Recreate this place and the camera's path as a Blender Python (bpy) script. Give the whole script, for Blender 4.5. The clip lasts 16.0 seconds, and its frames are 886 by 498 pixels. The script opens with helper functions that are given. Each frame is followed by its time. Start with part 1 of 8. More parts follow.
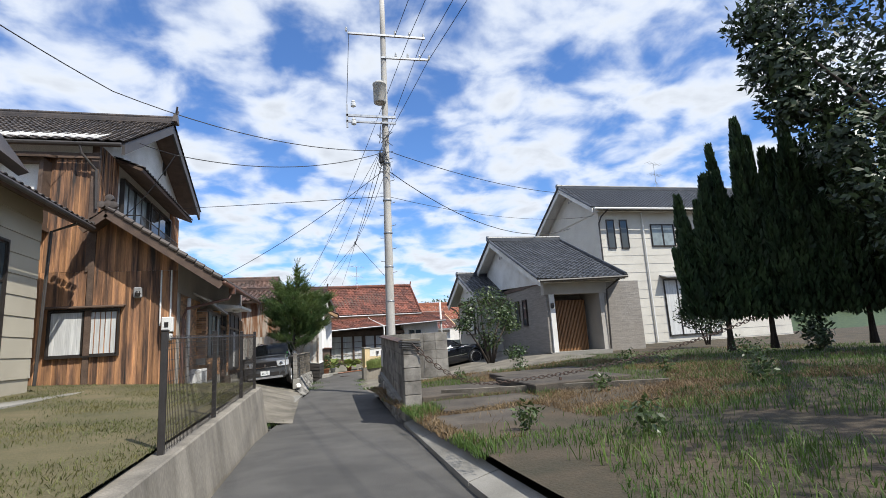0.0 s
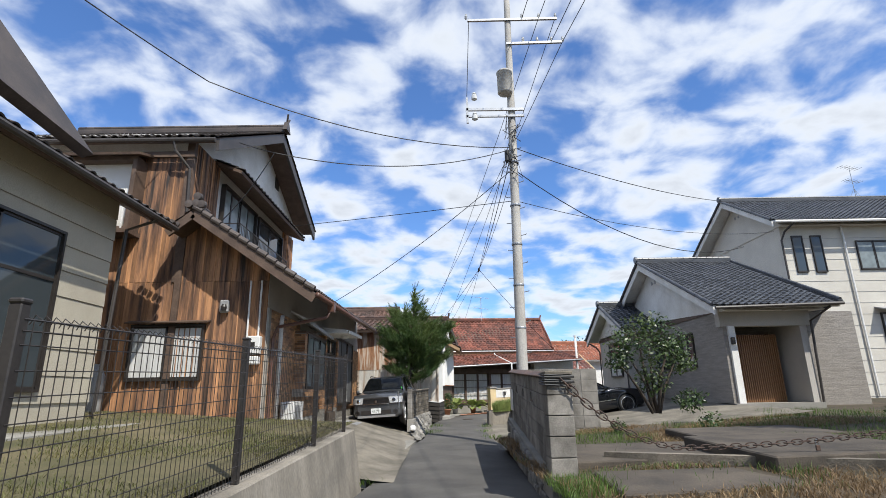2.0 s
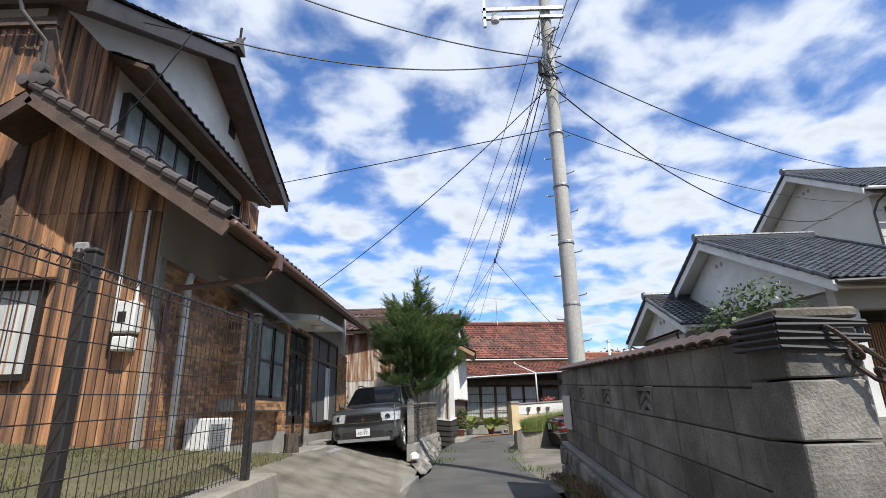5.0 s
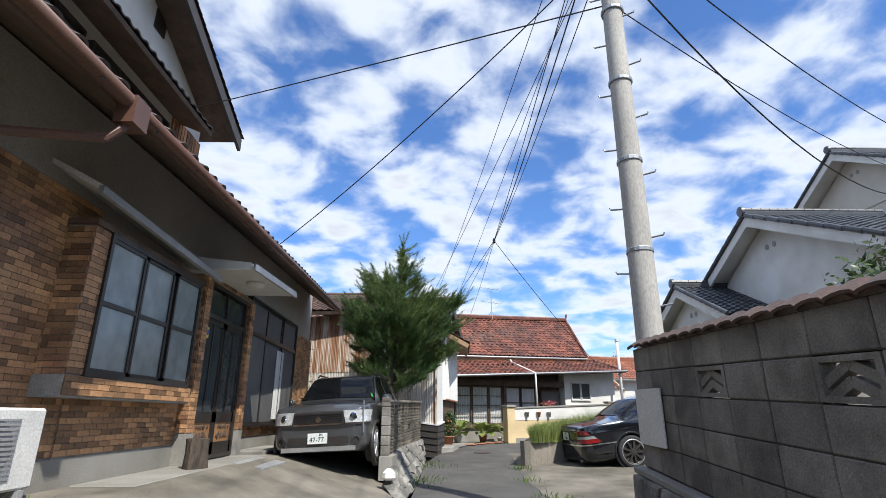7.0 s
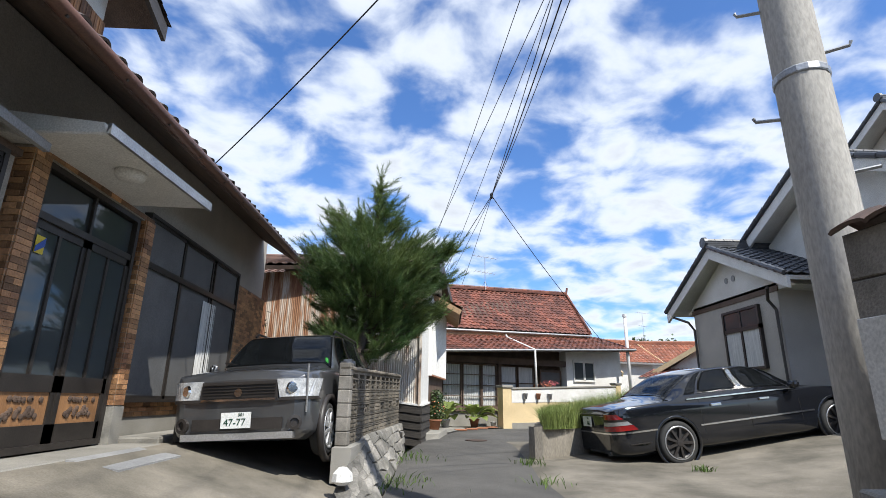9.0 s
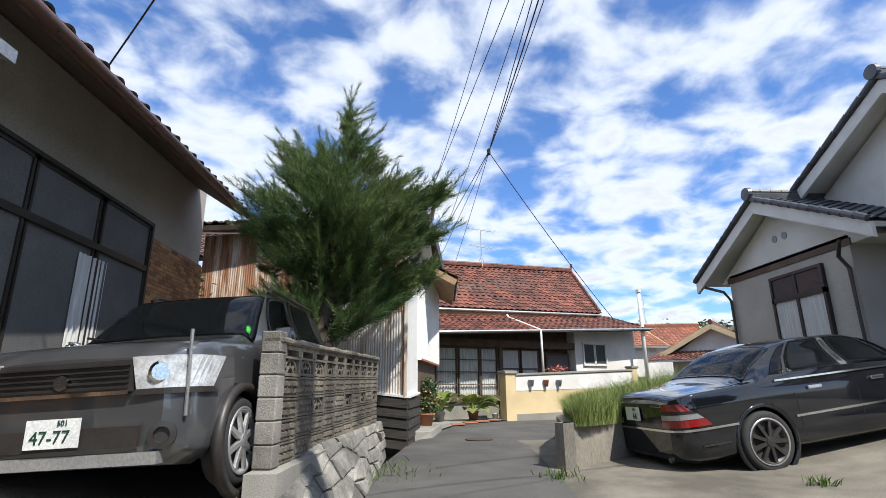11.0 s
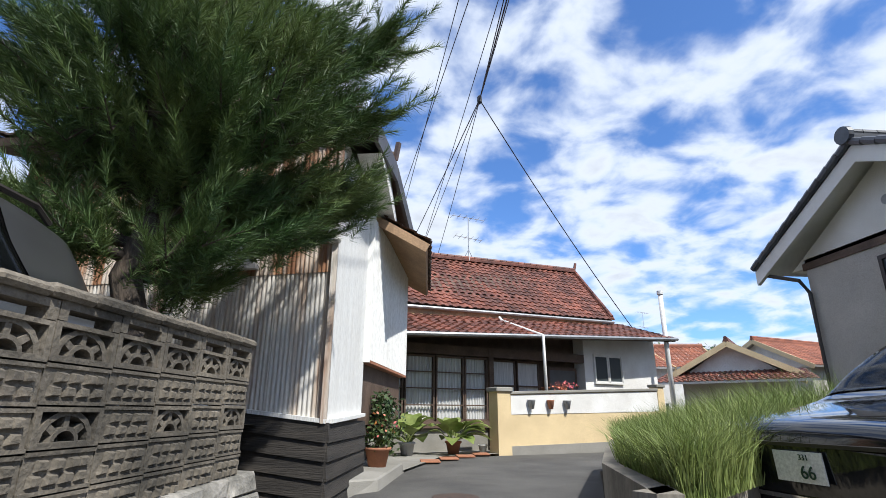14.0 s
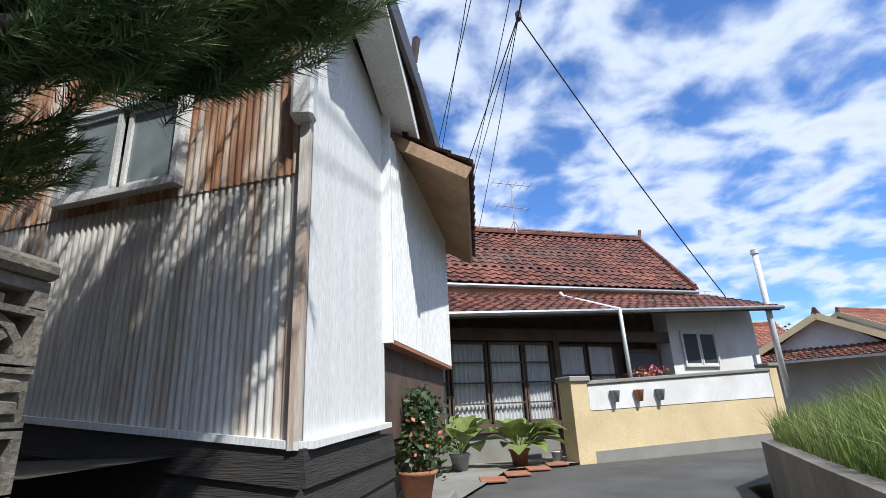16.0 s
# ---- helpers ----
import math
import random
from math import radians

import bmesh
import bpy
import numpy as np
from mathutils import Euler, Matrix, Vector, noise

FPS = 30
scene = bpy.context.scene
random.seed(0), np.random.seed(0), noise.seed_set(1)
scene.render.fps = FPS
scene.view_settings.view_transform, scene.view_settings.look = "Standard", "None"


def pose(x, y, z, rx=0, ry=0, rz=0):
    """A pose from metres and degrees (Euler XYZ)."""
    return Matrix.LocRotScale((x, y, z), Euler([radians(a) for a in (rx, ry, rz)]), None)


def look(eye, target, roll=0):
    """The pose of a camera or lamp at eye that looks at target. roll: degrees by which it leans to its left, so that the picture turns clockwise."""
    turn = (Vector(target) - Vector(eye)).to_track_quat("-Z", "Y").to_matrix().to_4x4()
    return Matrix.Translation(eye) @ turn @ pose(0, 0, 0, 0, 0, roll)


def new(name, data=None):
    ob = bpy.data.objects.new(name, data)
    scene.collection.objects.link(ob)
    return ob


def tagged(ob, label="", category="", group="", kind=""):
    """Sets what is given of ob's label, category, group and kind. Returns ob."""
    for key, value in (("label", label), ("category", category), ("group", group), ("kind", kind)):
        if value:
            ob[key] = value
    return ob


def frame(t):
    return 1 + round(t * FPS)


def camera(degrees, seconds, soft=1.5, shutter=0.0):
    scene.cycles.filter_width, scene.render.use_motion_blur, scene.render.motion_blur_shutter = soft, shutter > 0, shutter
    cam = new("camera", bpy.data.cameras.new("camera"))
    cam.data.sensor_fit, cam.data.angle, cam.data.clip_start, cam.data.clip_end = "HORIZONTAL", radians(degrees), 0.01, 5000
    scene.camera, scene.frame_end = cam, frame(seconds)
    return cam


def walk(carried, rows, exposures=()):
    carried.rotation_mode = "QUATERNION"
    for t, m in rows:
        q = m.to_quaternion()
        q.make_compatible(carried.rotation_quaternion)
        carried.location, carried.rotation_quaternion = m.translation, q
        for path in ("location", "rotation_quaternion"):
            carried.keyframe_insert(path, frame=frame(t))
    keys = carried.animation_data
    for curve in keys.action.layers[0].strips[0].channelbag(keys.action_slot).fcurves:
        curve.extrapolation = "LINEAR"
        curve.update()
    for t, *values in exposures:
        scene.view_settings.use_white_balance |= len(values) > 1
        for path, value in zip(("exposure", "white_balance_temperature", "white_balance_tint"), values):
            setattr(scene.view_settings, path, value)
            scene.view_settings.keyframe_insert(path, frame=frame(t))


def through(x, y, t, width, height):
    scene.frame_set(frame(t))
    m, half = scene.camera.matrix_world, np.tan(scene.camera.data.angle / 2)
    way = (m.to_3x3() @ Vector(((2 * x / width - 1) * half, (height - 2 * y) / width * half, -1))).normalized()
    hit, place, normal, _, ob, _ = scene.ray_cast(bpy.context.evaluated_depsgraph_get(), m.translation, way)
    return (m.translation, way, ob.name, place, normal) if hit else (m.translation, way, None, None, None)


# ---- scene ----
cam = camera(81.4, 16.0, soft=0.8)
PATH = [
    (0, (-0.353, -0.943, 0.964), (0.137, 0.962, 1.327), -3.5),
    (0.5, (-0.032, 0.108, 0.895), (0.232, 2.053, 1.278), -3.6),
    (1, (-0.005, 0.968, 0.857), (0.172, 2.909, 1.306), -2.2),
    (1.5, (0.073, 1.811, 0.864), (0.171, 3.748, 1.353), -2.4),
    (2, (0.001, 2.668, 0.858), (0.016, 4.595, 1.391), -1.0),
    (2.5, (0.012, 3.506, 0.83), (-0.032, 5.439, 1.34), -1.8),
    (3, (-0.07, 4.308, 0.861), (-0.11, 6.246, 1.355), -0.6),
    (3.5, (-0.045, 5.156, 0.851), (-0.093, 7.085, 1.379), -1.2),
    (4, (-0.084, 6.005, 0.796), (-0.114, 7.927, 1.349), -0.2),
    (4.2, (0.01, 6.329, 0.721), (-0.029, 8.247, 1.284), -0.8),
    (6.3, (-0.288, 10.535, 0.661), (-0.272, 12.431, 1.298), -1.9),
    (6.5, (-0.274, 10.876, 0.672), (-0.265, 12.775, 1.3), -1.0),
    (7, (-0.27, 11.759, 0.623), (-0.232, 13.661, 1.24), 0.1),
    (7.5, (-0.21, 12.621, 0.624), (-0.161, 14.525, 1.233), -0.6),
    (8, (-0.251, 13.473, 0.6), (-0.21, 15.391, 1.166), -0.3),
    (8.5, (-0.149, 14.272, 0.56), (-0.121, 16.191, 1.123), 0.3),
    (8.6, (-0.127, 14.456, 0.554), (-0.083, 16.378, 1.105), -0.1),
    (9, (-0.175, 15.067, 0.497), (-0.094, 16.984, 1.061), 0.8),
    (9.2, (-0.103, 15.38, 0.434), (-0.022, 17.291, 1.021), 0.2),
    (11.3, (0.004, 18.457, 0.52), (0.134, 20.389, 1.02), -0.8),
    (11.5, (0.019, 18.879, 0.546), (0.272, 20.804, 1.024), -0.9),
    (12, (-0.097, 19.815, 0.573), (0.571, 21.649, 1.007), -0.6),
    (12.5, (0.066, 20.4, 0.548), (0.708, 22.227, 1.048), -1.5),
    (13, (0.278, 20.941, 0.502), (0.748, 22.809, 1.04), -1.1),
    (13.5, (0.598, 21.3, 0.467), (0.858, 23.193, 1.059), -1.0),
    (14, (0.597, 22.053, 0.452), (0.751, 23.951, 1.063), 0.2),
    (14.5, (0.66, 22.665, 0.422), (0.744, 24.567, 1.036), -0.0),
    (15, (0.615, 23.259, 0.417), (0.69, 25.154, 1.053), -0.3),
    (15.5, (0.672, 24.05, 0.489), (0.728, 25.945, 1.127), -1.5),
    (16, (0.644, 24.753, 0.494), (0.652, 26.656, 1.108), -2.8),
]
walk(cam, [(t, look(eye, target, roll)) for t, eye, target, roll in PATH],
     [(0.0, 0.2, 6400, 9), (4.0, 0.2, 6400, 9), (7.0, 0.28, 6300, 9), (12.5, 0.34, 6400, 9), (14.5, 0.25, 6100, 9), (16.0, 0.2, 5950, 9)])

# ---- light ----
SUN_AZ, SUN_EL = radians(144), radians(52)   # azimuth clockwise from +y
world = bpy.data.worlds.new("sky")
scene.world = world
world.use_nodes = True
wn, wl = world.node_tree.nodes, world.node_tree.links
wn.clear()


def wnode(kind, **kw):
    n = wn.new(kind)
    for k, v in kw.items():
        setattr(n, k, v)
    return n


sky = wnode("ShaderNodeTexSky", sky_type="NISHITA", sun_disc=False, sun_elevation=SUN_EL, sun_rotation=SUN_AZ, dust_density=0.4, ozone_density=2.0)
tc = wnode("ShaderNodeTexCoord")
sep = wnode("ShaderNodeSeparateXYZ")
wl.new(tc.outputs["Generated"], sep.inputs[0])
zmax = wnode("ShaderNodeMath", operation="MAXIMUM")
zmax.inputs[1].default_value = 0.0
wl.new(sep.outputs["Z"], zmax.inputs[0])
zadd = wnode("ShaderNodeMath", operation="ADD")
zadd.inputs[1].default_value = 0.22
wl.new(zmax.outputs[0], zadd.inputs[0])
flat = wnode("ShaderNodeCombineXYZ")
for ax in ("X", "Y"):
    d = wnode("ShaderNodeMath", operation="DIVIDE")
    wl.new(sep.outputs[ax], d.inputs[0])
    wl.new(zadd.outputs[0], d.inputs[1])
    wl.new(d.outputs[0], flat.inputs[ax])
cl = wnode("ShaderNodeTexNoise")
cl.inputs["Scale"].default_value, cl.inputs["Detail"].default_value, cl.inputs["Roughness"].default_value = 4.9, 8.0, 0.50
cl.inputs["Distortion"].default_value = 0.25
wl.new(flat.outputs[0], cl.inputs["Vector"])
# wide banks of cloud and clear sky
bank = wnode("ShaderNodeTexNoise")
bank.inputs["Scale"].default_value, bank.inputs["Detail"].default_value = 1.7, 3.0
wl.new(flat.outputs[0], bank.inputs["Vector"])
bsum = wnode("ShaderNodeMath", operation="MULTIPLY_ADD")
bsum.inputs[1].default_value = 0.42
wl.new(bank.outputs["Fac"], bsum.inputs[0])
wl.new(cl.outputs["Fac"], bsum.inputs[2])
ramp = wnode("ShaderNodeValToRGB")
ramp.color_ramp.interpolation = "EASE"
ramp.color_ramp.elements[0].position, ramp.color_ramp.elements[0].color = 0.565, (0, 0, 0, 1)
ramp.color_ramp.elements[1].position, ramp.color_ramp.elements[1].color = 0.84, (1, 1, 1, 1)
wl.new(bsum.outputs[0], ramp.inputs[0])
# greyer undersides in the thick of the clouds
under = wnode("ShaderNodeValToRGB")
under.color_ramp.elements[0].position, under.color_ramp.elements[0].color = 0.74, (8.3, 8.75, 9.5, 1)
under.color_ramp.elements[1].position, under.color_ramp.elements[1].color = 0.92, (6.2, 6.55, 7.2, 1)
wl.new(bsum.outputs[0], under.inputs[0])
clear = wnode("ShaderNodeMixRGB", blend_type="MULTIPLY")
clear.inputs[0].default_value = 1.0
clear.inputs[2].default_value = (0.92, 1.25, 1.72, 1)
wl.new(sky.outputs[0], clear.inputs[1])
mixc = wnode("ShaderNodeMixRGB")
wl.new(under.outputs[0], mixc.inputs[2])
wl.new(ramp.outputs[0], mixc.inputs[0])
wl.new(clear.outputs[0], mixc.inputs[1])
bg = wnode("ShaderNodeBackground")
bg.inputs["Strength"].default_value = 0.10
wl.new(mixc.outputs[0], bg.inputs["Color"])
wo = wnode("ShaderNodeOutputWorld")
wl.new(bg.outputs[0], wo.inputs["Surface"])

sun = new("sun", bpy.data.lights.new("sun", "SUN"))
sun.data.energy, sun.data.angle, sun.data.color = 5.0, radians(0.6), (1.0, 0.95, 0.86)
_d = Vector((math.sin(SUN_AZ) * math.cos(SUN_EL), math.cos(SUN_AZ) * math.cos(SUN_EL), math.sin(SUN_EL)))
sun.matrix_world = look(_d * 40, (0, 0, 0))


# ---- materials ----
def mat(name, c1, c2=None, scale=3.0, rough=0.7, bump=0.15, metal=0.0, fine=60.0, stretch=(1, 1, 1), vary=0.0, lo=0.35, hi=0.65, c3=None, coat=0.0, island=False):
    """A surface in two colours mixed by coarse noise, with fine grain, bump and chance variation from piece to piece."""
    m = bpy.data.materials.new(name)
    m.use_nodes = True
    N, L = m.node_tree.nodes, m.node_tree.links
    b = N["Principled BSDF"]
    c2 = c2 or tuple(v * 0.75 for v in c1)
    tex = N.new("ShaderNodeTexCoord")
    mp = N.new("ShaderNodeMapping")
    mp.inputs["Scale"].default_value = stretch
    L.new(tex.outputs["Object"], mp.inputs[0])
    n1 = N.new("ShaderNodeTexNoise")
    n1.inputs["Scale"].default_value, n1.inputs["Detail"].default_value, n1.inputs["Roughness"].default_value = scale, 6, 0.6
    n2 = N.new("ShaderNodeTexNoise")
    n2.inputs["Scale"].default_value, n2.inputs["Detail"].default_value = fine, 3
    L.new(mp.outputs[0], n1.inputs["Vector"])
    L.new(mp.outputs[0], n2.inputs["Vector"])
    r = N.new("ShaderNodeValToRGB")
    e = r.color_ramp.elements
    e[0].position, e[0].color = lo, (*c1, 1)
    e[1].position, e[1].color = hi, (*c2, 1)
    if c3:
        x = e.new(min(hi + 0.12, 1))
        x.color = (*c3, 1)
    L.new(n1.outputs["Fac"], r.inputs[0])
    mul = N.new("ShaderNodeMixRGB")
    mul.blend_type = "MULTIPLY"
    mul.inputs[0].default_value = 0.5
    L.new(r.outputs[0], mul.inputs[1])
    g = N.new("ShaderNodeMapRange")
    g.inputs["From Min"].default_value, g.inputs["From Max"].default_value = 0.3, 0.7
    g.inputs["To Min"].default_value, g.inputs["To Max"].default_value = 0.6, 1.3
    L.new(n2.outputs["Fac"], g.inputs["Value"])
    L.new(g.outputs[0], mul.inputs[2])
    out = mul.outputs[0]
    if vary:
        src = N.new("ShaderNodeNewGeometry").outputs["Random Per Island"] if island else N.new("ShaderNodeObjectInfo").outputs["Random"]
        hs = N.new("ShaderNodeHueSaturation")
        v = N.new("ShaderNodeMapRange")
        v.inputs["To Min"].default_value, v.inputs["To Max"].default_value = 1 - vary, 1 + vary
        L.new(src, v.inputs["Value"])
        L.new(v.outputs[0], hs.inputs["Value"])
        L.new(out, hs.inputs["Color"])
        out = hs.outputs[0]
    L.new(out, b.inputs["Base Color"])
    b.inputs["Roughness"].default_value, b.inputs["Metallic"].default_value = rough, metal
    b.inputs["Coat Weight"].default_value = coat
    if bump:
        bp = N.new("ShaderNodeBump")
        bp.inputs["Strength"].default_value, bp.inputs["Distance"].default_value = bump, 0.02
        ad = N.new("ShaderNodeMath")
        ad.operation = "ADD"
        L.new(n1.outputs["Fac"], ad.inputs[0])
        L.new(n2.outputs["Fac"], ad.inputs[1])
        L.new(ad.outputs[0], bp.inputs["Height"])
        L.new(bp.outputs[0], b.inputs["Normal"])
    return m


def leafy(name, c1, c2, rough=0.55, spread=0.35, through=0.25):
    """Foliage: colour by leaf, light shining through."""
    m = mat(name, c1, c2, scale=1.2, rough=rough, bump=0.0, fine=9, vary=spread, island=True)
    N, L = m.node_tree.nodes, m.node_tree.links
    b = N["Principled BSDF"]
    tr = N.new("ShaderNodeBsdfTranslucent")
    col = b.inputs["Base Color"].links[0].from_socket
    L.new(col, tr.inputs["Color"])
    mx = N.new("ShaderNodeMixShader")
    mx.inputs[0].default_value = through
    L.new(b.outputs[0], mx.inputs[1])
    L.new(tr.outputs[0], mx.inputs[2])
    L.new(mx.outputs[0], N["Material Output"].inputs["Surface"])
    return m


def glassy(name, tint, rough=0.03):
    m = bpy.data.materials.new(name)
    m.use_nodes = True
    b = m.node_tree.nodes["Principled BSDF"]
    b.inputs["Base Color"].default_value = (*tint, 1)
    b.inputs["Roughness"].default_value = rough
    b.inputs["IOR"].default_value = 1.5
    b.inputs["Specular IOR Level"].default_value = 0.5
    return m


ASPHALT = mat("asphalt", (0.062, 0.059, 0.055), (0.112, 0.106, 0.097), scale=0.9, rough=0.9, bump=0.5, fine=120, lo=0.35, hi=0.7)
CONCRETE = mat("concrete", (0.30, 0.285, 0.255), (0.20, 0.19, 0.165), scale=0.8, rough=0.9, bump=0.25, fine=90)
PAD = mat("stained_concrete_pad", (0.23, 0.205, 0.165), (0.10, 0.09, 0.07), scale=1.1, rough=0.92, bump=0.3, fine=70)
WALLCON = mat("cast_concrete_wall", (0.29, 0.26, 0.215), (0.155, 0.138, 0.112), scale=1.6, rough=0.9, bump=0.2, fine=50, stretch=(1, 1, 0.35))
BLOCK = mat("grey_concrete_block", (0.27, 0.25, 0.22), (0.115, 0.105, 0.09), scale=1.7, rough=0.95, bump=0.4, fine=70, vary=0.2, lo=0.38, hi=0.62)
BLOCKDARK = mat("weathered_block", (0.23, 0.198, 0.155), (0.07, 0.062, 0.05), scale=1.8, rough=0.95, bump=0.5, fine=40, vary=0.15)
STONE = mat("rubble_stone", (0.30, 0.28, 0.25), (0.12, 0.115, 0.10), scale=2.4, rough=0.95, bump=0.6, fine=30, vary=0.3)
LAWN = mat("dry_lawn_soil", (0.14, 0.115, 0.06), (0.072, 0.068, 0.029), scale=0.9, rough=1.0, bump=0.5, fine=45)
SOIL = mat("dry_soil", (0.09, 0.066, 0.043), (0.038, 0.034, 0.02), scale=0.8, rough=1.0, bump=0.6, fine=35)
GRASS = leafy("green_grass", (0.055, 0.11, 0.018), (0.115, 0.175, 0.035))
LAWNBLADE = leafy("yellowing_lawn_grass", (0.165, 0.15, 0.055), (0.085, 0.105, 0.03))
DRYGRASS = leafy("dry_grass", (0.26, 0.18, 0.09), (0.16, 0.10, 0.05))
TALLGRASS = leafy("bright_tall_grass", (0.13, 0.20, 0.04), (0.27, 0.31, 0.10))
PINE = leafy("pine_needles", (0.05, 0.105, 0.028), (0.15, 0.205, 0.06), through=0.2)
CYPRESS = leafy("cypress_foliage", (0.02, 0.045, 0.018), (0.045, 0.08, 0.028))
LEAF = leafy("broad_leaves", (0.018, 0.034, 0.014), (0.045, 0.07, 0.026), rough=0.4, through=0.15)
SHRUB = leafy("shrub_leaves", (0.035, 0.07, 0.022), (0.095, 0.13, 0.042), rough=0.4)
FAR = leafy("distant_woods", (0.05, 0.085, 0.04), (0.09, 0.13, 0.055))
BARK = mat("bark", (0.10, 0.075, 0.055), (0.04, 0.032, 0.026), scale=8, rough=0.95, bump=0.9, fine=40, stretch=(1, 1, 0.3))
WOOD = mat("weathered_cedar_board", (0.46, 0.235, 0.11), (0.20, 0.105, 0.06), scale=1.5, rough=0.8, bump=0.35, fine=26, stretch=(4.0, 4.0, 0.3), lo=0.38, hi=0.55, c3=(0.035, 0.028, 0.025), vary=0.4)
DARKWOOD = mat("charred_board", (0.018, 0.016, 0.015), (0.05, 0.043, 0.036), scale=2.0, rough=0.85, bump=0.5, fine=30, stretch=(0.3, 0.3, 4))
BROWNWOOD = mat("dark_brown_timber", (0.075, 0.048, 0.034), (0.13, 0.085, 0.06), scale=3, rough=0.7, bump=0.3, fine=40)
DOORWOOD = mat("orange_lattice_wood", (0.36, 0.19, 0.085), (0.25, 0.125, 0.055), scale=2, rough=0.5, bump=0.15, fine=30, stretch=(4, 4, 0.3))
PALEWOOD = mat("bare_eave_timber", (0.42, 0.27, 0.15), (0.30, 0.19, 0.11), scale=2, rough=0.8, bump=0.2, fine=30)
PLASTER = mat("white_plaster", (0.76, 0.75, 0.72), (0.62, 0.60, 0.56), scale=1.1, rough=0.9, bump=0.08, fine=60)
GREYPLASTER = mat("grey_plaster", (0.47, 0.44, 0.395), (0.38, 0.355, 0.32), scale=0.8, rough=0.9, bump=0.12, fine=70)
CREAM = mat("cream_siding", (0.47, 0.43, 0.34), (0.40, 0.36, 0.285), scale=0.8, rough=0.8, bump=0.05, fine=60)
PALESIDING = mat("pale_beige_siding", (0.60, 0.57, 0.50), (0.52, 0.49, 0.43), scale=0.7, rough=0.8, bump=0.05, fine=60)
TEXWALL = mat("ribbed_grey_brown_siding", (0.30, 0.275, 0.245), (0.22, 0.20, 0.18), scale=3, rough=0.9, bump=0.6, fine=22, stretch=(0.5, 0.5, 5))
YELLOWWALL = mat("pale_yellow_stucco", (0.70, 0.55, 0.32), (0.58, 0.45, 0.26), scale=1.2, rough=0.9, bump=0.15, fine=50)
TILE_GREY = mat("grey_roof_tile", (0.085, 0.09, 0.10), (0.05, 0.053, 0.06), scale=1.5, rough=0.42, bump=0.05, fine=40, vary=0.25, island=True)
TILE_DARK = mat("dark_brown_roof_tile", (0.05, 0.042, 0.038), (0.095, 0.075, 0.062), scale=1.5, rough=0.45, bump=0.08, fine=40, vary=0.3, island=True)
TILE_RED = mat("red_roof_tile", (0.205, 0.072, 0.046), (0.11, 0.05, 0.037), scale=1.1, rough=0.5, bump=0.1, fine=40, vary=0.45, island=True)
TILE_BROWN = mat("weathered_brown_roof_tile", (0.17, 0.10, 0.075), (0.09, 0.065, 0.055), scale=1.5, rough=0.6, bump=0.1, fine=40, vary=0.4, island=True)
TILE_ORANGE = mat("orange_roof_tile", (0.32, 0.115, 0.06), (0.22, 0.08, 0.045), scale=1.1, rough=0.5, bump=0.05, fine=30, vary=0.3, island=True)
BRICK = mat("mottled_brick_tile", (0.42, 0.235, 0.11), (0.24, 0.115, 0.06), scale=2.0, rough=0.55, bump=0.3, fine=45, vary=0.55)
OLDSLAB = mat("old_slab_concrete", (0.10, 0.082, 0.063), (0.046, 0.039, 0.032), scale=1.2, rough=0.95, bump=0.4, fine=50)
BRICK_JOINED = mat("mottled_brick_field", (0.42, 0.235, 0.11), (0.24, 0.115, 0.06), scale=2.0, rough=0.55, bump=0.3, fine=45, vary=0.55, island=True)
DARKMORTAR = mat("dark_joint_mortar", (0.075, 0.07, 0.062), (0.045, 0.042, 0.038), scale=5, rough=0.95, bump=0.2)
MORTAR = mat("mortar", (0.34, 0.31, 0.27), (0.25, 0.23, 0.2), scale=5, rough=0.95, bump=0.2)
RUST = mat("rusty_corrugated_iron", (0.66, 0.63, 0.58), (0.50, 0.41, 0.33), scale=1.3, rough=0.65, bump=0.1, fine=30, stretch=(4, 4, 0.3), lo=0.46, hi=0.58, c3=(0.25, 0.105, 0.05))
RUST_TOP = mat("orange_rusted_iron", (0.60, 0.52, 0.44), (0.36, 0.19, 0.10), scale=1.6, rough=0.75, bump=0.15, fine=30, stretch=(4, 4, 0.4), lo=0.4, hi=0.52, c3=(0.20, 0.075, 0.035))
WHITETIN = mat("white_painted_iron", (0.80, 0.80, 0.78), (0.72, 0.71, 0.68), scale=1.5, rough=0.75, bump=0.05, fine=30, stretch=(4, 4, 0.4))
STEEL = mat("galvanised_steel", (0.42, 0.43, 0.44), (0.32, 0.33, 0.34), scale=4, rough=0.45, bump=0.05, metal=0.8)
POLE = mat("pale_utility_pole", (0.48, 0.46, 0.42), (0.37, 0.35, 0.32), scale=2, rough=0.85, bump=0.1, fine=60, stretch=(1, 1, 0.3))
BLACKMETAL = mat("black_brown_painted_steel", (0.025, 0.021, 0.019), (0.035, 0.03, 0.027), scale=6, rough=0.45, bump=0.0)
BRONZE = mat("dark_bronze_aluminium", (0.035, 0.03, 0.027), (0.05, 0.043, 0.038), scale=3, rough=0.4, bump=0.0, metal=0.3)
GUTTER = mat("brown_gutter", (0.13, 0.06, 0.04), (0.10, 0.05, 0.035), scale=3, rough=0.45, bump=0.03)
GUTTERDARK = mat("dark_gutter", (0.06, 0.05, 0.045), (0.04, 0.035, 0.03), scale=3, rough=0.5, bump=0.03)
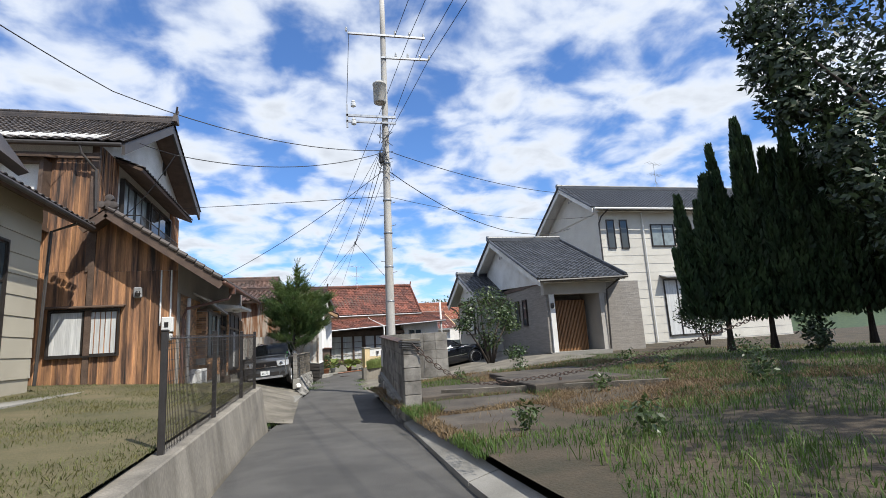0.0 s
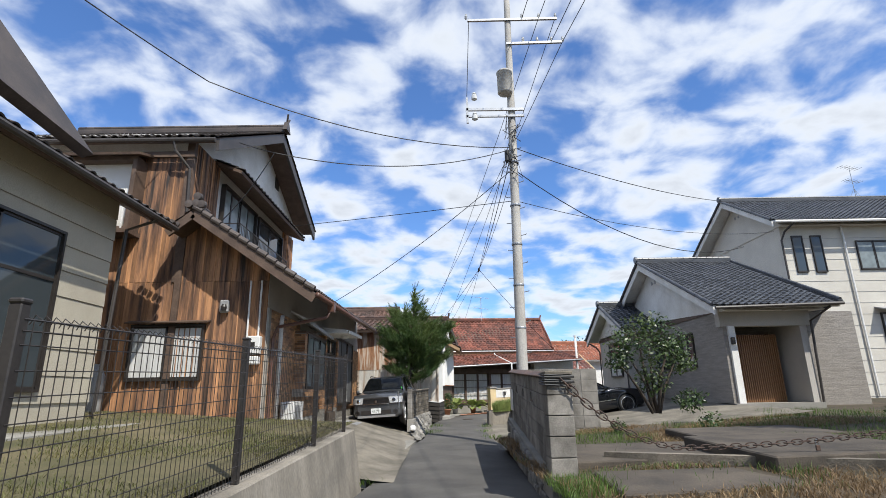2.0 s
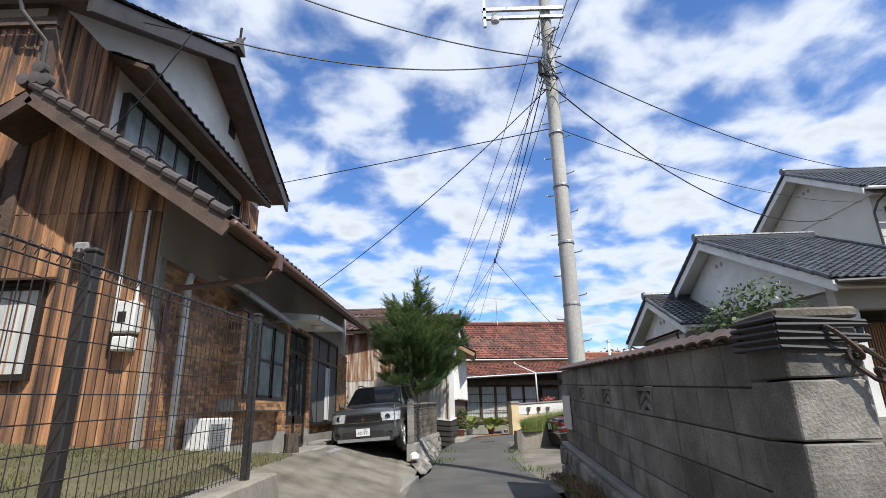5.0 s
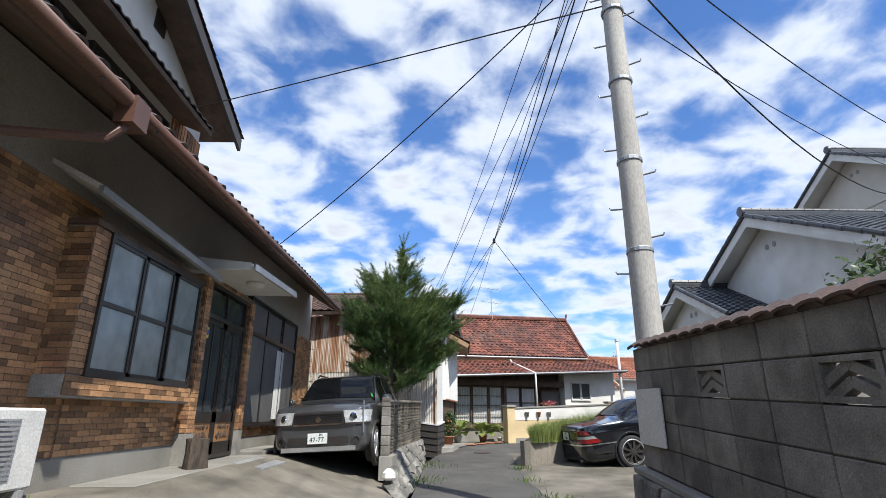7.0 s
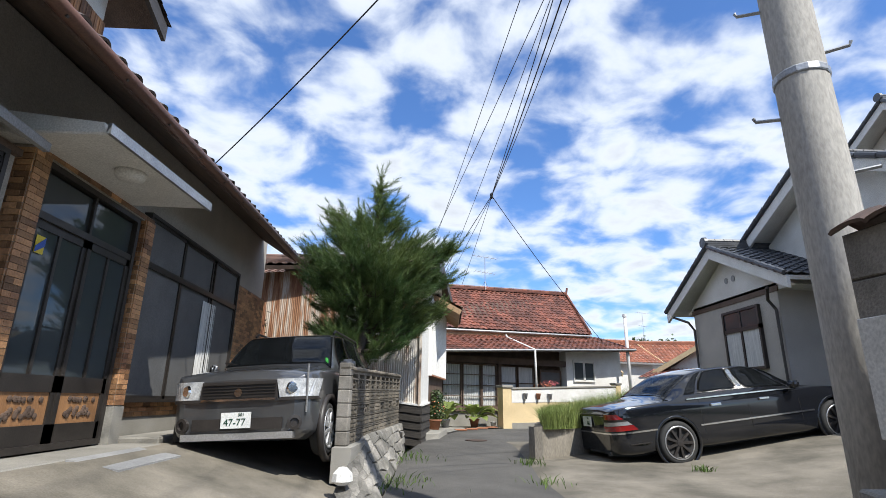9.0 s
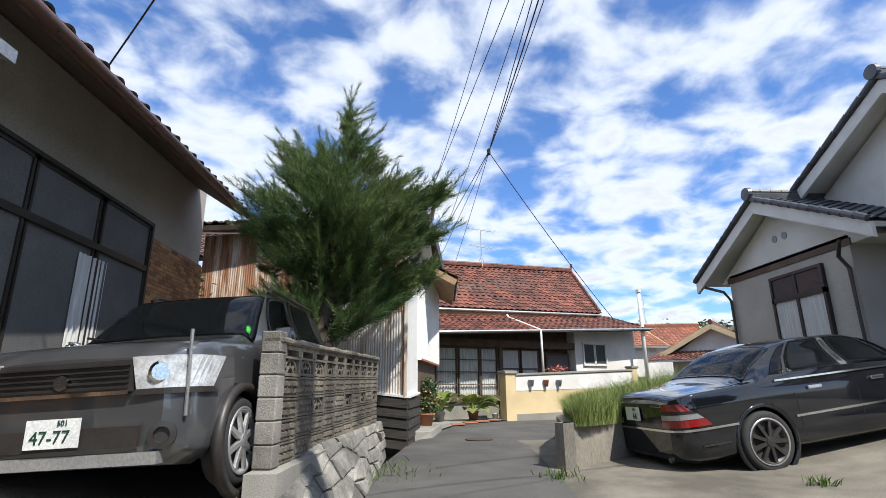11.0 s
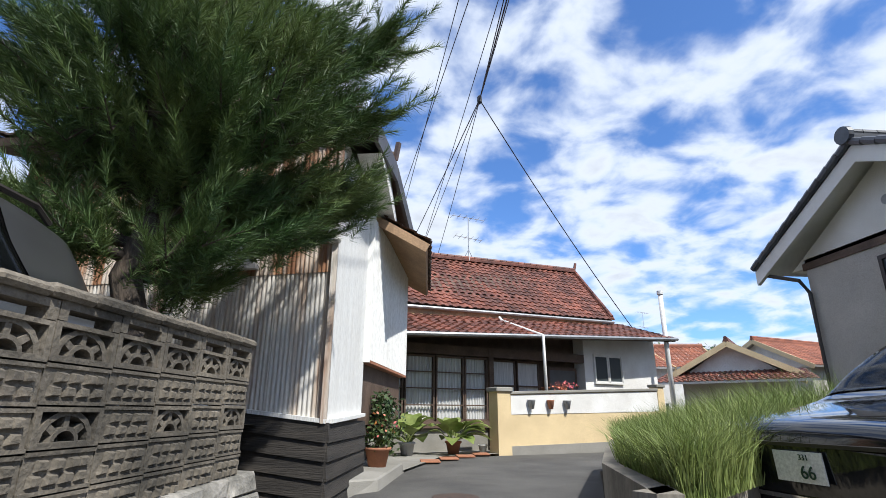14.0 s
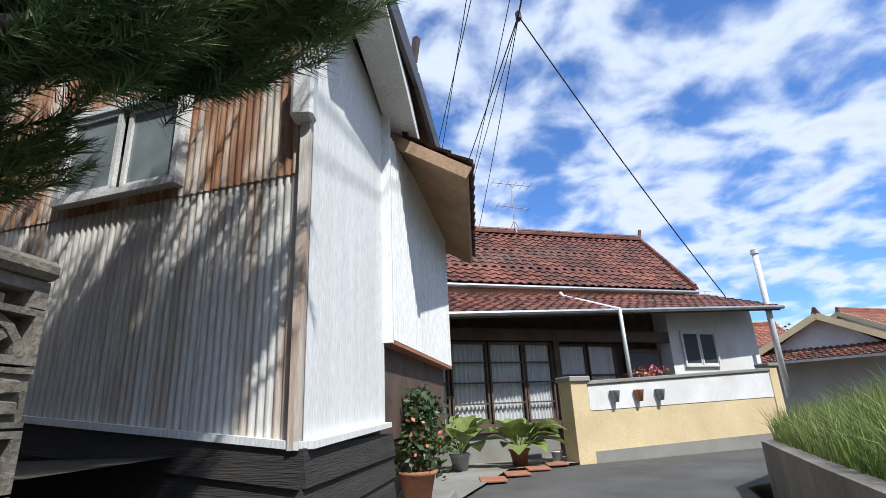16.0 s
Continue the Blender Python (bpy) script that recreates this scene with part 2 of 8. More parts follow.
WHITEPLASTIC = mat("white_plastic", (0.72, 0.71, 0.68), (0.64, 0.63, 0.6), scale=3, rough=0.45, bump=0.02)
GREYPLASTIC = mat("grey_plastic", (0.33, 0.33, 0.33), scale=3, rough=0.5, bump=0.02)
RUBBER = mat("black_rubber", (0.02, 0.02, 0.02), (0.03, 0.03, 0.03), scale=5, rough=0.8, bump=0.1)
CURTAIN = mat("white_curtain", (0.62, 0.62, 0.60), (0.48, 0.48, 0.47), scale=2.5, rough=0.9, bump=0.2, fine=12, stretch=(6, 6, 0.2))
SCREEN = mat("grey_insect_screen", (0.10, 0.10, 0.10), (0.13, 0.13, 0.13), scale=2, rough=0.7, bump=0.0)
GLASS = glassy("window_glass", (0.05, 0.06, 0.065))
FROST = mat("frosted_glass", (0.25, 0.285, 0.285), (0.19, 0.22, 0.22), scale=0.8, rough=0.2, bump=0.0, fine=4)
CARGREY = mat("grey_metallic_paint", (0.125, 0.128, 0.134), (0.115, 0.118, 0.124), scale=2, rough=0.28, bump=0.0, metal=0.6, coat=1.0, fine=400)
CARBLACK = mat("black_gloss_paint", (0.006, 0.007, 0.010), (0.008, 0.009, 0.012), scale=2, rough=0.07, bump=0.0, coat=0.6)
CARGLASS = glassy("car_glass", (0.012, 0.014, 0.016))
CHROME = mat("chrome", (0.75, 0.75, 0.75), (0.7, 0.7, 0.7), scale=2, rough=0.12, bump=0.0, metal=1.0)
SILVER = mat("silver_paint", (0.55, 0.55, 0.55), (0.5, 0.5, 0.5), scale=2, rough=0.3, bump=0.0, metal=0.7)
LAMPGLASS = mat("clear_headlamp", (0.72, 0.73, 0.74), (0.42, 0.43, 0.44), scale=14, rough=0.18, bump=0.1, metal=0.2, coat=1.0)
REDLENS = mat("red_tail_lens", (0.28, 0.008, 0.008), (0.18, 0.005, 0.007), scale=6, rough=0.15, bump=0.0, coat=1.0)
TERRA = mat("terracotta", (0.40, 0.17, 0.09), (0.30, 0.13, 0.075), scale=5, rough=0.85, bump=0.15)
PLATE = mat("number_plate_white", (0.75, 0.76, 0.74), (0.7, 0.71, 0.7), scale=3, rough=0.4, bump=0.0)
INK = mat("dark_green_ink", (0.01, 0.05, 0.03), (0.01, 0.05, 0.03), scale=3, rough=0.5, bump=0.0)
GREEN = mat("green_sticker", (0.1, 0.65, 0.12), (0.1, 0.6, 0.1), scale=3, rough=0.5, bump=0.0)
YELLOW = mat("yellow_sticker", (0.75, 0.6, 0.06), (0.7, 0.55, 0.05), scale=3, rough=0.5, bump=0.0)
BLUE = mat("blue_print", (0.04, 0.1, 0.4), (0.04, 0.1, 0.4), scale=3, rough=0.5, bump=0.0)
FLOWER = leafy("pink_and_orange_flowers", (0.7, 0.12, 0.25), (0.75, 0.35, 0.05))
INSUL = mat("white_porcelain", (0.7, 0.7, 0.68), (0.6, 0.6, 0.58), scale=5, rough=0.2, bump=0.0)
WIRE = mat("black_cable", (0.015, 0.015, 0.017), (0.02, 0.02, 0.022), scale=5, rough=0.6, bump=0.0)
RUSTIRON = mat("rusty_chain_iron", (0.045, 0.035, 0.03), (0.085, 0.05, 0.035), scale=20, rough=0.8, bump=0.2)


# ---- building helpers ----
def thing(name, label, category, loc=(0, 0, 0), group="", kind=""):
    ob = new(name)
    ob.location = loc
    ob.empty_display_size = 0.1
    return tagged(ob, label, category, group, kind)


def link_mesh(name, bm, material, smooth=False):
    me = bpy.data.meshes.new(name)
    bm.to_mesh(me)
    bm.free()
    me.materials.append(material)
    if smooth:
        me.polygons.foreach_set("use_smooth", [True] * len(me.polygons))
    return new(name, me)


def part(name, bm, material, parent=None, label="", smooth=False):
    """One mesh in world coordinates under a thing or a part."""
    ob = link_mesh(name, bm, material, smooth)
    if parent is not None:
        ob.parent = parent
        ob.matrix_parent_inverse = world_of(parent).inverted()
    if label:
        ob["label"] = label
    return ob


def world_of(ob):
    m = ob.matrix_basis.copy()
    if ob.parent is not None:
        m = world_of(ob.parent) @ ob.matrix_parent_inverse @ m
    return m


def structure(name, bm, material, label, category, smooth=False):
    return tagged(link_mesh(name, bm, material, smooth), label, category, "", "structure")


def B():
    return bmesh.new()


def hexa(bm, p):
    """A solid from eight corners: four below, four above, both in the same turn."""
    v = [bm.verts.new(q) for q in p]
    for f in ((3, 2, 1, 0), (4, 5, 6, 7), (0, 1, 5, 4), (1, 2, 6, 5), (2, 3, 7, 6), (3, 0, 4, 7)):
        bm.faces.new([v[i] for i in f])
    return v


def box(bm, x0, y0, z0, x1, y1, z1, m=None):
    p = [(x0, y0, z0), (x1, y0, z0), (x1, y1, z0), (x0, y1, z0), (x0, y0, z1), (x1, y0, z1), (x1, y1, z1), (x0, y1, z1)]
    if m is not None:
        p = [m @ Vector(q) for q in p]
    hexa(bm, p)
    return bm


def bevel(bm, w, seg=1):
    bmesh.ops.bevel(bm, geom=bm.edges[:], offset=w, segments=seg, affect="EDGES", clamp_overlap=True)
    return bm


def slab(bm, a, b, c, d, t):
    """A plate with the upper face a, b, c, d, thickness t downwards along its normal."""
    a, b, c, d = (Vector(q) for q in (a, b, c, d))
    n = (b - a).cross(d - a).normalized() * t
    hexa(bm, [a - n, b - n, c - n, d - n, a, b, c, d])
    return bm


def beam(bm, p, q, w, h=None):
    """A square bar from p to q."""
    p, q = Vector(p), Vector(q)
    h = h or w
    f = (q - p).normalized()
    s = f.cross(Vector((0, 0, 1)))
    s = s.normalized() if s.length > 1e-4 else Vector((1, 0, 0))
    u = s.cross(f).normalized()
    s, u = s * w / 2, u * h / 2
    hexa(bm, [p - s - u, p + s - u, q + s - u, q - s - u, p - s + u, p + s + u, q + s + u, q - s + u])
    return bm


def tube(bm, pts, r, n=8, r1=None):
    """A round pipe along points, tapering to r1."""
    pts = [Vector(p) for p in pts]
    rings = []
    for i, p in enumerate(pts):
        f = (pts[min(i + 1, len(pts) - 1)] - pts[max(i - 1, 0)]).normalized()
        s = f.cross(Vector((0, 0, 1)))
        s = s.normalized() if s.length > 1e-3 else Vector((1, 0, 0))
        u = s.cross(f).normalized()
        rr = r if r1 is None else r + (r1 - r) * i / max(len(pts) - 1, 1)
        rings.append([bm.verts.new(p + (s * math.cos(2 * math.pi * k / n) + u * math.sin(2 * math.pi * k / n)) * rr) for k in range(n)])
    for a, b in zip(rings, rings[1:]):
        for k in range(n):
            bm.faces.new((a[k], a[(k + 1) % n], b[(k + 1) % n], b[k]))
    bm.faces.new(rings[0][::-1])
    bm.faces.new(rings[-1])
    return bm


def lathe(bm, c, prof, n=20, axis=Vector((0, 0, 1)), ring=False):
    """A turned body: (radius, height) along axis from c; a closed ring if asked."""
    axis = Vector(axis).normalized()
    s = axis.orthogonal().normalized()
    u = axis.cross(s)
    c = Vector(c)
    rings = [[bm.verts.new(c + axis * h + (s * math.cos(2 * math.pi * k / n) + u * math.sin(2 * math.pi * k / n)) * max(r, 1e-4)) for k in range(n)] for r, h in prof]
    for a, b in zip(rings, rings[1:] + (rings[:1] if ring else [])):
        for k in range(n):
            bm.faces.new((a[k], a[(k + 1) % n], b[(k + 1) % n], b[k]))
    if not ring:
        bm.faces.new(rings[0][::-1])
        bm.faces.new(rings[-1])
    return bm


def raw(verts, faces, name, material, parent=None, label="", smooth=False):
    me = bpy.data.meshes.new(name)
    me.from_pydata(verts, [], faces)
    me.materials.append(material)
    if smooth:
        me.polygons.foreach_set("use_smooth", [True] * len(me.polygons))
    ob = new(name, me)
    if parent is not None:
        ob.parent = parent
        ob.matrix_parent_inverse = world_of(parent).inverted()
    if label:
        ob["label"] = label
    return ob


def drape(p, q, z0, z1, name, material, parent, folds=7, amp=0.02):
    """A hanging curtain with soft folds from p to q."""
    p, q = Vector(p), Vector(q)
    o = (q - p).cross(Vector((0, 0, 1))).normalized()
    n = folds * 6
    V, Fc = [], []
    for k in range(n + 1):
        f = k / n
        b = p.lerp(q, f) + o * amp * math.sin(2 * math.pi * folds * f + 0.8 * math.sin(9 * f))
        V += [(b.x, b.y, z0), (b.x, b.y, z1)]
    for k in range(n):
        Fc.append((2 * k, 2 * k + 2, 2 * k + 3, 2 * k + 1))
    return raw(V, Fc, name, material, parent, "", True)


def sag(p, q, drop, n=14):
    p, q = Vector(p), Vector(q)
    return [p.lerp(q, i / n) - Vector((0, 0, drop * 4 * (i / n) * (1 - i / n))) for i in range(n + 1)]


def tiles(a, b, c, d, name, material, parent, col=0.27, row=0.235, amp=0.035, label=""):
    """Rows of curved roof tiles over the slope a, b (eave, from one end to the other), c, d (ridge, above b and a)."""
    a, b, c, d = (Vector(q) for q in (a, b, c, d))
    nrm = (b - a).cross(d - a).normalized()
    if nrm.z < 0:
        nrm = -nrm
    nr = max(1, round(((d - a).length + (c - b).length) / 2 / row))
    V, Fc = [], []
    prof = ((0.0, 0.0), (0.14, 0.75), (0.3, 1.0), (0.46, 0.75), (0.6, 0.1), (0.8, -0.12), (1.02, 0.02))
    for j in range(nr):
        l0, r0 = a.lerp(d, j / nr), b.lerp(c, j / nr)
        l1, r1 = a.lerp(d, (j + 1.12) / nr), b.lerp(c, (j + 1.12) / nr)
        nc = max(1, round((r0 - l0).length / col))
        for i in range(nc):
            base = len(V)
            jig = (random.random() - 0.5) * 0.008
            for u, h in prof:
                w = (i + u) / nc
                V.append(l0.lerp(r0, w) + nrm * (amp * h + 0.034 + jig))
            for u, h in prof:
                w = (i + u) / nc
                V.append(l1.lerp(r1, w) + nrm * (amp * h + jig))
            for u, h in prof:
                w = (i + u) / nc
                V.append(l0.lerp(r0, w) + nrm * (amp * h + 0.010 + jig))
            k = len(prof)
            for q in range(k - 1):
                Fc.append((base + q, base + q + 1, base + k + q + 1, base + k + q))
                Fc.append((base + 2 * k + q, base + 2 * k + q + 1, base + q + 1, base + q))
    return raw(V, Fc, name, material, parent, label)


def ridge_cap(bm, p, q, w=0.26, h=0.28):
    """Ridge courses under a rounded cap with end tiles."""
    p, q = Vector(p), Vector(q)
    for k in range(3):
        zz = Vector((0, 0, k * h / 4))
        beam(bm, p + zz, q + zz, w * (1 - 0.14 * k), h / 4 - 0.012)
    up = Vector((0, 0, h * 0.78))
    n = max(2, round((q - p).length / 0.28))
    for i in range(n):
        u, v = p.lerp(q, i / n) + up, p.lerp(q, (i + 0.94) / n) + up
        tube(bm, [u, v], w * 0.3, 8)
    return bm


def leaf_cloud(centres, name, material, parent, size, count, rnd, flat=0.0, aspect=0.45, label=""):
    """Many small leaves scattered about centres ((x, y, z), (rx, ry, rz))."""
    V, Fc = [], []
    for (c, r) in centres:
        for _ in range(count):
            while True:
                q = Vector((rnd.uniform(-1, 1), rnd.uniform(-1, 1), rnd.uniform(-1, 1)))
                if 0.05 < q.length < 1:
                    break
            q = q * (0.55 + 0.45 * q.length) if rnd.random() < 0.6 else q
            p = Vector((c[0] + q.x * r[0], c[1] + q.y * r[1], c[2] + q.z * r[2]))
            out = Vector((q.x, q.y, q.z * 0.6 + 0.25 + flat))
            t = Vector((rnd.uniform(-1, 1), rnd.uniform(-1, 1), rnd.uniform(-1, 0.6))).normalized()
            s = out.cross(t)
            s = s.normalized() if s.length > 1e-3 else Vector((1, 0, 0))
            l = size * rnd.uniform(0.6, 1.3)
            w = l * aspect
            b = len(V)
            V += [p, p + t * l * 0.5 + s * w * 0.5, p + t * l, p + t * l * 0.5 - s * w * 0.5]
            Fc.append((b, b + 1, b + 2, b + 3))
    return raw(V, Fc, name, material, parent, label)


def grass_patch(spots, name, material, label, category, h, w, rnd, lean=0.35, z=None, parent=None):
    """Blades of grass at (x, y, z, height factor)."""
    V, Fc = [], []
    for x, y, zz, f in spots:
        hh = h * f * rnd.uniform(0.55, 1.25)
        a = rnd.uniform(0, 6.283)
        s = Vector((math.cos(a), math.sin(a), 0)) * w * rnd.uniform(0.6, 1.3)
        l = Vector((rnd.gauss(0, lean), rnd.gauss(0, lean), 0)) * hh
        p = Vector((x, y, zz - 0.01))
        m = p + l * 0.35 + Vector((0, 0, hh * 0.6))
        t = p + l + Vector((0, 0, hh * rnd.uniform(0.75, 1.0)))
        b = len(V)
        V += [p - s, p + s, m + s * 0.8, m - s * 0.8, t]
        Fc += [(b, b + 1, b + 2, b + 3), (b + 3, b + 2, b + 4)]
    ob = raw(V, Fc, name, material, parent)
    if parent is None:
        tagged(ob, label, category, "", "stuff")
    return ob


# ---- ground ----
def zr(y):
    return float(np.interp(y, [-40, -1, 5, 13, 16.4, 22, 28, 35, 60], [-0.35, -0.45, -0.55, -0.75, -0.71, -0.60, -0.44, -0.46, -0.8]))


def lot_z(x, y):
    return max(zr(y), -0.60) + 0.26 + 0.055 * (min(x, 9) - 1.4) + 0.05 * noise.noise((x * 0.5, y * 0.5, 0))


def pad_z(x, y):
    return zr(y) + 0.015 * min(max(x - 1.6, 0), 2.8) + 0.15 * max(0, min(x, 9.8) - 4.4)


def lawn_z(x, y):
    return 0.10 + 0.014 * (y - 4) + 0.06 * max(0, -1.85 - x) + 0.02 * noise.noise((x, y, 3))


def grid(bm, xs, ys, fz):
    vs = [[bm.verts.new((x, y, fz(x, y))) for y in ys] for x in xs]
    for i in range(len(xs) - 1):
        for j in range(len(ys) - 1):
            bm.faces.new((vs[i][j], vs[i + 1][j], vs[i + 1][j + 1], vs[i][j + 1]))
    return bm


bm = B()
far_xs = [-1500, -500, -150, -60, -30, -15, 0, 15, 30, 60, 150, 500, 1500]
grid(bm, far_xs, [-1500, -500, -150, -60, -30, -10, 10, 25, 40, 60, 100, 200, 500, 1500], lambda x, y: -1.15 if abs(x) < 100 and -100 < y < 150 else -1.4)
structure("ground", bm, SOIL, "bare soil ground reaching to the horizon", "ground")

ROADL = [(-1.55, -12), (-1.5, 5), (-1.48, 10), (-1.3, 12.9), (-1.15, 14.5), (-0.95, 18.5), (-0.6, 20.6), (-0.5, 23.2), (-0.45, 25.5), (-0.1, 27.7), (0.35, 29.8), (0.75, 31.4), (1.6, 34.1), (3.0, 34.7), (6.4, 36.2), (12, 38.7), (26, 45)]
ROADR = [(1.2, -12), (1.2, 5), (1.45, 10), (1.6, 12.9), (1.65, 14.5), (1.7, 18.5), (1.6, 20.6), (1.62, 23.2), (1.8, 24.7), (2.3, 26.6), (2.95, 28.3), (3.5, 29.8), (4.0, 31.2), (5.2, 32.0), (8.5, 33.0), (14, 35), (28, 41)]
bm = B()
rows = []
for (a, b) in zip(ROADL, ROADR):
    row = []
    for k in range(7):
        f = k / 6
        x, y = a[0] + (b[0] - a[0]) * f, a[1] + (b[1] - a[1]) * f
        row.append(bm.verts.new((x, y, zr(y) + 0.03 * (1 - (2 * f - 1) ** 2))))
    rows.append(row)
for a, b in zip(rows, rows[1:]):
    for k in range(6):
        bm.faces.new((a[k], a[k + 1], b[k + 1], b[k]))
structure("road", bm, ASPHALT, "narrow worn grey asphalt lane", "road", True)

bm = B()
xs = list(np.linspace(1.5, 9, 16)) + [11, 14, 18, 24, 32, 45]
grid(bm, xs, list(np.linspace(-12, 17.2, 30)), lot_z)
grid(bm, [9.4, 11, 14, 18, 24, 32, 45], [17.2, 19, 21.5, 24, 28, 34], lot_z)
grid(bm, [4.3, 6, 8, 9.4], [17.2, 18.4, 19.6], lambda x, y: lot_z(x, y) - (0.35 if y > 19 else 0.1))
structure("lot_ground", bm, SOIL, "overgrown vacant lot of dry soil", "ground", True)
bm = B()
grid(bm, [1.62, 2.0, 2.6, 3.4, 4.4, 5.5, 7, 8.5, 10.3], [17.5, 19, 20.5, 22, 23.5, 25, 26.5, 28], lambda x, y: pad_z(x, y) + (0.012 if x > 1.63 else -0.01))
structure("parking_pad", bm, PAD, "stained concrete parking pad beside the lane", "pavement", True)
bm = B()


def apron_z(x, y):
    f = min(max((-1.0 - x) / 2.0, 0), 1) * min(1, max(0.45, (y - 12.0) / 3.0))
    return zr(y) * (1 - f) + (-0.06) * f + 0.01


grid(bm, [-4.4, -3.6, -3.0, -2.5, -2.0, -1.6, -1.2, -0.9], [12.9, 14, 15, 16.5, 18, 19.5, 21, 22.5, 24, 26, 29], lambda x, y: apron_z(min(x, -0.9 - 0.08 * max(0, 18 - y)), y) if y > 13 else apron_z(x, y))
structure("driveway", bm, PAD, "sloping stained concrete driveway before the house", "pavement", True)
# paler gutter strip between lane and driveway
bm = B()
for a, b in (((-1.42, 13.0), (-1.18, 15.0)), ((-1.17, 15.06), (-1.03, 17.6)), ((-1.02, 17.66), (-0.8, 19.8))):
    hexa(bm, [(a[0] - 0.32, a[1], zr(a[1]) - 0.1), (a[0], a[1], zr(a[1]) - 0.1), (b[0], b[1], zr(b[1]) - 0.1), (b[0] - 0.32, b[1], zr(b[1]) - 0.1),
              (a[0] - 0.32, a[1], zr(a[1]) + 0.05), (a[0], a[1], zr(a[1]) + 0.035), (b[0], b[1], zr(b[1]) + 0.035), (b[0] - 0.32, b[1], zr(b[1]) + 0.06)])
structure("gutter_cover", bm, CONCRETE, "pale concrete gutter covers along the lane", "kerb")
bm = B()
grid(bm, list(np.linspace(-14, -1.9, 16)), list(np.linspace(-12, 14.35, 30)), lawn_z)
structure("lawn_ground", bm, LAWN, "patchy dry yellow-green lawn", "lawn", True)
# yard before the red house
bm = B()
v = [(0.35, 29.8), (1.6, 34.1), (3.0, 34.75), (3.4, 36.6), (0.0, 35.5), (-0.6, 31.5)]
bm.faces.new([bm.verts.new((x, y, zr(y) + 0.045)) for x, y in v])
structure("yard", bm, CONCRETE, "worn concrete yard before the old house", "pavement")
bm = B()
hexa(bm, [(-0.12, 28.5, -0.6), (0.42, 28.9, -0.6), (0.75, 31.2, -0.6), (0.1, 31.2, -0.6), (-0.12, 28.5, -0.28), (0.36, 28.95, -0.30), (0.68, 31.1, -0.3), (0.1, 31.2, -0.28)])
structure("kerb_step", bevel(bm, 0.02), CONCRETE, "low concrete step by the iron-clad shed", "kerb")

# ---- fence wall and fence ----
fw = thing("fence_wall", "low cast concrete retaining wall under the mesh fence", "wall", (-1.8, 8, -0.6), "", "structure")
bm = B()
hexa(bm, [(-1.98, 1.2, -1.0), (-1.58, 1.2, -1.0), (-1.42, 12.75, -1.1), (-1.86, 12.75, -1.1), (-1.98, 1.2, 0.0), (-1.72, 1.2, 0.0), (-1.62, 12.75, 0.21), (-1.86, 12.75, 0.21)])
part("wall", bevel(bm, 0.015), WALLCON, fw)
bm = B()
tube(bm, [(-1.66, 11.6, -0.35), (-1.58, 11.6, -0.36)], 0.03, 10)
part("drain_pipe", bm, GREYPLASTIC, fw)
fence = thing("mesh_fence", "dark brown steel mesh fence with posts on the concrete wall", "fence", (-1.85, 8, 0.1))
FY = [4.9, 7.5, 10.2, 12.3]


def f_z(y):
    return 0.03 + (y - 3.7) * 0.021


def f_x(y):
    return -1.84 + (y - 3.7) * 0.012


def fence_top(y):
    return 1.20 + (y - 3.85) * 0.034


for y in FY:
    bm = B()
    box(bm, f_x(y) - 0.03, y - 0.03, f_z(y) - 0.05, f_x(y) + 0.03, y + 0.03, fence_top(y) + 0.02)
    part("post", bevel(bm, 0.006), BLACKMETAL, fence)
    bm = B()
    box(bm, f_x(y) - 0.034, y - 0.034, fence_top(y) + 0.02, f_x(y) + 0.034, y + 0.034, fence_top(y) + 0.045)
    part("post_cap", bevel(bm, 0.008), BLACKMETAL, fence)
for y0, y1 in zip(FY, FY[1:]):
    bm = B()
    n = round((y1 - y0 - 0.08) / 0.062)
    for i in range(n + 1):
        y = y0 + 0.05 + (y1 - y0 - 0.1) * i / n
        tube(bm, [(f_x(y) + 0.035, y, f_z(y) + 0.03), (f_x(y) + 0.035, y, fence_top(y) - 0.05), (f_x(y) - 0.01, y, fence_top(y) - 0.015), (f_x(y) - 0.035, y, fence_top(y) - 0.06)], 0.0028, 5)
    for k in range(11):
        f = 0.04 + 0.92 * k / 10
        za, zb = f_z(y0) + (fence_top(y0) - f_z(y0)) * f, f_z(y1) + (fence_top(y1) - f_z(y1)) * f
        tube(bm, [(f_x(y0) + 0.03, y0, za), (f_x(y1) + 0.03, y1, zb)], 0.0032, 5)
    for off in (0.0, -0.05):
        tube(bm, [(f_x(y0) + 0.03, y0, fence_top(y0) - 0.045 + off), (f_x(y1) + 0.03, y1, fence_top(y1) - 0.045 + off)], 0.0045, 5)
    part("mesh_panel", bm, BLACKMETAL, fence)
# ---- cream house ----
ch = thing("cream_house", "cream lap-sided house with dark tiled eaves", "house", (-8, 5, 0.3))
bm = B()
box(bm, -14, -3, 0.45, -6.35, 12.3, 4.75)
part("wall", bm, CREAM, ch)
for k in range(9):
    bm = B()
    hexa(bm, [(-6.35, -3, 0.78 + k * 0.43), (-6.322, -3, 0.78 + k * 0.43), (-6.322, 12.32, 0.78 + k * 0.43), (-6.35, 12.32, 0.78 + k * 0.43),
              (-6.35, -3, 1.20 + k * 0.43), (-6.338, -3, 1.195 + k * 0.43), (-6.338, 12.32, 1.195 + k * 0.43), (-6.35, 12.32, 1.2 + k * 0.43)])
    part("siding_board", bm, CREAM, ch)
bm = B()
box(bm, -13.9, -3, 0.0, -6.42, 12.25, 0.6)
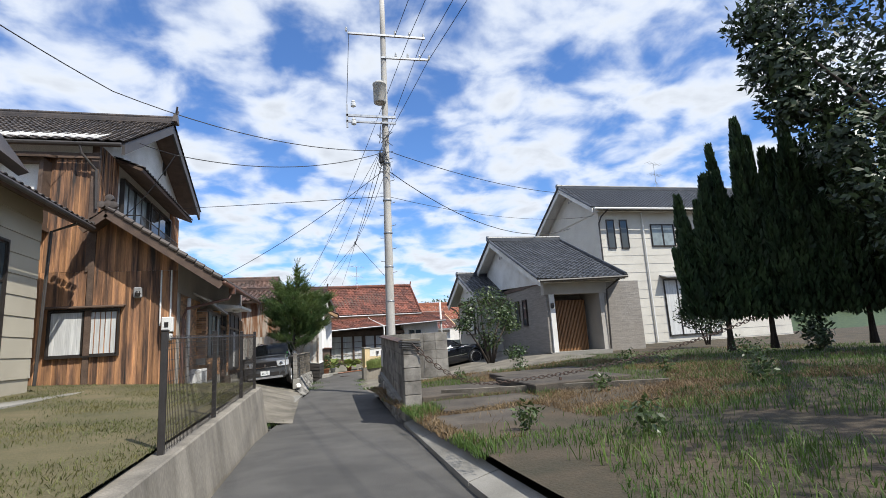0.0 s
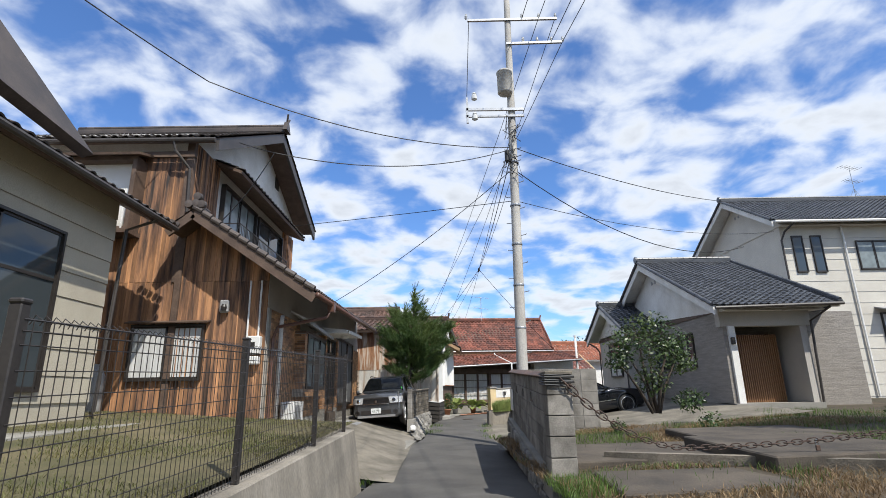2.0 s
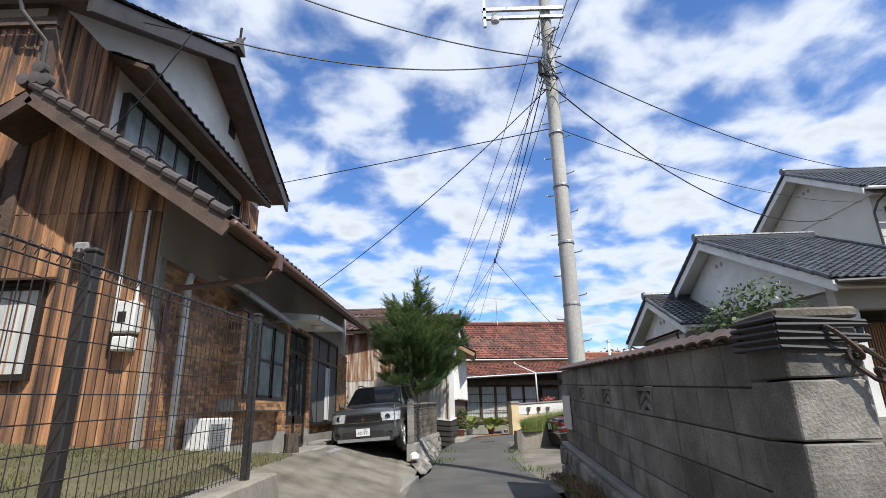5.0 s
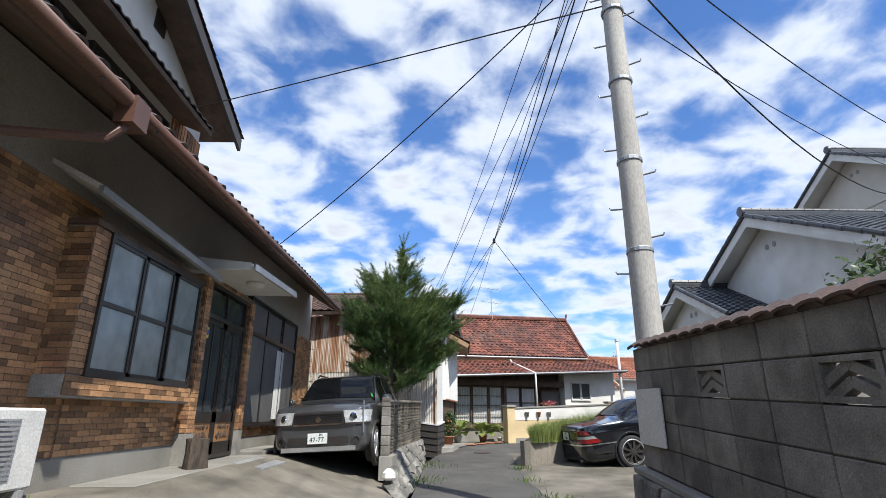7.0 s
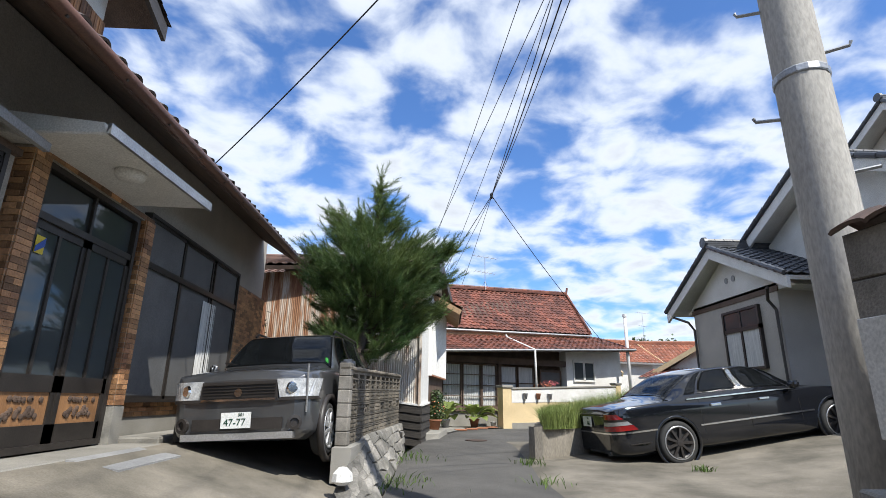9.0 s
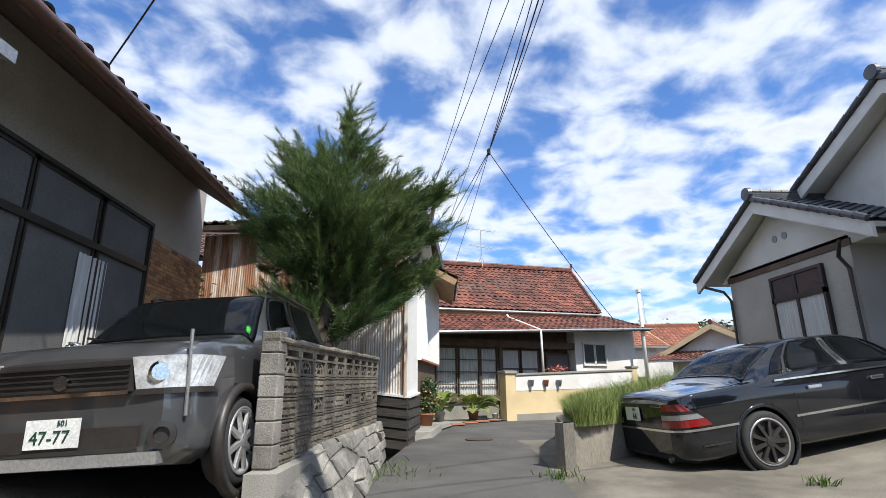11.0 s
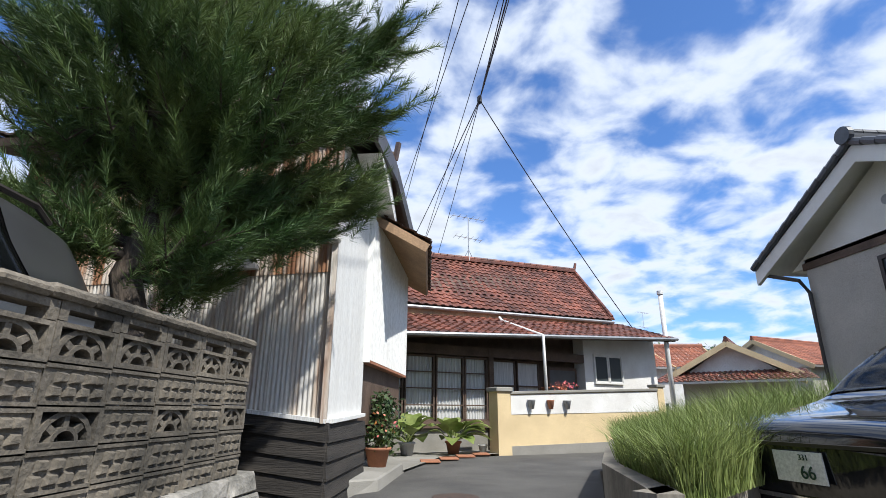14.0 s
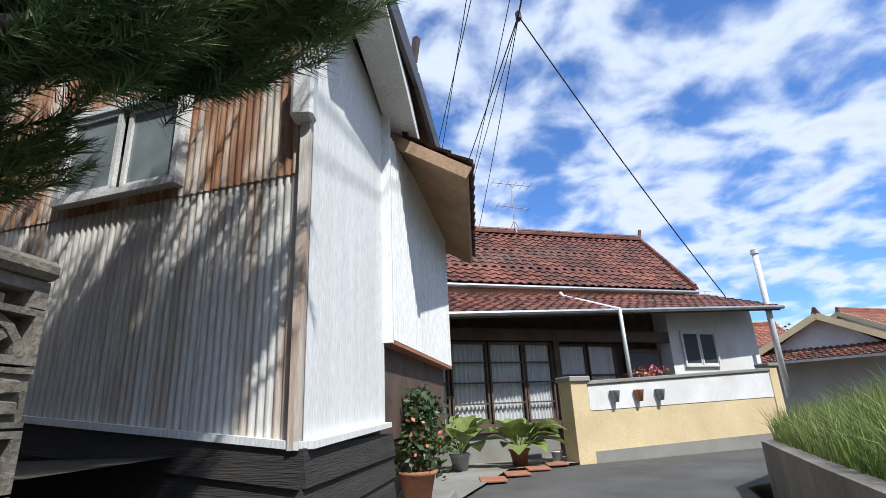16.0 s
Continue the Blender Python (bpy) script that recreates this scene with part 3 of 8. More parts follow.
part("foundation", bm, CONCRETE, ch, "grey concrete foundation")
bm = B()
box(bm, -6.42, 6.8, 0.2, -5.2, 12.6, 0.42)
part("terrace_slab", bevel(bm, 0.02), CONCRETE, ch)


def window(parent, c0, u, width, z0, z1, leaves=2, frame_m=BRONZE, pane_m=GLASS, depth=0.07, bar=0.045, mid=0.0, name="window", label=""):
    """A framed window on a wall, from corner c0 (x, y) along the unit way u; its outside lies to the right of u."""
    ux, uy = u
    o = Vector((uy, -ux, 0))
    U = Vector((ux, uy, 0))
    p = Vector((c0[0], c0[1], 0))
    w = part(name, frame_bm(p, U, o, width, z0, z1, depth, bar), frame_m, parent, label)
    for i in range(leaves):
        a, b = width * i / leaves, width * (i + 1) / leaves
        off = 0.012 if i % 2 else 0.03
        bm = B()
        for (s0, s1, t0, t1) in ((a + bar * 0.5, a + bar * 1.3, z0 + bar, z1 - bar), (b - bar * 1.3, b - bar * 0.5, z0 + bar, z1 - bar),
                                 (a + bar * 0.5, b - bar * 0.5, z0 + bar, z0 + bar * 1.9), (a + bar * 0.5, b - bar * 0.5, z1 - bar * 1.9, z1 - bar)):
            blockp(bm, p, U, o, s0, s1, t0, t1, off - 0.012, off + 0.022)
        if mid:
            zz = z0 + (z1 - z0) * mid
            blockp(bm, p, U, o, a + bar, b - bar, zz - 0.025, zz + 0.025, off - 0.012, off + 0.02)
        part("sash", bm, frame_m, w)
        bm = B()
        blockp(bm, p, U, o, a + bar, b - bar, z0 + bar * 1.5, z1 - bar * 1.5, off - 0.004, off + 0.002)
        part("pane", bm, pane_m, w)
    return w


def blockp(bm, p, U, o, s0, s1, t0, t1, d0, d1):
    q = []
    for t in (t0, t1):
        for s, d in ((s0, d0), (s1, d0), (s1, d1), (s0, d1)):
            v = p + U * s + o * d
            q.append((v.x, v.y, t))
    hexa(bm, q)


def frame_bm(p, U, o, width, z0, z1, depth, bar):
    bm = B()
    for s0, s1, t0, t1 in ((0, bar, z0, z1), (width - bar, width, z0, z1), (bar, width - bar, z0, z0 + bar), (bar, width - bar, z1 - bar, z1)):
        blockp(bm, p, U, o, s0, s1, t0, t1, -0.03, depth)
    return bm


window(ch, (-6.33, 8.35), (0, 1), 2.65, 0.95, 3.55, 2, BRONZE, GLASS, mid=0.68)
for y0 in (8.6, 9.9):
    drape((-6.35, y0, 0), (-6.35, y0 + 0.8, 0), 1.05, 2.6, "curtain", CURTAIN, ch)
# lower eave and upper gable
er = part("eave_roof", slab(B(), (-5.75, -4, 4.38), (-5.75, 13.35, 4.38), (-7.6, 13.35, 5.35), (-7.6, -4, 5.35), 0.1), BROWNWOOD, ch)
tiles((-5.70, 3.0, 4.40), (-5.70, 13.4, 4.40), (-7.6, 13.4, 5.4), (-7.6, 3.0, 5.4), "roof_tiles", TILE_DARK, ch)
bm = B()
tube(bm, [(-5.66, -4, 4.33), (-5.66, 13.3, 4.33)], 0.055, 8)
tube(bm, [(-5.7, 12.6, 4.3), (-6.2, 12.45, 4.05), (-6.27, 12.4, 0.6)], 0.035, 8)
part("gutter", bm, GUTTERDARK, ch)
bm = B()
for i in range(5):
    lathe(bm, (-5.75 - i * 0.12, 13.42, 4.5 + i * 0.06), [(0.0, 0), (0.055, 0.005), (0.06, 0.05), (0.04, 0.055)], 10, (0, 1, 0))
part("eave_end_tiles", bm, TILE_DARK, ch)
bm = B()
slab(bm, (-6.0, 7.6, 5.2), (-6.0, 10.9, 4.95), (-7.2, 6.9, 8.2), (-7.4, 2.0, 8.8), 0.2)
part("upper_verge", bm, TILE_DARK, ch)
bm = B()
box(bm, -13.5, -3, 5.0, -7.5, 8.0, 7.2)
part("upper_wall", bm, CREAM, ch)

# ---- right block wall ----
bw = thing("block_wall", "grey concrete block wall with tile coping and rubble plinth", "wall", (1.85, 14, -0.5), "", "structure")
WA, WB = Vector((1.62, 10.75, 0)), Vector((1.93, 17.45, 0))
WU = (WB - WA).normalized()
WL = (WB - WA).length
WO = Vector((WU.y, -WU.x, 0))      # away from the lane


def wz(s, f):
    """Height at s along the wall: f 0 at the foot of the blocks, 1 at the top."""
    return (-0.34 + 0.48 * s / WL) * (1 - f) + (1.02 + 0.30 * s / WL) * f


NCOL, NROW = 14, 5
for i in range(NCOL):
    for j in range(NROW):
        s0, s1 = WL * i / NCOL + 0.006, WL * (i + 1) / NCOL - 0.006
        bm = B()
        q = []
        if j == 3 and i in (4, 7, 10):
            mid = []
            sm, d = (s0 + s1) / 2, (s1 - s0)
            for (a, b) in ((0, 0.09), (0.91, 1)):
                q = []
                for f in ((j + 0.03) / NROW, (j + 0.97) / NROW):
                    for s, dd in ((s0 + d * a, 0.0), (s0 + d * b, 0.0), (s0 + d * b, 0.1), (s0 + d * a, 0.1)):
                        v = WA + WU * s + WO * dd
                        q.append((v.x, v.y, wz(s, f)))
                hexa(bm, q)
            for (fa, fb) in ((0.03, 0.16), (0.84, 0.97)):
                q = []
                for f in ((j + fa) / NROW, (j + fb) / NROW):
                    for s, dd in ((s0 + d * .09, 0.0), (s1 - d * .09, 0.0), (s1 - d * .09, 0.1), (s0 + d * .09, 0.1)):
                        v = WA + WU * s + WO * dd
                        q.append((v.x, v.y, wz(s, f)))
                hexa(bm, q)
            for (fa, fb) in ((0.16, 0.5), (0.5, 0.84), (0.84, 0.5), (0.5, 0.16)):
                p0 = WA + WU * (s0 + d * (0.1 if fa < fb else 0.5)) + WO * 0.05
                p1 = WA + WU * (s0 + d * (0.5 if fa < fb else 0.9)) + WO * 0.05
                p0.z, p1.z = wz(s0, (j + fa) / NROW), wz(s0, (j + fb) / NROW)
                beam(bm, p0, p1, 0.07, 0.055)
            part("screen_block", bm, BLOCK, bw)
            continue
        for f in ((j + 0.02) / NROW, (j + 0.98) / NROW):
            for s, dd in ((s0, 0.0), (s1, 0.0), (s1, 0.1), (s0, 0.1)):
                v = WA + WU * s + WO * (dd + 0.002 * ((i * 7 + j * 3) % 3))
                q.append((v.x, v.y, wz(s, f)))
        hexa(bm, q)
        part("block", bevel(bm, 0.006), BLOCK, bw)
bm = B()
for r in range(NROW):
    cw = WL / NCOL
    for a, b in (((0, 4 * cw), (5 * cw, 7 * cw), (8 * cw, 10 * cw), (11 * cw, WL)) if r == 3 else ((0, WL),)):
        q = []
        for f in (r / NROW, (r + 1) / NROW):
            for s, dd in ((a, 0.012), (b, 0.012), (b, 0.088), (a, 0.088)):
                v = WA + WU * s + WO * dd
                q.append((v.x, v.y, wz(s, f)))
        hexa(bm, q)
part("mortar_core", bm, DARKMORTAR, bw)
# coping tiles
n = 30
for i in range(n):
    s0, s1 = WL * i / n, WL * (i + 0.97) / n
    bm = B()
    for k in range(5):
        a0, a1 = math.pi * k / 5, math.pi * (k + 1) / 5
        ww = (s1 - s0) / 2
        ring = []
        for a in (a0, a1):
            for dd, zz in ((-0.05, -0.035), (0.05, 0.05), (0.15, -0.035)):
                v = WA + WU * ((s0 + s1) / 2 - math.cos(a) * ww) + WO * dd
                ring.append((v.x, v.y, wz(s0, 1.0) + zz * 0.7 + 0.022 * math.sin(a) + 0.03))
        v = [bm.verts.new(p) for p in ring]
        bm.faces.new((v[0], v[3], v[4], v[1]))
        bm.faces.new((v[1], v[4], v[5], v[2]))
    bmesh.ops.remove_doubles(bm, verts=bm.verts, dist=0.001)
    bmesh.ops.solidify(bm, geom=bm.faces[:], thickness=0.018)
    part("coping_tile", bm, TILE_BROWN, bw)
# rubble plinth with a concrete ledge
bm = B()
q = []
for f, ex in ((-0.06, 0.09), (0.0, 0.09)):
    for s, dd in ((-0.05, -0.09), (WL + 0.1, -0.09), (WL + 0.1, 0.2), (-0.05, 0.2)):
        v = WA + WU * s + WO * dd
        q.append((v.x, v.y, wz(min(max(s, 0), WL), 0) + (-0.07 if f < 0 else -0.005)))
hexa(bm, q)
part("ledge", bevel(bm, 0.012), CONCRETE, bw)
rnd = random.Random(5)


def rubble(parent, pts_lo, pts_hi, out, cols, rowsn, material, nm="stone"):
    """A face of fitted stones between two lines."""
    def at(line, f):
        k = f * (len(line) - 1)
        i = min(int(k), len(line) - 2)
        return Vector(line[i]).lerp(Vector(line[i + 1]), k - i)
    jit = {}

    def corner(i, j):
        if (i, j) not in jit:
            f = min(max((i + (rnd.uniform(-0.32, 0.32) if 0 < i < cols else 0)) / cols, 0), 1)
            g = min(max((j + (rnd.uniform(-0.3, 0.3) if 0 < j < rowsn else 0)) / rowsn, 0), 1)
            jit[i, j] = at(pts_lo, f).lerp(at(pts_hi, f), g)
        return jit[i, j]
    out = Vector(out)
    for i in range(cols):
        for j in range(rowsn):
            c = [corner(i, j), corner(i + 1, j), corner(i + 1, j + 1), corner(i, j + 1)]
            m = sum(c, Vector()) / 4
            h = rnd.uniform(0.03, 0.08)
            front = [m + (p - m) * rnd.uniform(0.6, 0.82) + out * h * rnd.uniform(0.7, 1.1) for p in c]
            mid = [m + (p - m) * 0.93 + out * h * 0.55 for p in c]
            back = [m + (p - m) * 0.96 - out * 0.1 for p in c]
            bm = B()
            fr = [bm.verts.new(p) for p in front]
            md = [bm.verts.new(p) for p in mid]
            bk = [bm.verts.new(p) for p in back]
            bm.faces.new(fr)
            for a, b in ((fr, md), (md, bk)):
                for k in range(4):
                    bm.faces.new((a[k], b[k], b[(k + 1) % 4], a[(k + 1) % 4]))
            bm.faces.new(bk[::-1])
            bmesh.ops.recalc_face_normals(bm, faces=bm.faces)
            part(nm, bm, material, parent)


lo = [WA + WU * s - WO * 0.1 for s in (0, WL)]
hi = [p.copy() for p in lo]
for p, s in zip(lo, (0, WL)):
    p.z = zr(p.y) - 0.05
for p, s in zip(hi, (0, WL)):
    p.z = wz(s, 0) - 0.07
rubble(bw, lo, hi, -WO, 20, 3, STONE)
bm = B()
hexa(bm, [tuple(lo[0] + WO * .03), tuple(lo[1] + WO * .03), tuple(lo[1] + WO * .3), tuple(lo[0] + WO * .3), tuple(hi[0] + WO * .03), tuple(hi[1] + WO * .03), tuple(hi[1] + WO * .3), tuple(hi[0] + WO * .3)])
part("plinth_core", bm, SOIL, bw)
# gate pillar
gp = thing("gate_pillar", "stacked concrete block gate pillar beside the lane", "pillar", (1.7, 10.6, -0.4), "", "structure")
for k in range(5):
    bm = B()
    z0 = -0.36 + k * 0.285
    box(bm, 1.53, 10.42, z0 + 0.006, 1.90, 10.76, z0 + 0.279)
    part("block", bevel(bm, 0.008), BLOCK, gp)
bm = B()
box(bm, 1.51, 10.40, 1.065, 1.92, 10.78, 1.12)
part("cap", bevel(bm, 0.012), BLOCKDARK, gp)
bm = B()
box(bm, 1.50, 10.38, -0.62, 1.93, 10.80, -0.355)
part("footing", bevel(bm, 0.015), CONCRETE, gp)
rw = thing("return_wall", "short concrete block return wall at the lot", "wall", (3.1, 17.3, -0.2), "", "structure")
for i in range(5):
    for j in range(5):
        bm = B()
        x0 = 2.06 + i * 0.44
        box(bm, x0 + 0.004, 17.2, -0.15 + j * 0.31 + 0.004, x0 + 0.436, 17.33, -0.15 + j * 0.31 + 0.306)
        part("block", bevel(bm, 0.006), BLOCK, rw)
bm = B()
box(bm, 2.06, 17.215, -0.3, 4.26, 17.31, 1.35)
part("mortar_core", bm, MORTAR, rw)
sign = thing("blank_board", "blank white board fixed to the block wall", "sign", (1.83, 16.9, 0.4))
bm = B()
q = []
for zz in (0.34, 0.88):
    for s, dd in ((6.0, -0.03), (6.68, -0.03), (6.68, -0.012), (6.0, -0.012)):
        v = WA + WU * s + WO * dd
        q.append((v.x, v.y, zz + (s - 6.0) * 0.02))
hexa(bm, q)
part("board", bevel(bm, 0.004), WHITEPLASTIC, sign)

bm = B()
for y0, y1 in ((-10, -4), (-3.97, 1.0), (1.03, 4.6), (4.63, 8.0), (8.03, 10.3)):
    xa, xb = float(np.interp(y0, [-12, 5, 10], [1.2, 1.2, 1.45])), float(np.interp(y1, [-12, 5, 10], [1.2, 1.2, 1.45]))
    hexa(bm, [(xa, y0, -1.0), (xa + 0.34, y0, -1.0), (xb + 0.34, y1, -1.0), (xb, y1, -1.0), (xa, y0, zr(y0) + 0.07), (xa + 0.34, y0, zr(y0) + 0.16), (xb + 0.34, y1, zr(y1) + 0.16), (xb, y1, zr(y1) + 0.07)])
structure("lot_kerb", bm, CONCRETE, "broken concrete kerb between lane and lot", "kerb")

# ---- utility pole ----
PB, PT = Vector((2.32, 17.9, -0.75)), Vector((2.62, 18.4, 15.6))


def pole_at(z):
    return PB.lerp(PT, (z - PB.z) / (PT.z - PB.z))


pole = thing("utility_pole", "pale concrete utility pole with transformer, cross-arms and climbing steps", "utility pole", tuple(PB))
part("shaft", tube(B(), [PB.lerp(PT, k / 10) for k in range(11)], 0.175, 18, 0.10), POLE, pole, "", True)
for k, z in enumerate((2.6, 3.9, 5.2, 6.5, 8.0)):
    bm = B()
    lathe(bm, pole_at(z), [(0.165, 0), (0.17, 0.01), (0.17, 0.05), (0.165, 0.06)], 16, PT - PB)
    part("band", bm, STEEL, pole)
for k in range(14):
    z = 1.9 + k * 0.45
    s = -1 if k % 2 else 1
    p = pole_at(z)
    part("climbing_step", tube(B(), [p + Vector((0.1 * s, -0.05 * s, 0)), p + Vector((0.27 * s, -0.14 * s, 0.02)), p + Vector((0.28 * s, -0.145 * s, 0.05))], 0.012, 6), STEEL, pole)
for z, x0, x1 in ((13.6, -1.45, 1.75), (12.6, -0.1, 1.85)):
    p = pole_at(z)
    part("cross_arm", beam(B(), p + Vector((x0, -0.12, 0)), p + Vector((x1, -0.12, 0.05)), 0.08, 0.08), STEEL, pole)
    for f in ((-1.5, 0.5, 1.1, 1.7) if z > 13 else (0.5, 1.0, 1.5, 1.9)):
        bm = B()
        lathe(bm, p + Vector((f, -0.12, 0.05)), [(0.02, 0), (0.055, 0.05), (0.03, 0.08), (0.055, 0.12), (0.03, 0.15), (0.04, 0.2), (0.01, 0.22)], 10)
        part("insulator", bm, INSUL, pole)
p = pole_at(9.85)
part("cross_arm", beam(B(), p + Vector((-1.55, -0.15, 0.10)), p + Vector((0.4, -0.15, 0.10)), 0.07, 0.09), STEEL, pole)
part("cross_arm", beam(B(), p + Vector((-1.55, -0.15, -0.15)), p + Vector((0.4, -0.15, -0.15)), 0.07, 0.07), STEEL, pole)
part("arm_bracket", beam(B(), p + Vector((-1.5, -0.15, -0.4)), p + Vector((-1.5, -0.15, 0.55)), 0.07, 0.07), STEEL, pole)
for dz in (0.45, -0.3):
    bm = B()
    lathe(bm, p + Vector((-1.25, -0.15, dz)), [(0.03, 0), (0.10, 0.04), (0.10, 0.16), (0.06, 0.2), (0.08, 0.24), (0.03, 0.3)], 12)
    part("fuse_switch", bm, INSUL, pole)
tp = pole_at(10.95) + Vector((-0.22, -0.22, 0))
tr = part("transformer", lathe(B(), tp, [(0.0, -0.45), (0.22, -0.44), (0.25, -0.40), (0.25, 0.32), (0.27, 0.33), (0.27, 0.38), (0.2, 0.44), (0.0, 0.46)], 20), POLE, pole, "grey cylindrical transformer", True)
for a in (0.6, 2.2):
    bm = B()
    lathe(bm, tp + Vector((0.14 * math.cos(a), 0.14 * math.sin(a), 0.42)), [(0.03, 0), (0.05, 0.04), (0.03, 0.07), (0.05, 0.1), (0.02, 0.16)], 8)
    part("bushing", bm, INSUL, tr)
part("drop_lead", tube(B(), [pole_at(13.6) + Vector((-1.4, -0.1, 0.1)), p + Vector((-1.5, -0.15, 0.6))], 0.012, 5), WIRE, pole)
rnd = random.Random(8)
for k in range(9):
    z = rnd.uniform(7.6, 9.5)
    c = pole_at(z)
    pts = [c + Vector((rnd.uniform(-0.35, 0.25), -0.15 + rnd.uniform(-0.12, 0.1), rnd.uniform(-0.4, 0.4))) for _ in range(4)]
    pts = [pts[0], pts[0].lerp(pts[1], .5) + Vector((0, 0, -.2)), pts[1], pts[2], pts[3]]
    part("cable_loop", tube(B(), pts, 0.014, 5), WIRE, pole)
bm = B()
lathe(bm, pole_at(8.2) + Vector((-0.22, -0.12, -0.2)), [(0.03, 0), (0.08, 0.05), (0.08, 0.4), (0.03, 0.45)], 10)
part("splice_box", bm, WIRE, pole)

WIRES = [  # from, to, sag, radius
    (pole_at(8.6), (-5.6, 13.8, 8.3), 0.5, 0.014), ((-5.6, 13.8, 8.3), (-9.5, 4.0, 8.9), 0.3, 0.014),
    (pole_at(8.55), (-4.3, 15.1, 7.0), 0.5, 0.014), ((-4.3, 15.1, 7.0), (-5.6, 15.3, 5.2), 0.15, 0.012), ((-4.3, 15.1, 7.0), (-5.7, 15.4, 7.6), 0.03, 0.012),
    (pole_at(6.7), (-40, 38, 11.0), 0.5, 0.012), (pole_at(7.85), (-4.6, 24.6, 4.6), 0.25, 0.012),
    (pole_at(8.6), (16.9, 27.4, 9.8), 0.5, 0.014), (pole_at(7.8), (14.6, 26.4, 7.3), 1.2, 0.016), (pole_at(6.7), (17.0, 27.6, 8.4), 0.5, 0.010),
    (pole_at(9.3), (2.39, 33.04, 7.93), 0.1, 0.012), (pole_at(8.6), (2.39, 33.04, 7.93), 0.25, 0.016), (pole_at(7.8), (2.39, 33.04, 7.90), 0.2, 0.010),
    ((2.39, 33.04, 7.93), (8.0, 38.0, 3.1), 0.15, 0.014), ((2.39, 33.04, 7.93), (-2.0, 60, 6.0), 0.2, 0.014), ((2.39, 33.04, 7.9), (-1.0, 62, 5.0), 0.2, 0.010), ((2.39, 33.04, 7.9), (1.4, 48, 5.0), 0.3, 0.010),
    (pole_at(13.5) + Vector((1.1, 0, 0.2)), (-1.5, 62, 8.0), 0.6, 0.013), (pole_at(13.5) + Vector((1.7, 0, 0.2)), (0.5, 62, 8.0), 0.6, 0.013), (pole_at(12.5) + Vector((1.9, 0, 0.2)), (-3.0, 62, 7.0), 0.6, 0.013),
    (pole_at(13.5) + Vector((0.5, 0, 0.2)), (6.5, -40, 15.0), 0.8, 0.013), (pole_at(13.5) + Vector((1.1, 0, 0.2)), (7.5, -40, 15.0), 0.8, 0.013), (pole_at(12.5) + Vector((1.5, 0, 0.2)), (9.5, -40, 14.0), 0.8, 0.013), (pole_at(12.5) + Vector((1.9, 0, 0.2)), (11.0, -40, 14.0), 0.8, 0.013),
]
for a, b, s, r in WIRES:
    ob = link_mesh("overhead_wire", tube(B(), sag(a, b, s), r, 5), WIRE)
    tagged(ob, "black overhead cable strung from the utility pole", "cable", "overhead wires")
ob = link_mesh("wire_clamp", lathe(B(), (2.39, 33.04, 7.80), [(0.02, 0), (0.06, 0.05), (0.06, 0.2), (0.02, 0.25)], 8), WIRE)
tagged(ob, "small dark clamp on the overhead cables", "cable clamp")


# ---- old wooden house ----
oh = thing("wooden_house", "two-storey old house clad in weathered cedar boards", "house", (-6, 18, 0))
bm = B()
box(bm, -13, 14.45, -0.2, -3.95, 27.3, 3.3)
hexa(bm, [(-6.0, 14.45, 3.3), (-3.95, 14.45, 3.3), (-3.95, 27.3, 3.3), (-6.0, 27.3, 3.3), (-6.0, 14.45, 4.9), (-3.95, 14.45, 3.74), (-3.95, 27.3, 4.12), (-6.0, 27.3, 4.95)])
part("lower_wall", bm, GREYPLASTER, oh, "grey plaster lower wall")
bm = B()
box(bm, -13, 14.47, 3.3, -6.1, 23.2, 7.2)
part("upper_wall", bm, PLASTER, oh, "white plaster upper wall")
# gable field under the upper roof
bm = B()
v = [(-6.1, 14.47), (-6.1, 23.2)]
p = [bm.verts.new(q) for q in ((-6.1, 14.47, 7.2), (-6.1, 23.2, 7.2), (-6.1, 23.2, 7.7), (-6.1, 18.95, 9.5), (-6.1, 14.47, 7.25))]
bm.faces.new(p)
p2 = [bm.verts.new(q) for q in ((-12.9, 14.47, 7.2), (-12.9, 23.2, 7.2), (-12.9, 23.2, 7.7), (-12.9, 18.95, 9.5), (-12.9, 14.47, 7.25))]
bm.faces.new(p2[::-1])
for k in range(5):
    bm.faces.new((p[k], p2[k], p2[(k + 1) % 5], p[(k + 1) % 5]))
bmesh.ops.recalc_face_normals(bm, faces=bm.faces)
part("gable_wall", bm, PLASTER, oh, "white plaster gable")
# cedar boards: south face
rnd = random.Random(3)


def pent_z(x):
    return 3.0 + (x + 2.75) * (4.95 - 3.0) / (-5.5 + 2.75)


x = -9.6
while x < -3.98:
    w = rnd.uniform(0.11, 0.15)
    top = 6.55 if x + w < -6.1 else max(2.9, pent_z(max(x + w, -5.45)) - 0.08)
    for (a, b) in ((0.05, min(top, 3.4)), (3.41, top)):
        if b - a < 0.1:
            continue
        bm = B()
        dd = rnd.uniform(0, 0.012)
        box(bm, x + 0.002, 14.405 - dd, a, min(x + w, -3.96) - 0.003, 14.45, b)
        part("board", bm, WOOD, oh)
    if rnd.random() < 0.75:
        bm = B()
        box(bm, x - 0.012, 14.385, 0.05, x + 0.014, 14.43, top - 0.02)
        part("batten", bm, WOOD, oh)
    x += w
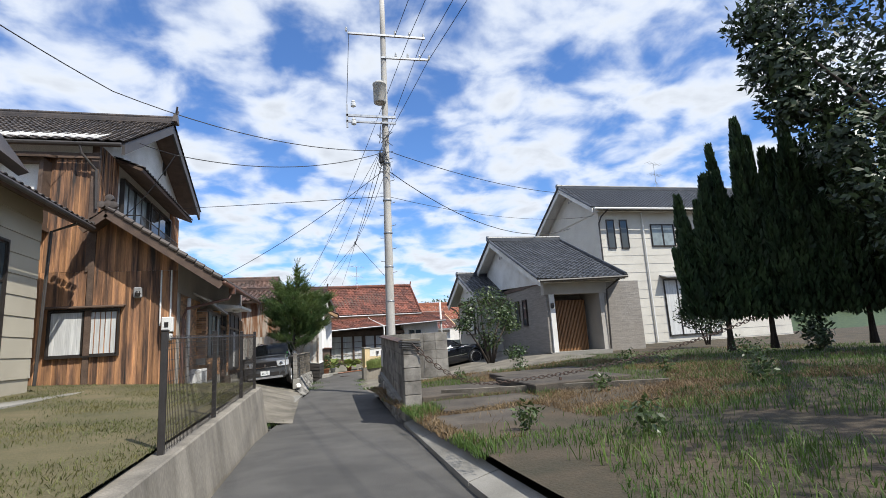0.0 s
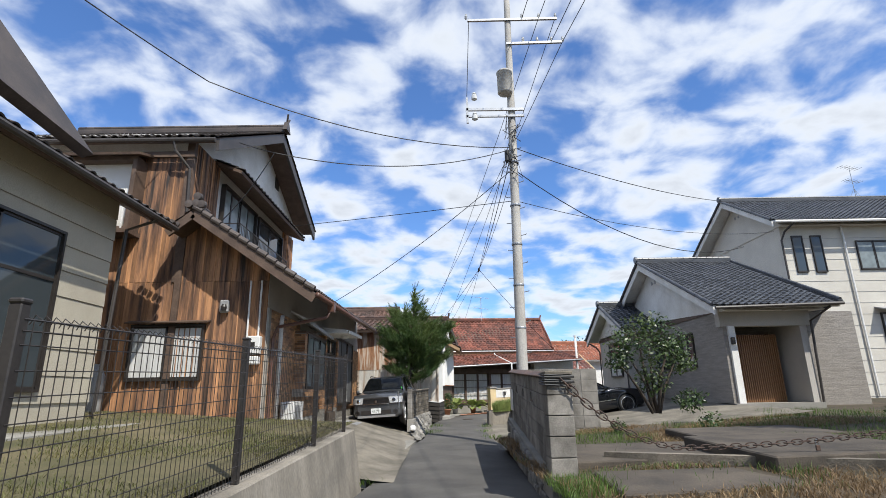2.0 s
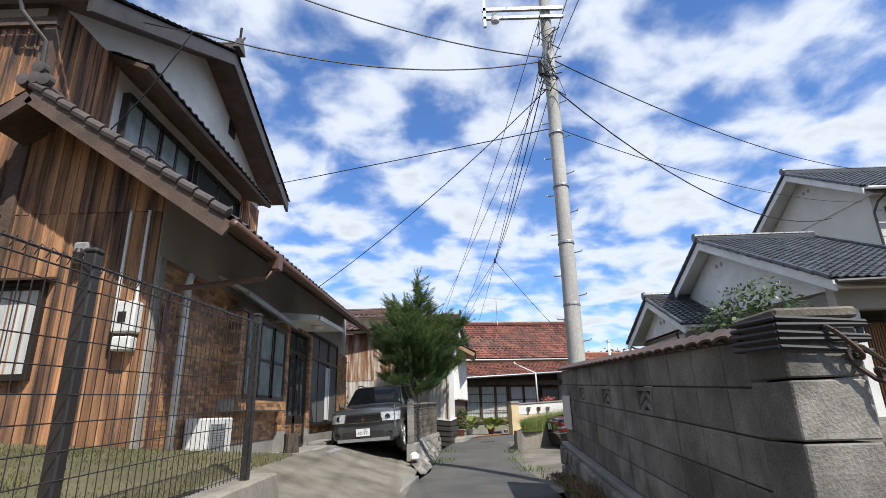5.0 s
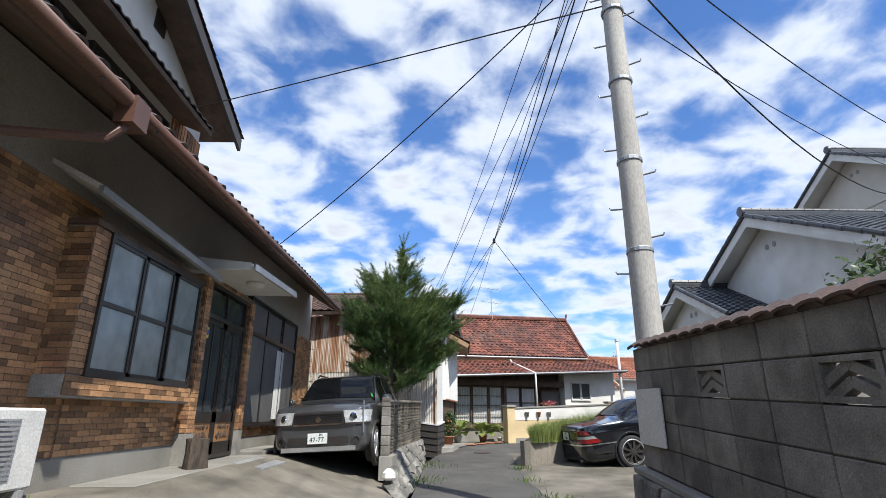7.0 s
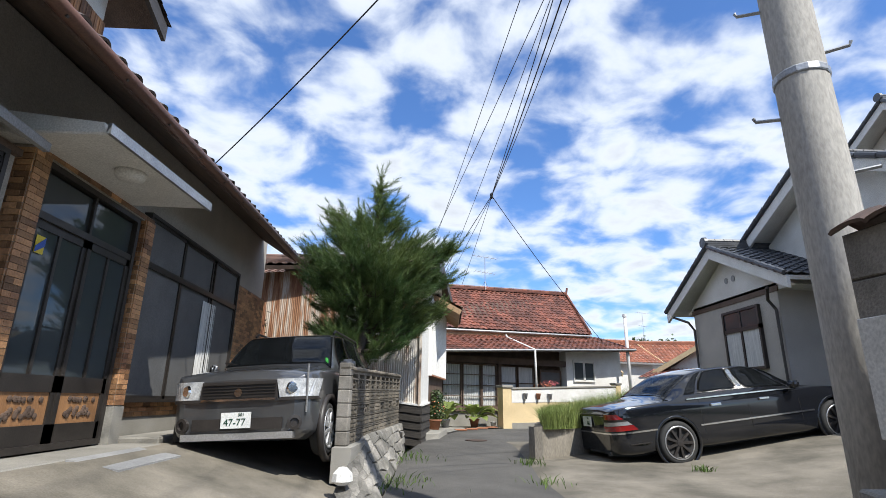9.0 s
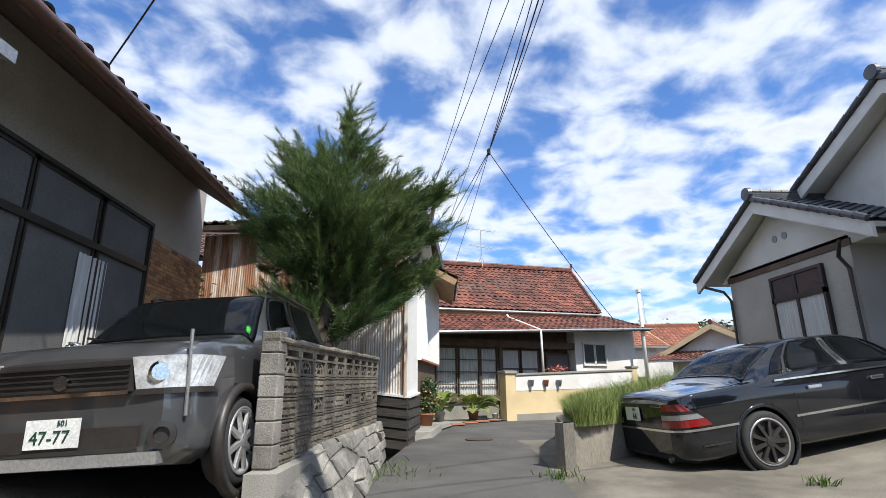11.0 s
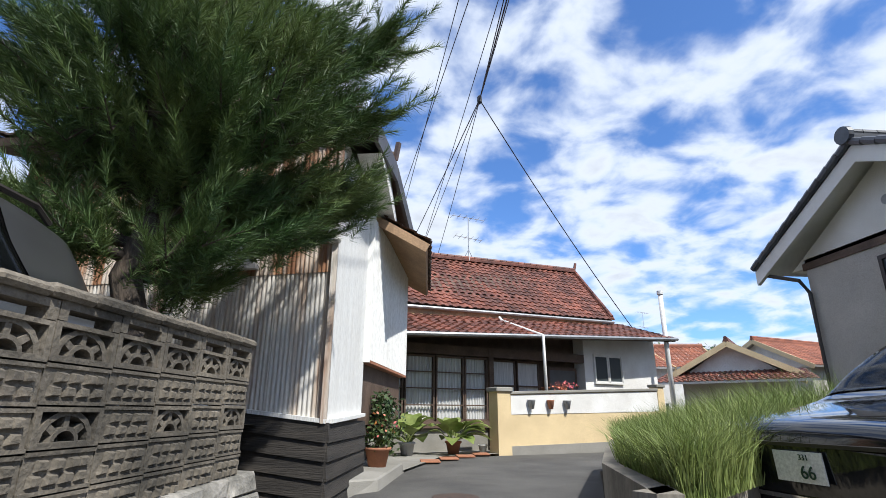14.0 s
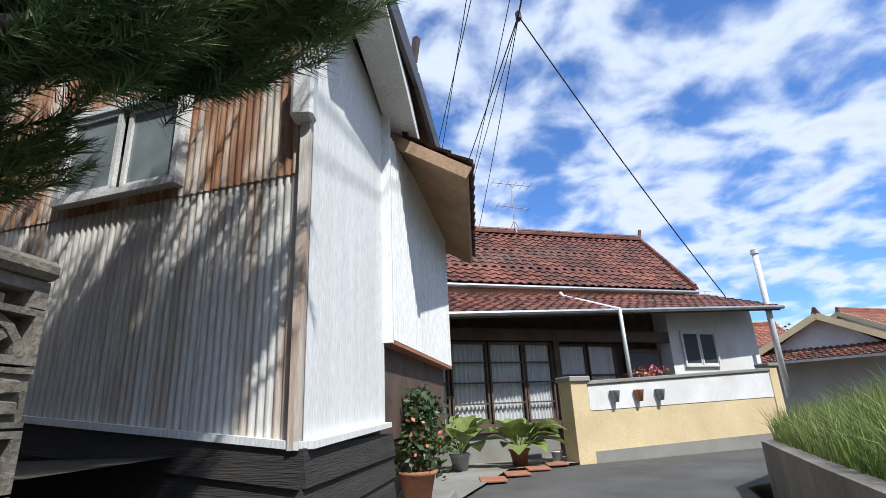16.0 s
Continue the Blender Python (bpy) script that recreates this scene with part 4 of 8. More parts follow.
# cedar boards: upper gable face
y = 14.5
while y < 23.1:
    w = rnd.uniform(0.11, 0.15)
    for (a, b) in ((4.6, 7.0),):
        if 15.9 < y + w / 2 < 21.9:
            b = 4.75
        bm = B()
        box(bm, -6.1, y + 0.002, a, -6.055 + rnd.uniform(0, 0.012), y + w - 0.003, b)
        part("board", bm, WOOD, oh)
    if rnd.random() < 0.8 and not 15.8 < y < 22:
        bm = B()
        box(bm, -6.1, y - 0.012, 4.6, -6.035, y + 0.014, 6.98)
        part("batten", bm, WOOD, oh)
    y += w
bm = B()
box(bm, -6.2, 14.36, 3.4, -6.02, 14.5, 7.1)
part("corner_board", bm, BROWNWOOD, oh)
bm = B()
box(bm, -6.12, 14.34, 0.05, -5.98, 14.46, 4.6)
part("corner_board", bm, BROWNWOOD, oh)
bm = B()
box(bm, -9.7, 14.33, 6.55, -6.0, 14.47, 6.7)
part("fascia", bm, BROWNWOOD, oh)
bm = B()
box(bm, -9.7, 14.40, -0.1, -3.95, 14.46, 0.06)
part("sill_band", bm, CONCRETE, oh)
# windows, south
w = window(oh, (-6.95, 14.40), (1, 0), 1.65, 1.18, 2.42, 2, BRONZE, CURTAIN, 0.10)
bm = B()
slab(bm, (-7.05, 14.2, 2.46), (-5.2, 14.2, 2.46), (-5.2, 14.41, 2.52), (-7.05, 14.41, 2.52), 0.03)
part("window_hood", bm, BROWNWOOD, oh)
bay = part("bay_frame", frame_bm(Vector((-9.3, 14.4, 0)), Vector((1, 0, 0)), Vector((0, -1, 0)), 2.15, 4.55, 6.4, 0.45, 0.1), BROWNWOOD, oh, "projecting timber window bay")
bm = B()
box(bm, -9.2, 14.2, 4.65, -7.25, 14.23, 6.3)
part("shutter_panel", bm, PLASTER, bay)
bm = B()
slab(bm, (-9.5, 13.75, 6.42), (-7.0, 13.75, 6.42), (-7.0, 14.42, 6.62), (-9.5, 14.42, 6.62), 0.06)
part("bay_roof", bm, BROWNWOOD, bay)
for i in range(16):
    bm = B()
    box(bm, -9.2 + i * 0.125, 13.94, 4.6, -9.16 + i * 0.125, 13.97, 5.15)
    part("baluster", bm, WHITEPLASTIC, bay)
bm = B()
box(bm, -9.35, 13.88, 4.48, -7.1, 14.4, 4.58)
part("bay_floor", bm, BROWNWOOD, bay)
# windows, gable side, with hood and balcony
window(oh, (-6.08, 16.2), (0, 1), 2.6, 4.75, 6.6, 4, BRONZE, FROST, 0.12)
window(oh, (-6.08, 19.0), (0, 1), 2.6, 4.75, 6.6, 2, BRONZE, GLASS, 0.12)
bm = B()
slab(bm, (-5.3, 15.6, 6.72), (-5.3, 22.2, 6.72), (-6.1, 22.2, 7.05), (-6.1, 15.6, 7.05), 0.08)
part("hood_roof", bm, BROWNWOOD, oh)
tiles((-5.28, 15.6, 6.74), (-5.28, 22.2, 6.74), (-6.1, 22.2, 7.08), (-6.1, 15.6, 7.08), "hood_tiles", TILE_DARK, oh)
bal = part("balcony", box(B(), -5.95, 16.2, 4.72, -5.45, 20.6, 4.79), BLACKMETAL, oh, "black iron balcony railing")
for z in (5.0, 5.42):
    part("rail", tube(B(), [(-5.98, 16.2, z), (-5.47, 16.2, z), (-5.47, 20.6, z), (-5.98, 20.6, z)], 0.016, 6), BLACKMETAL, bal)
for i in range(40):
    part("baluster", tube(B(), [(-5.47, 16.2 + i * 0.113, 4.78), (-5.47, 16.2 + i * 0.113, 5.42)], 0.008, 5), BLACKMETAL, bal)
bm = B()
box(bm, -6.11, 20.6, 8.3, -6.07, 21.0, 8.75)
part("gable_vent", bm, BRONZE, oh)
# upper roof
UE, UR, UBk = (14.15, 6.95), (18.95, 9.62), (23.9, 7.55)
part("roof_deck", slab(B(), (-14, UE[0], UE[1]), (-5.35, UE[0], UE[1]), (-5.35, UR[0], UR[1]), (-14, UR[0], UR[1]), 0.12), BROWNWOOD, oh)
part("roof_deck", slab(B(), (-5.35, UBk[0], UBk[1]), (-14, UBk[0], UBk[1]), (-14, UR[0], UR[1]), (-5.35, UR[0], UR[1]), 0.12), BROWNWOOD, oh)
tiles((-12.5, UE[0] - 0.05, UE[1] + 0.02), (-5.3, UE[0] - 0.05, UE[1] + 0.02), (-5.3, UR[0], UR[1] + 0.05), (-12.5, UR[0], UR[1] + 0.05), "roof_tiles", TILE_DARK, oh)
tiles((-5.3, UBk[0] + 0.05, UBk[1] + 0.02), (-12.5, UBk[0] + 0.05, UBk[1] + 0.02), (-12.5, UR[0], UR[1] + 0.05), (-5.3, UR[0], UR[1] + 0.05), "roof_tiles", TILE_DARK, oh)
for a, b in ((UE, UR), (UBk, UR)):
    bm = B()
    hexa(bm, [(-5.42, a[0], a[1] - 0.34), (-5.34, a[0], a[1] - 0.34), (-5.34, b[0], b[1] - 0.34), (-5.42, b[0], b[1] - 0.34), (-5.42, a[0], a[1] - 0.02), (-5.34, a[0], a[1] - 0.02), (-5.34, b[0], b[1] - 0.02), (-5.42, b[0], b[1] - 0.02)])
    part("bargeboard", bm, GUTTERDARK, oh)
part("ridge_tiles", ridge_cap(B(), (-12.5, UR[0], UR[1] + 0.06), (-5.3, UR[0], UR[1] + 0.06)), TILE_DARK, oh)
bm = B()
hexa(bm, [(-5.36, 18.75, 9.7), (-5.2, 18.75, 9.7), (-5.2, 19.2, 9.7), (-5.36, 19.2, 9.7), (-5.34, 18.88, 10.05), (-5.22, 18.88, 10.05), (-5.22, 19.05, 10.05), (-5.34, 19.05, 10.05)])
beam(bm, (-5.28, 18.95, 10.0), (-5.2, 18.8, 10.3), 0.06)
beam(bm, (-5.28, 19.0, 10.0), (-5.24, 19.12, 10.25), 0.05)
part("ridge_end_ornament", bm, TILE_DARK, oh)
bm = B()
tube(bm, [(-12.5, 14.05, 6.88), (-5.4, 14.05, 6.86)], 0.06, 8)
tube(bm, [(-6.4, 14.05, 6.84), (-6.35, 14.1, 6.6), (-6.06, 14.3, 6.2), (-6.02, 14.33, 5.1)], 0.035, 8)
part("gutter", bm, GUTTERDARK, oh)
# lower pent roof
PE0, PE1 = Vector((-2.72, 13.75, 2.98)), Vector((-3.08, 26.9, 3.62))
PT0, PT1 = Vector((-5.55, 13.75, 4.95)), Vector((-5.55, 26.9, 5.2))
part("pent_roof_deck", slab(B(), PE0, PE1, PT1, PT0, 0.08), BROWNWOOD, oh, "dark boarded eave")
ez = Vector((0.03, 0, 0.02))
tiles(PE1 + ez, PE0 + ez, PT0 + Vector((0, 0, 0.02)), PT1 + Vector((0, 0, 0.02)), "pent_roof_tiles", TILE_DARK, oh)
part("pent_roof_deck", slab(B(), (-6.1, 13.75, 4.5), (-5.55, 13.75, 4.95), (-5.55, 14.5, 4.95), (-6.1, 14.5, 4.5), 0.08), BROWNWOOD, oh)
tiles((-6.12, 14.5, 4.5), (-6.12, 13.72, 4.5), (-5.55, 13.72, 4.97), (-5.55, 14.5, 4.97), "verge_tiles", TILE_DARK, oh)
part("bargeboard", beam(B(), PT0 + Vector((0, -0.02, -0.13)), PE0 + Vector((0, -0.02, -0.13)), 0.06, 0.2), BROWNWOOD, oh, "weathered grey-brown bargeboard")
part("bargeboard", beam(B(), PT0 + Vector((0, -0.02, -0.13)), (-6.1, 13.73, 4.38), 0.06, 0.18), BROWNWOOD, oh)
for k in range(13):
    p = PT0.lerp(PE0, k / 13) + Vector((0, -0.03, 0.05))
    q = PT0.lerp(PE0, (k + 0.95) / 13) + Vector((0, -0.03, 0.075))
    part("verge_cap", tube(B(), [p, q], 0.07, 10), TILE_DARK, oh)
bm = B()
for dx, dz in ((0, 0.08), (-0.16, 0.06), (0.13, 0.05), (0.02, 0.24)):
    lathe(bm, (-5.5 + dx, 13.64, 5.0 + dz), [(0.0, 0), (0.09, 0.01), (0.10, 0.1), (0.05, 0.12)], 12, (0, 1, 0))
part("ridge_end_tiles", bm, TILE_DARK, oh)
part("ridge_tiles", ridge_cap(B(), (-5.58, 13.75, 4.98), (-5.58, 14.5, 4.98), 0.2, 0.2), TILE_DARK, oh)
bm = B()
g0, g1 = PE0 + Vector((0.07, -0.05, -0.06)), PE1 + Vector((0.07, 0, -0.06))
tube(bm, [g0, g1], 0.062, 10)
gt = part("gutter", bm, GUTTER, oh, "brown eave gutter", True)
for k in range(16):
    p = g0.lerp(g1, (k + 0.5) / 16)
    part("gutter_bracket", beam(B(), p + Vector((-0.12, 0, 0.04)), p + Vector((0.04, 0, -0.06)), 0.02), GUTTERDARK, gt)
bm = B()
p = g0.lerp(g1, 0.13)
box(bm, p.x - 0.08, p.y - 0.1, p.z - 0.2, p.x + 0.08, p.y + 0.1, p.z + 0.04)
tube(bm, [p + Vector((0, 0, -0.15)), p + Vector((-0.1, -0.1, -0.35)), (-3.75, 14.6, 2.35), (-3.84, 14.62, 2.1), (-3.84, 14.62, 0.0)], 0.04, 8)
part("downpipe", bm, GUTTER, gt)
# entrance front: plinth, bay window, door, second window
bm = B()
box(bm, -3.97, 14.45, -0.6, -3.88, 27.3, 0.22)
part("plinth", bm, CONCRETE, oh, "bare concrete plinth")
XW = -3.93
bayw = part("bay_box", box(B(), -3.93, 16.62, 0.78, -3.62, 19.22, 0.98), MORTAR, oh)
bm = B()
box(bm, -3.93, 16.62, 2.44, -3.60, 19.22, 2.50)
part("bay_top", bm, BROWNWOOD, oh)
window(oh, (-3.66, 16.9), (0, 1), 2.2, 0.98, 2.44, 3, BRONZE, FROST, 0.06, mid=0.5)
bm = B()
box(bm, -3.95, 16.9, 0.98, -3.68, 19.15, 2.44)
part("bay_back", bm, FROST, oh)
# awning above the bay, sloping
aw = part("awning", slab(B(), (-3.42, 16.3, 2.72), (-3.42, 19.2, 2.58), (-3.95, 19.2, 2.80), (-3.95, 16.3, 3.0), 0.05), WHITEPLASTIC, oh, "pale metal window awning")
part("awning_edge", beam(B(), (-3.41, 16.28, 2.66), (-3.41, 19.22, 2.53), 0.05, 0.08), GREYPLASTIC, aw)
# entrance canopy
bm = B()
hexa(bm, [(-3.95, 19.25, 2.70), (-2.95, 19.25, 2.70), (-2.82, 21.15, 2.72), (-3.95, 21.15, 2.74), (-3.95, 19.25, 2.92), (-3.0, 19.25, 2.82), (-2.86, 21.15, 2.82), (-3.95, 21.15, 2.94)])
cn = part("canopy", bevel(bm, 0.015), WHITEPLASTIC, oh, "white entrance canopy with a thin metal edge")
part("canopy_edge", beam(B(), (-2.93, 19.22, 2.74), (-2.81, 21.17, 2.75), 0.035, 0.1), STEEL, cn)
bm = B()
lathe(bm, (-3.2, 20.1, 2.72), [(0.15, 0), (0.15, -0.04), (0.13, -0.08), (0.08, -0.10), (0, -0.105)], 20)
part("porch_lamp", bm, WHITEPLASTIC, cn, "round white porch lamp", True)
# sliding entrance door
dr = part("entrance_door", frame_bm(Vector((-3.86, 19.72, 0)), Vector((0, 1, 0)), Vector((1, 0, 0)), 1.72, -0.02, 2.66, 0.1, 0.06), BRONZE, oh, "dark bronze sliding entrance door with carved panels")
P0, U0, O0 = Vector((-3.86, 19.72, 0)), Vector((0, 1, 0)), Vector((1, 0, 0))
for i in range(2):
    a = 0.06 + i * 0.80
    bm = B()
    for s0, s1, t0, t1 in ((a, a + 0.06, 0.0, 2.1), (a + 0.74, a + 0.80, 0.0, 2.1), (a, a + 0.8, 0.0, 0.22), (a, a + 0.8, 0.52, 0.68), (a, a + 0.8, 2.02, 2.12), (a + 0.37, a + 0.41, 0.68, 2.02)):
        blockp(bm, P0, U0, O0, s0, s1, t0, t1, 0.02 + 0.02 * i, 0.06 + 0.02 * i)
    leaf = part("door_leaf", bm, BRONZE, dr)
    bm = B()
    blockp(bm, P0, U0, O0, a + 0.05, a + 0.76, 0.66, 2.04, 0.03 + 0.02 * i, 0.04 + 0.02 * i)
    part("pane", bm, GLASS, leaf)
    bm = B()
    blockp(bm, P0, U0, O0, a + 0.06, a + 0.74, 0.22, 0.52, 0.03 + 0.02 * i, 0.045 + 0.02 * i)
    pn = part("carved_panel", bm, DOORWOOD, leaf, "carved orange-brown panel")
    bm = B()
    for k in range(26):
        th = k * 0.9
        c = P0 + U0 * (a + 0.4 + 0.24 * math.cos(th * 1.7) * (0.4 + 0.6 * (k % 5) / 4)) + O0 * (0.05 + 0.02 * i) + Vector((0, 0, 0.37 + 0.09 * math.sin(th * 2.3)))
        lathe(bm, c, [(0.03, -0.004), (0.03, 0.006), (0.012, 0.012)], 7, (1, 0, 0))
    part("carving", bm, BROWNWOOD, leaf)
bm = B()
blockp(bm, P0, U0, O0, 0.06, 1.66, 2.16, 2.58, 0.03, 0.035)
part("transom_pane", bm, GLASS, dr)
bm = B()
blockp(bm, P0, U0, O0, 0.84, 0.88, 2.14, 2.6, 0.03, 0.07)
blockp(bm, P0, U0, O0, 0.0, 1.72, 2.1, 2.17, 0.02, 0.09)
part("transom_bar", bm, BRONZE, dr)
bm = B()
blockp(bm, P0, U0, O0, 0.14, 0.26, 1.78, 1.95, 0.055, 0.058)
part("sticker", bm, YELLOW, dr, "yellow and blue sticker")
bm = B()
hexa(bm, [(-3.797, 19.86, 1.78), (-3.795, 19.86, 1.78), (-3.795, 19.98, 1.86), (-3.797, 19.98, 1.86), (-3.797, 19.86, 1.84), (-3.795, 19.86, 1.84), (-3.795, 19.98, 1.95), (-3.797, 19.98, 1.95)])
part("sticker_print", bm, BLUE, dr)
window(oh, (-3.86, 21.72), (0, 1), 3.55, 0.42, 2.86, 3, BRONZE, SCREEN, 0.08, mid=0.0)
bm = B()
box(bm, -3.9, 21.72, 2.14, -3.79, 25.25, 2.22)
part("transom_bar", bm, BRONZE, oh)
drape((-3.83, 23.8, 0), (-3.83, 24.35, 0), 0.55, 2.05, "curtain", CURTAIN, oh, 6)
for y0 in (19.5, 21.5):
    bm = B()
    box(bm, -3.98, y0 - 0.005, -0.1, -3.70, y0 + 0.205, 0.38)
    part("post_base", bm, CONCRETE, oh)

# ---- brick veneer, piece by piece ----
BR = []
me_brick = bpy.data.meshes.new("brick")
bm = box(B(), 0, 0.003, 0.003, 0.014, 0.197, 0.057)
bm.to_mesh(me_brick)
bm.free()
me_brick.materials.append(BRICK)
back = part("brick_backing", box(B(), -3.96, 14.47, 0.22, -3.915, 17.1, 2.78), MORTAR, oh)


def brick_field(x, y0, y1, z0, z1, holder, turn=False):
    r = 0
    z = z0
    while z < z1 - 0.03:
        y = y0 - (0.1 if r % 2 else 0)
        while y < y1 - 0.02:
            a, b = max(y, y0), min(y + 0.2, y1)
            if b - a > 0.03:
                o = new("brick", me_brick)
                o.scale = (1, (b - a) / 0.2, 1)
                o.location = (x, a, z)
                if turn:
                    o.rotation_euler = (0, 0, radians(-90))
                    o.location = (a, x, z)
                BR.append((o, holder))
            y += 0.2
        z += 0.06
        r += 1


brick_field(-3.915, 14.62, 17.1, 0.24, 2.76, oh)
part("brick_backing", box(B(), -3.95, 17.1, 0.22, -3.895, 19.5, 0.79), MORTAR, oh)
brick_field(-3.895, 17.1, 19.5, 0.24, 0.78, oh)
brick_field(-3.62, 16.64, 19.2, 0.80, 0.97, oh)
part("brick_backing", box(B(), -3.94, 16.66, 0.98, -3.64, 16.9, 2.44), MORTAR, oh)
brick_field(-3.64, 16.66, 16.9, 0.99, 2.42, oh)
brick_field(16.66, -3.94, -3.62, 0.80, 2.42, oh, True)
part("brick_backing", box(B(), -3.94, 19.1, 0.98, -3.66, 19.22, 2.44), MORTAR, oh)
for y0 in (19.5, 21.5):
    part("brick_backing", box(B(), -3.96, y0, 0.38, -3.72, y0 + 0.2, 2.66), MORTAR, oh)
    brick_field(-3.72, y0, y0 + 0.2, 0.39, 2.66, oh)
    brick_field(y0 - 0.0, -3.96, -3.72, 0.39, 2.66, oh, True)
part("brick_backing", box(B(), -3.95, 21.7, 0.22, -3.895, 25.3, 0.41), MORTAR, oh)
brick_field(-3.895, 21.7, 25.3, 0.24, 0.40, oh)
part("brick_backing", box(B(), -3.95, 25.3, 0.22, -3.895, 27.3, 2.72), MORTAR, oh)
brick_field(-3.895, 25.3, 27.3, 0.24, 2.70, oh)
part("brick_backing", box(B(), -3.96, 19.5, 2.66, -3.74, 21.7, 2.74), MORTAR, oh)
brick_field(-3.74, 19.5, 21.7, 2.67, 2.73, oh)
near = [o for o, h in BR if 16.6 <= o.location.y <= 21.8][:300]
keep = set(o.name for o in near)
V, Fc = [], []
for o, h in BR:
    if o.name in keep:
        o.parent = h
        o.matrix_parent_inverse = world_of(h).inverted()
        continue
    m = o.matrix_basis
    k = len(V)
    V += [m @ v.co for v in me_brick.vertices]
    Fc += [tuple(k + i for i in p.vertices) for p in me_brick.polygons]
    bpy.data.objects.remove(o)
ob = raw(V, Fc, "brick_field", BRICK_JOINED, oh)
ob["kind"] = "stuff"

# ---- small fittings on the wooden house ----
mt = thing("meter_box", "white electricity meter box on the boarded wall", "meter", (-4.1, 14.36, 1.6))
bm = B()
box(bm, -4.28, 14.20, 1.72, -4.0, 14.385, 2.12)
part("case", bevel(bm, 0.02), WHITEPLASTIC, mt)
part("dial", box(B(), -4.2, 14.188, 1.85, -4.1, 14.198, 1.98), BRONZE, mt)
bm = B()
box(bm, -4.26, 14.22, 1.5, -4.02, 14.385, 1.68)
part("lower_case", bevel(bm, 0.02), WHITEPLASTIC, mt)
wl_ = thing("wall_lamp", "small dark outdoor light on the boarded wall", "lamp", (-4.9, 14.36, 2.75))
bm = B()
box(bm, -5.0, 14.26, 2.66, -4.8, 14.385, 2.95)
part("case", bevel(bm, 0.03), GREYPLASTIC, wl_)
part("shade", lathe(B(), (-4.88, 14.24, 2.7), [(0.05, 0), (0.07, 0.08), (0.04, 0.14)], 12), BLACKMETAL, wl_)
for xx in (-4.35, -4.1):
    ob = link_mesh("conduit", tube(B(), [(xx, 14.36, 1.9), (xx, 14.36, 3.4)], 0.022, 8), WHITEPLASTIC)
    tagged(ob, "pale vertical conduit on the boarded wall", "pipe", "conduits")
ob = link_mesh("downspout", tube(B(), [(-3.80, 15.05, 0.1), (-3.80, 15.05, 2.55), (-3.80, 15.1, 2.68)], 0.05, 10), WHITEPLASTIC, True)
tagged(ob, "pale plastic pipe on the brick front", "pipe")
ac = thing("air_conditioner", "white outdoor air conditioner unit on the ground", "air conditioner", (-3.6, 15.9, 0.0))
bm = B()
box(bm, -3.85, 15.5, 0.06, -3.52, 16.4, 0.68)
body = part("casing", bevel(bm, 0.02), WHITEPLASTIC, ac)
for k in range(13):
    part("grille_bar", box(B(), -3.518, 15.6, 0.15 + k * 0.036, -3.508, 16.12, 0.165 + k * 0.036), GREYPLASTIC, ac)
part("fan_recess", lathe(B(), (-3.521, 15.86, 0.37), [(0.23, 0), (0.23, 0.006), (0.0, 0.006)], 24, (1, 0, 0)), GREYPLASTIC, ac)
for y in (15.6, 16.25):
    part("foot", box(B(), -3.86, y, -0.14, -3.5, y + 0.05, 0.06), GREYPLASTIC, ac)
gc = thing("gas_cylinder", "dark grey gas cylinder against the boarded wall", "gas cylinder", (-7.4, 14.0, 0.3))
part("tank", lathe(B(), (-7.4, 14.05, 0.35), [(0.16, 0), (0.18, 0.05), (0.18, 0.95), (0.12, 1.08), (0.05, 1.1), (0.05, 1.2)], 18), GREYPLASTIC, gc, "", True)
st = thing("tree_stump", "weathered split tree stump on the porch step", "stump", (-3.4, 19.15, -0.1))
bm = B()
lathe(bm, (-3.4, 19.15, -0.14), [(0.17, 0), (0.15, 0.08), (0.14, 0.3), (0.145, 0.47), (0.12, 0.475), (0.0, 0.46)], 16)
for v in bm.verts:
    a = math.atan2(v.co.y - 19.15, v.co.x + 3.4)
    k = 1 + 0.16 * math.sin(3 * a) + 0.08 * math.sin(7 * a + v.co.z * 5)
    v.co.x, v.co.y = -3.4 + (v.co.x + 3.4) * k, 19.15 + (v.co.y - 19.15) * k
part("stump", bm, BARK, st)
ob = link_mesh("door_step", bevel(box(B(), -3.88, 17.4, -0.25, -3.2, 21.75, -0.04), 0.02), CONCRETE)
tagged(ob, "low pale concrete step before the entrance", "step")
ob = link_mesh("stepping_slab", bevel(box(B(), -3.86, 21.85, -0.2, -3.3, 23.6, 0.02), 0.02), CONCRETE)
tagged(ob, "concrete slab step below the window", "step")
dm = thing("door_mat", "grey ribbed door mat on the driveway", "mat", (-2.9, 20.6, -0.1))
bm = B()
corners = ((-3.18, 19.95), (-2.72, 19.95), (-2.72, 21.15), (-3.18, 21.15))
hexa(bm, [(x, y, apron_z(x, y) - 0.005) for x, y in corners] + [(x, y, apron_z(x, y) + 0.018) for x, y in corners])
part("mat", bm, GREYPLASTIC, dm)


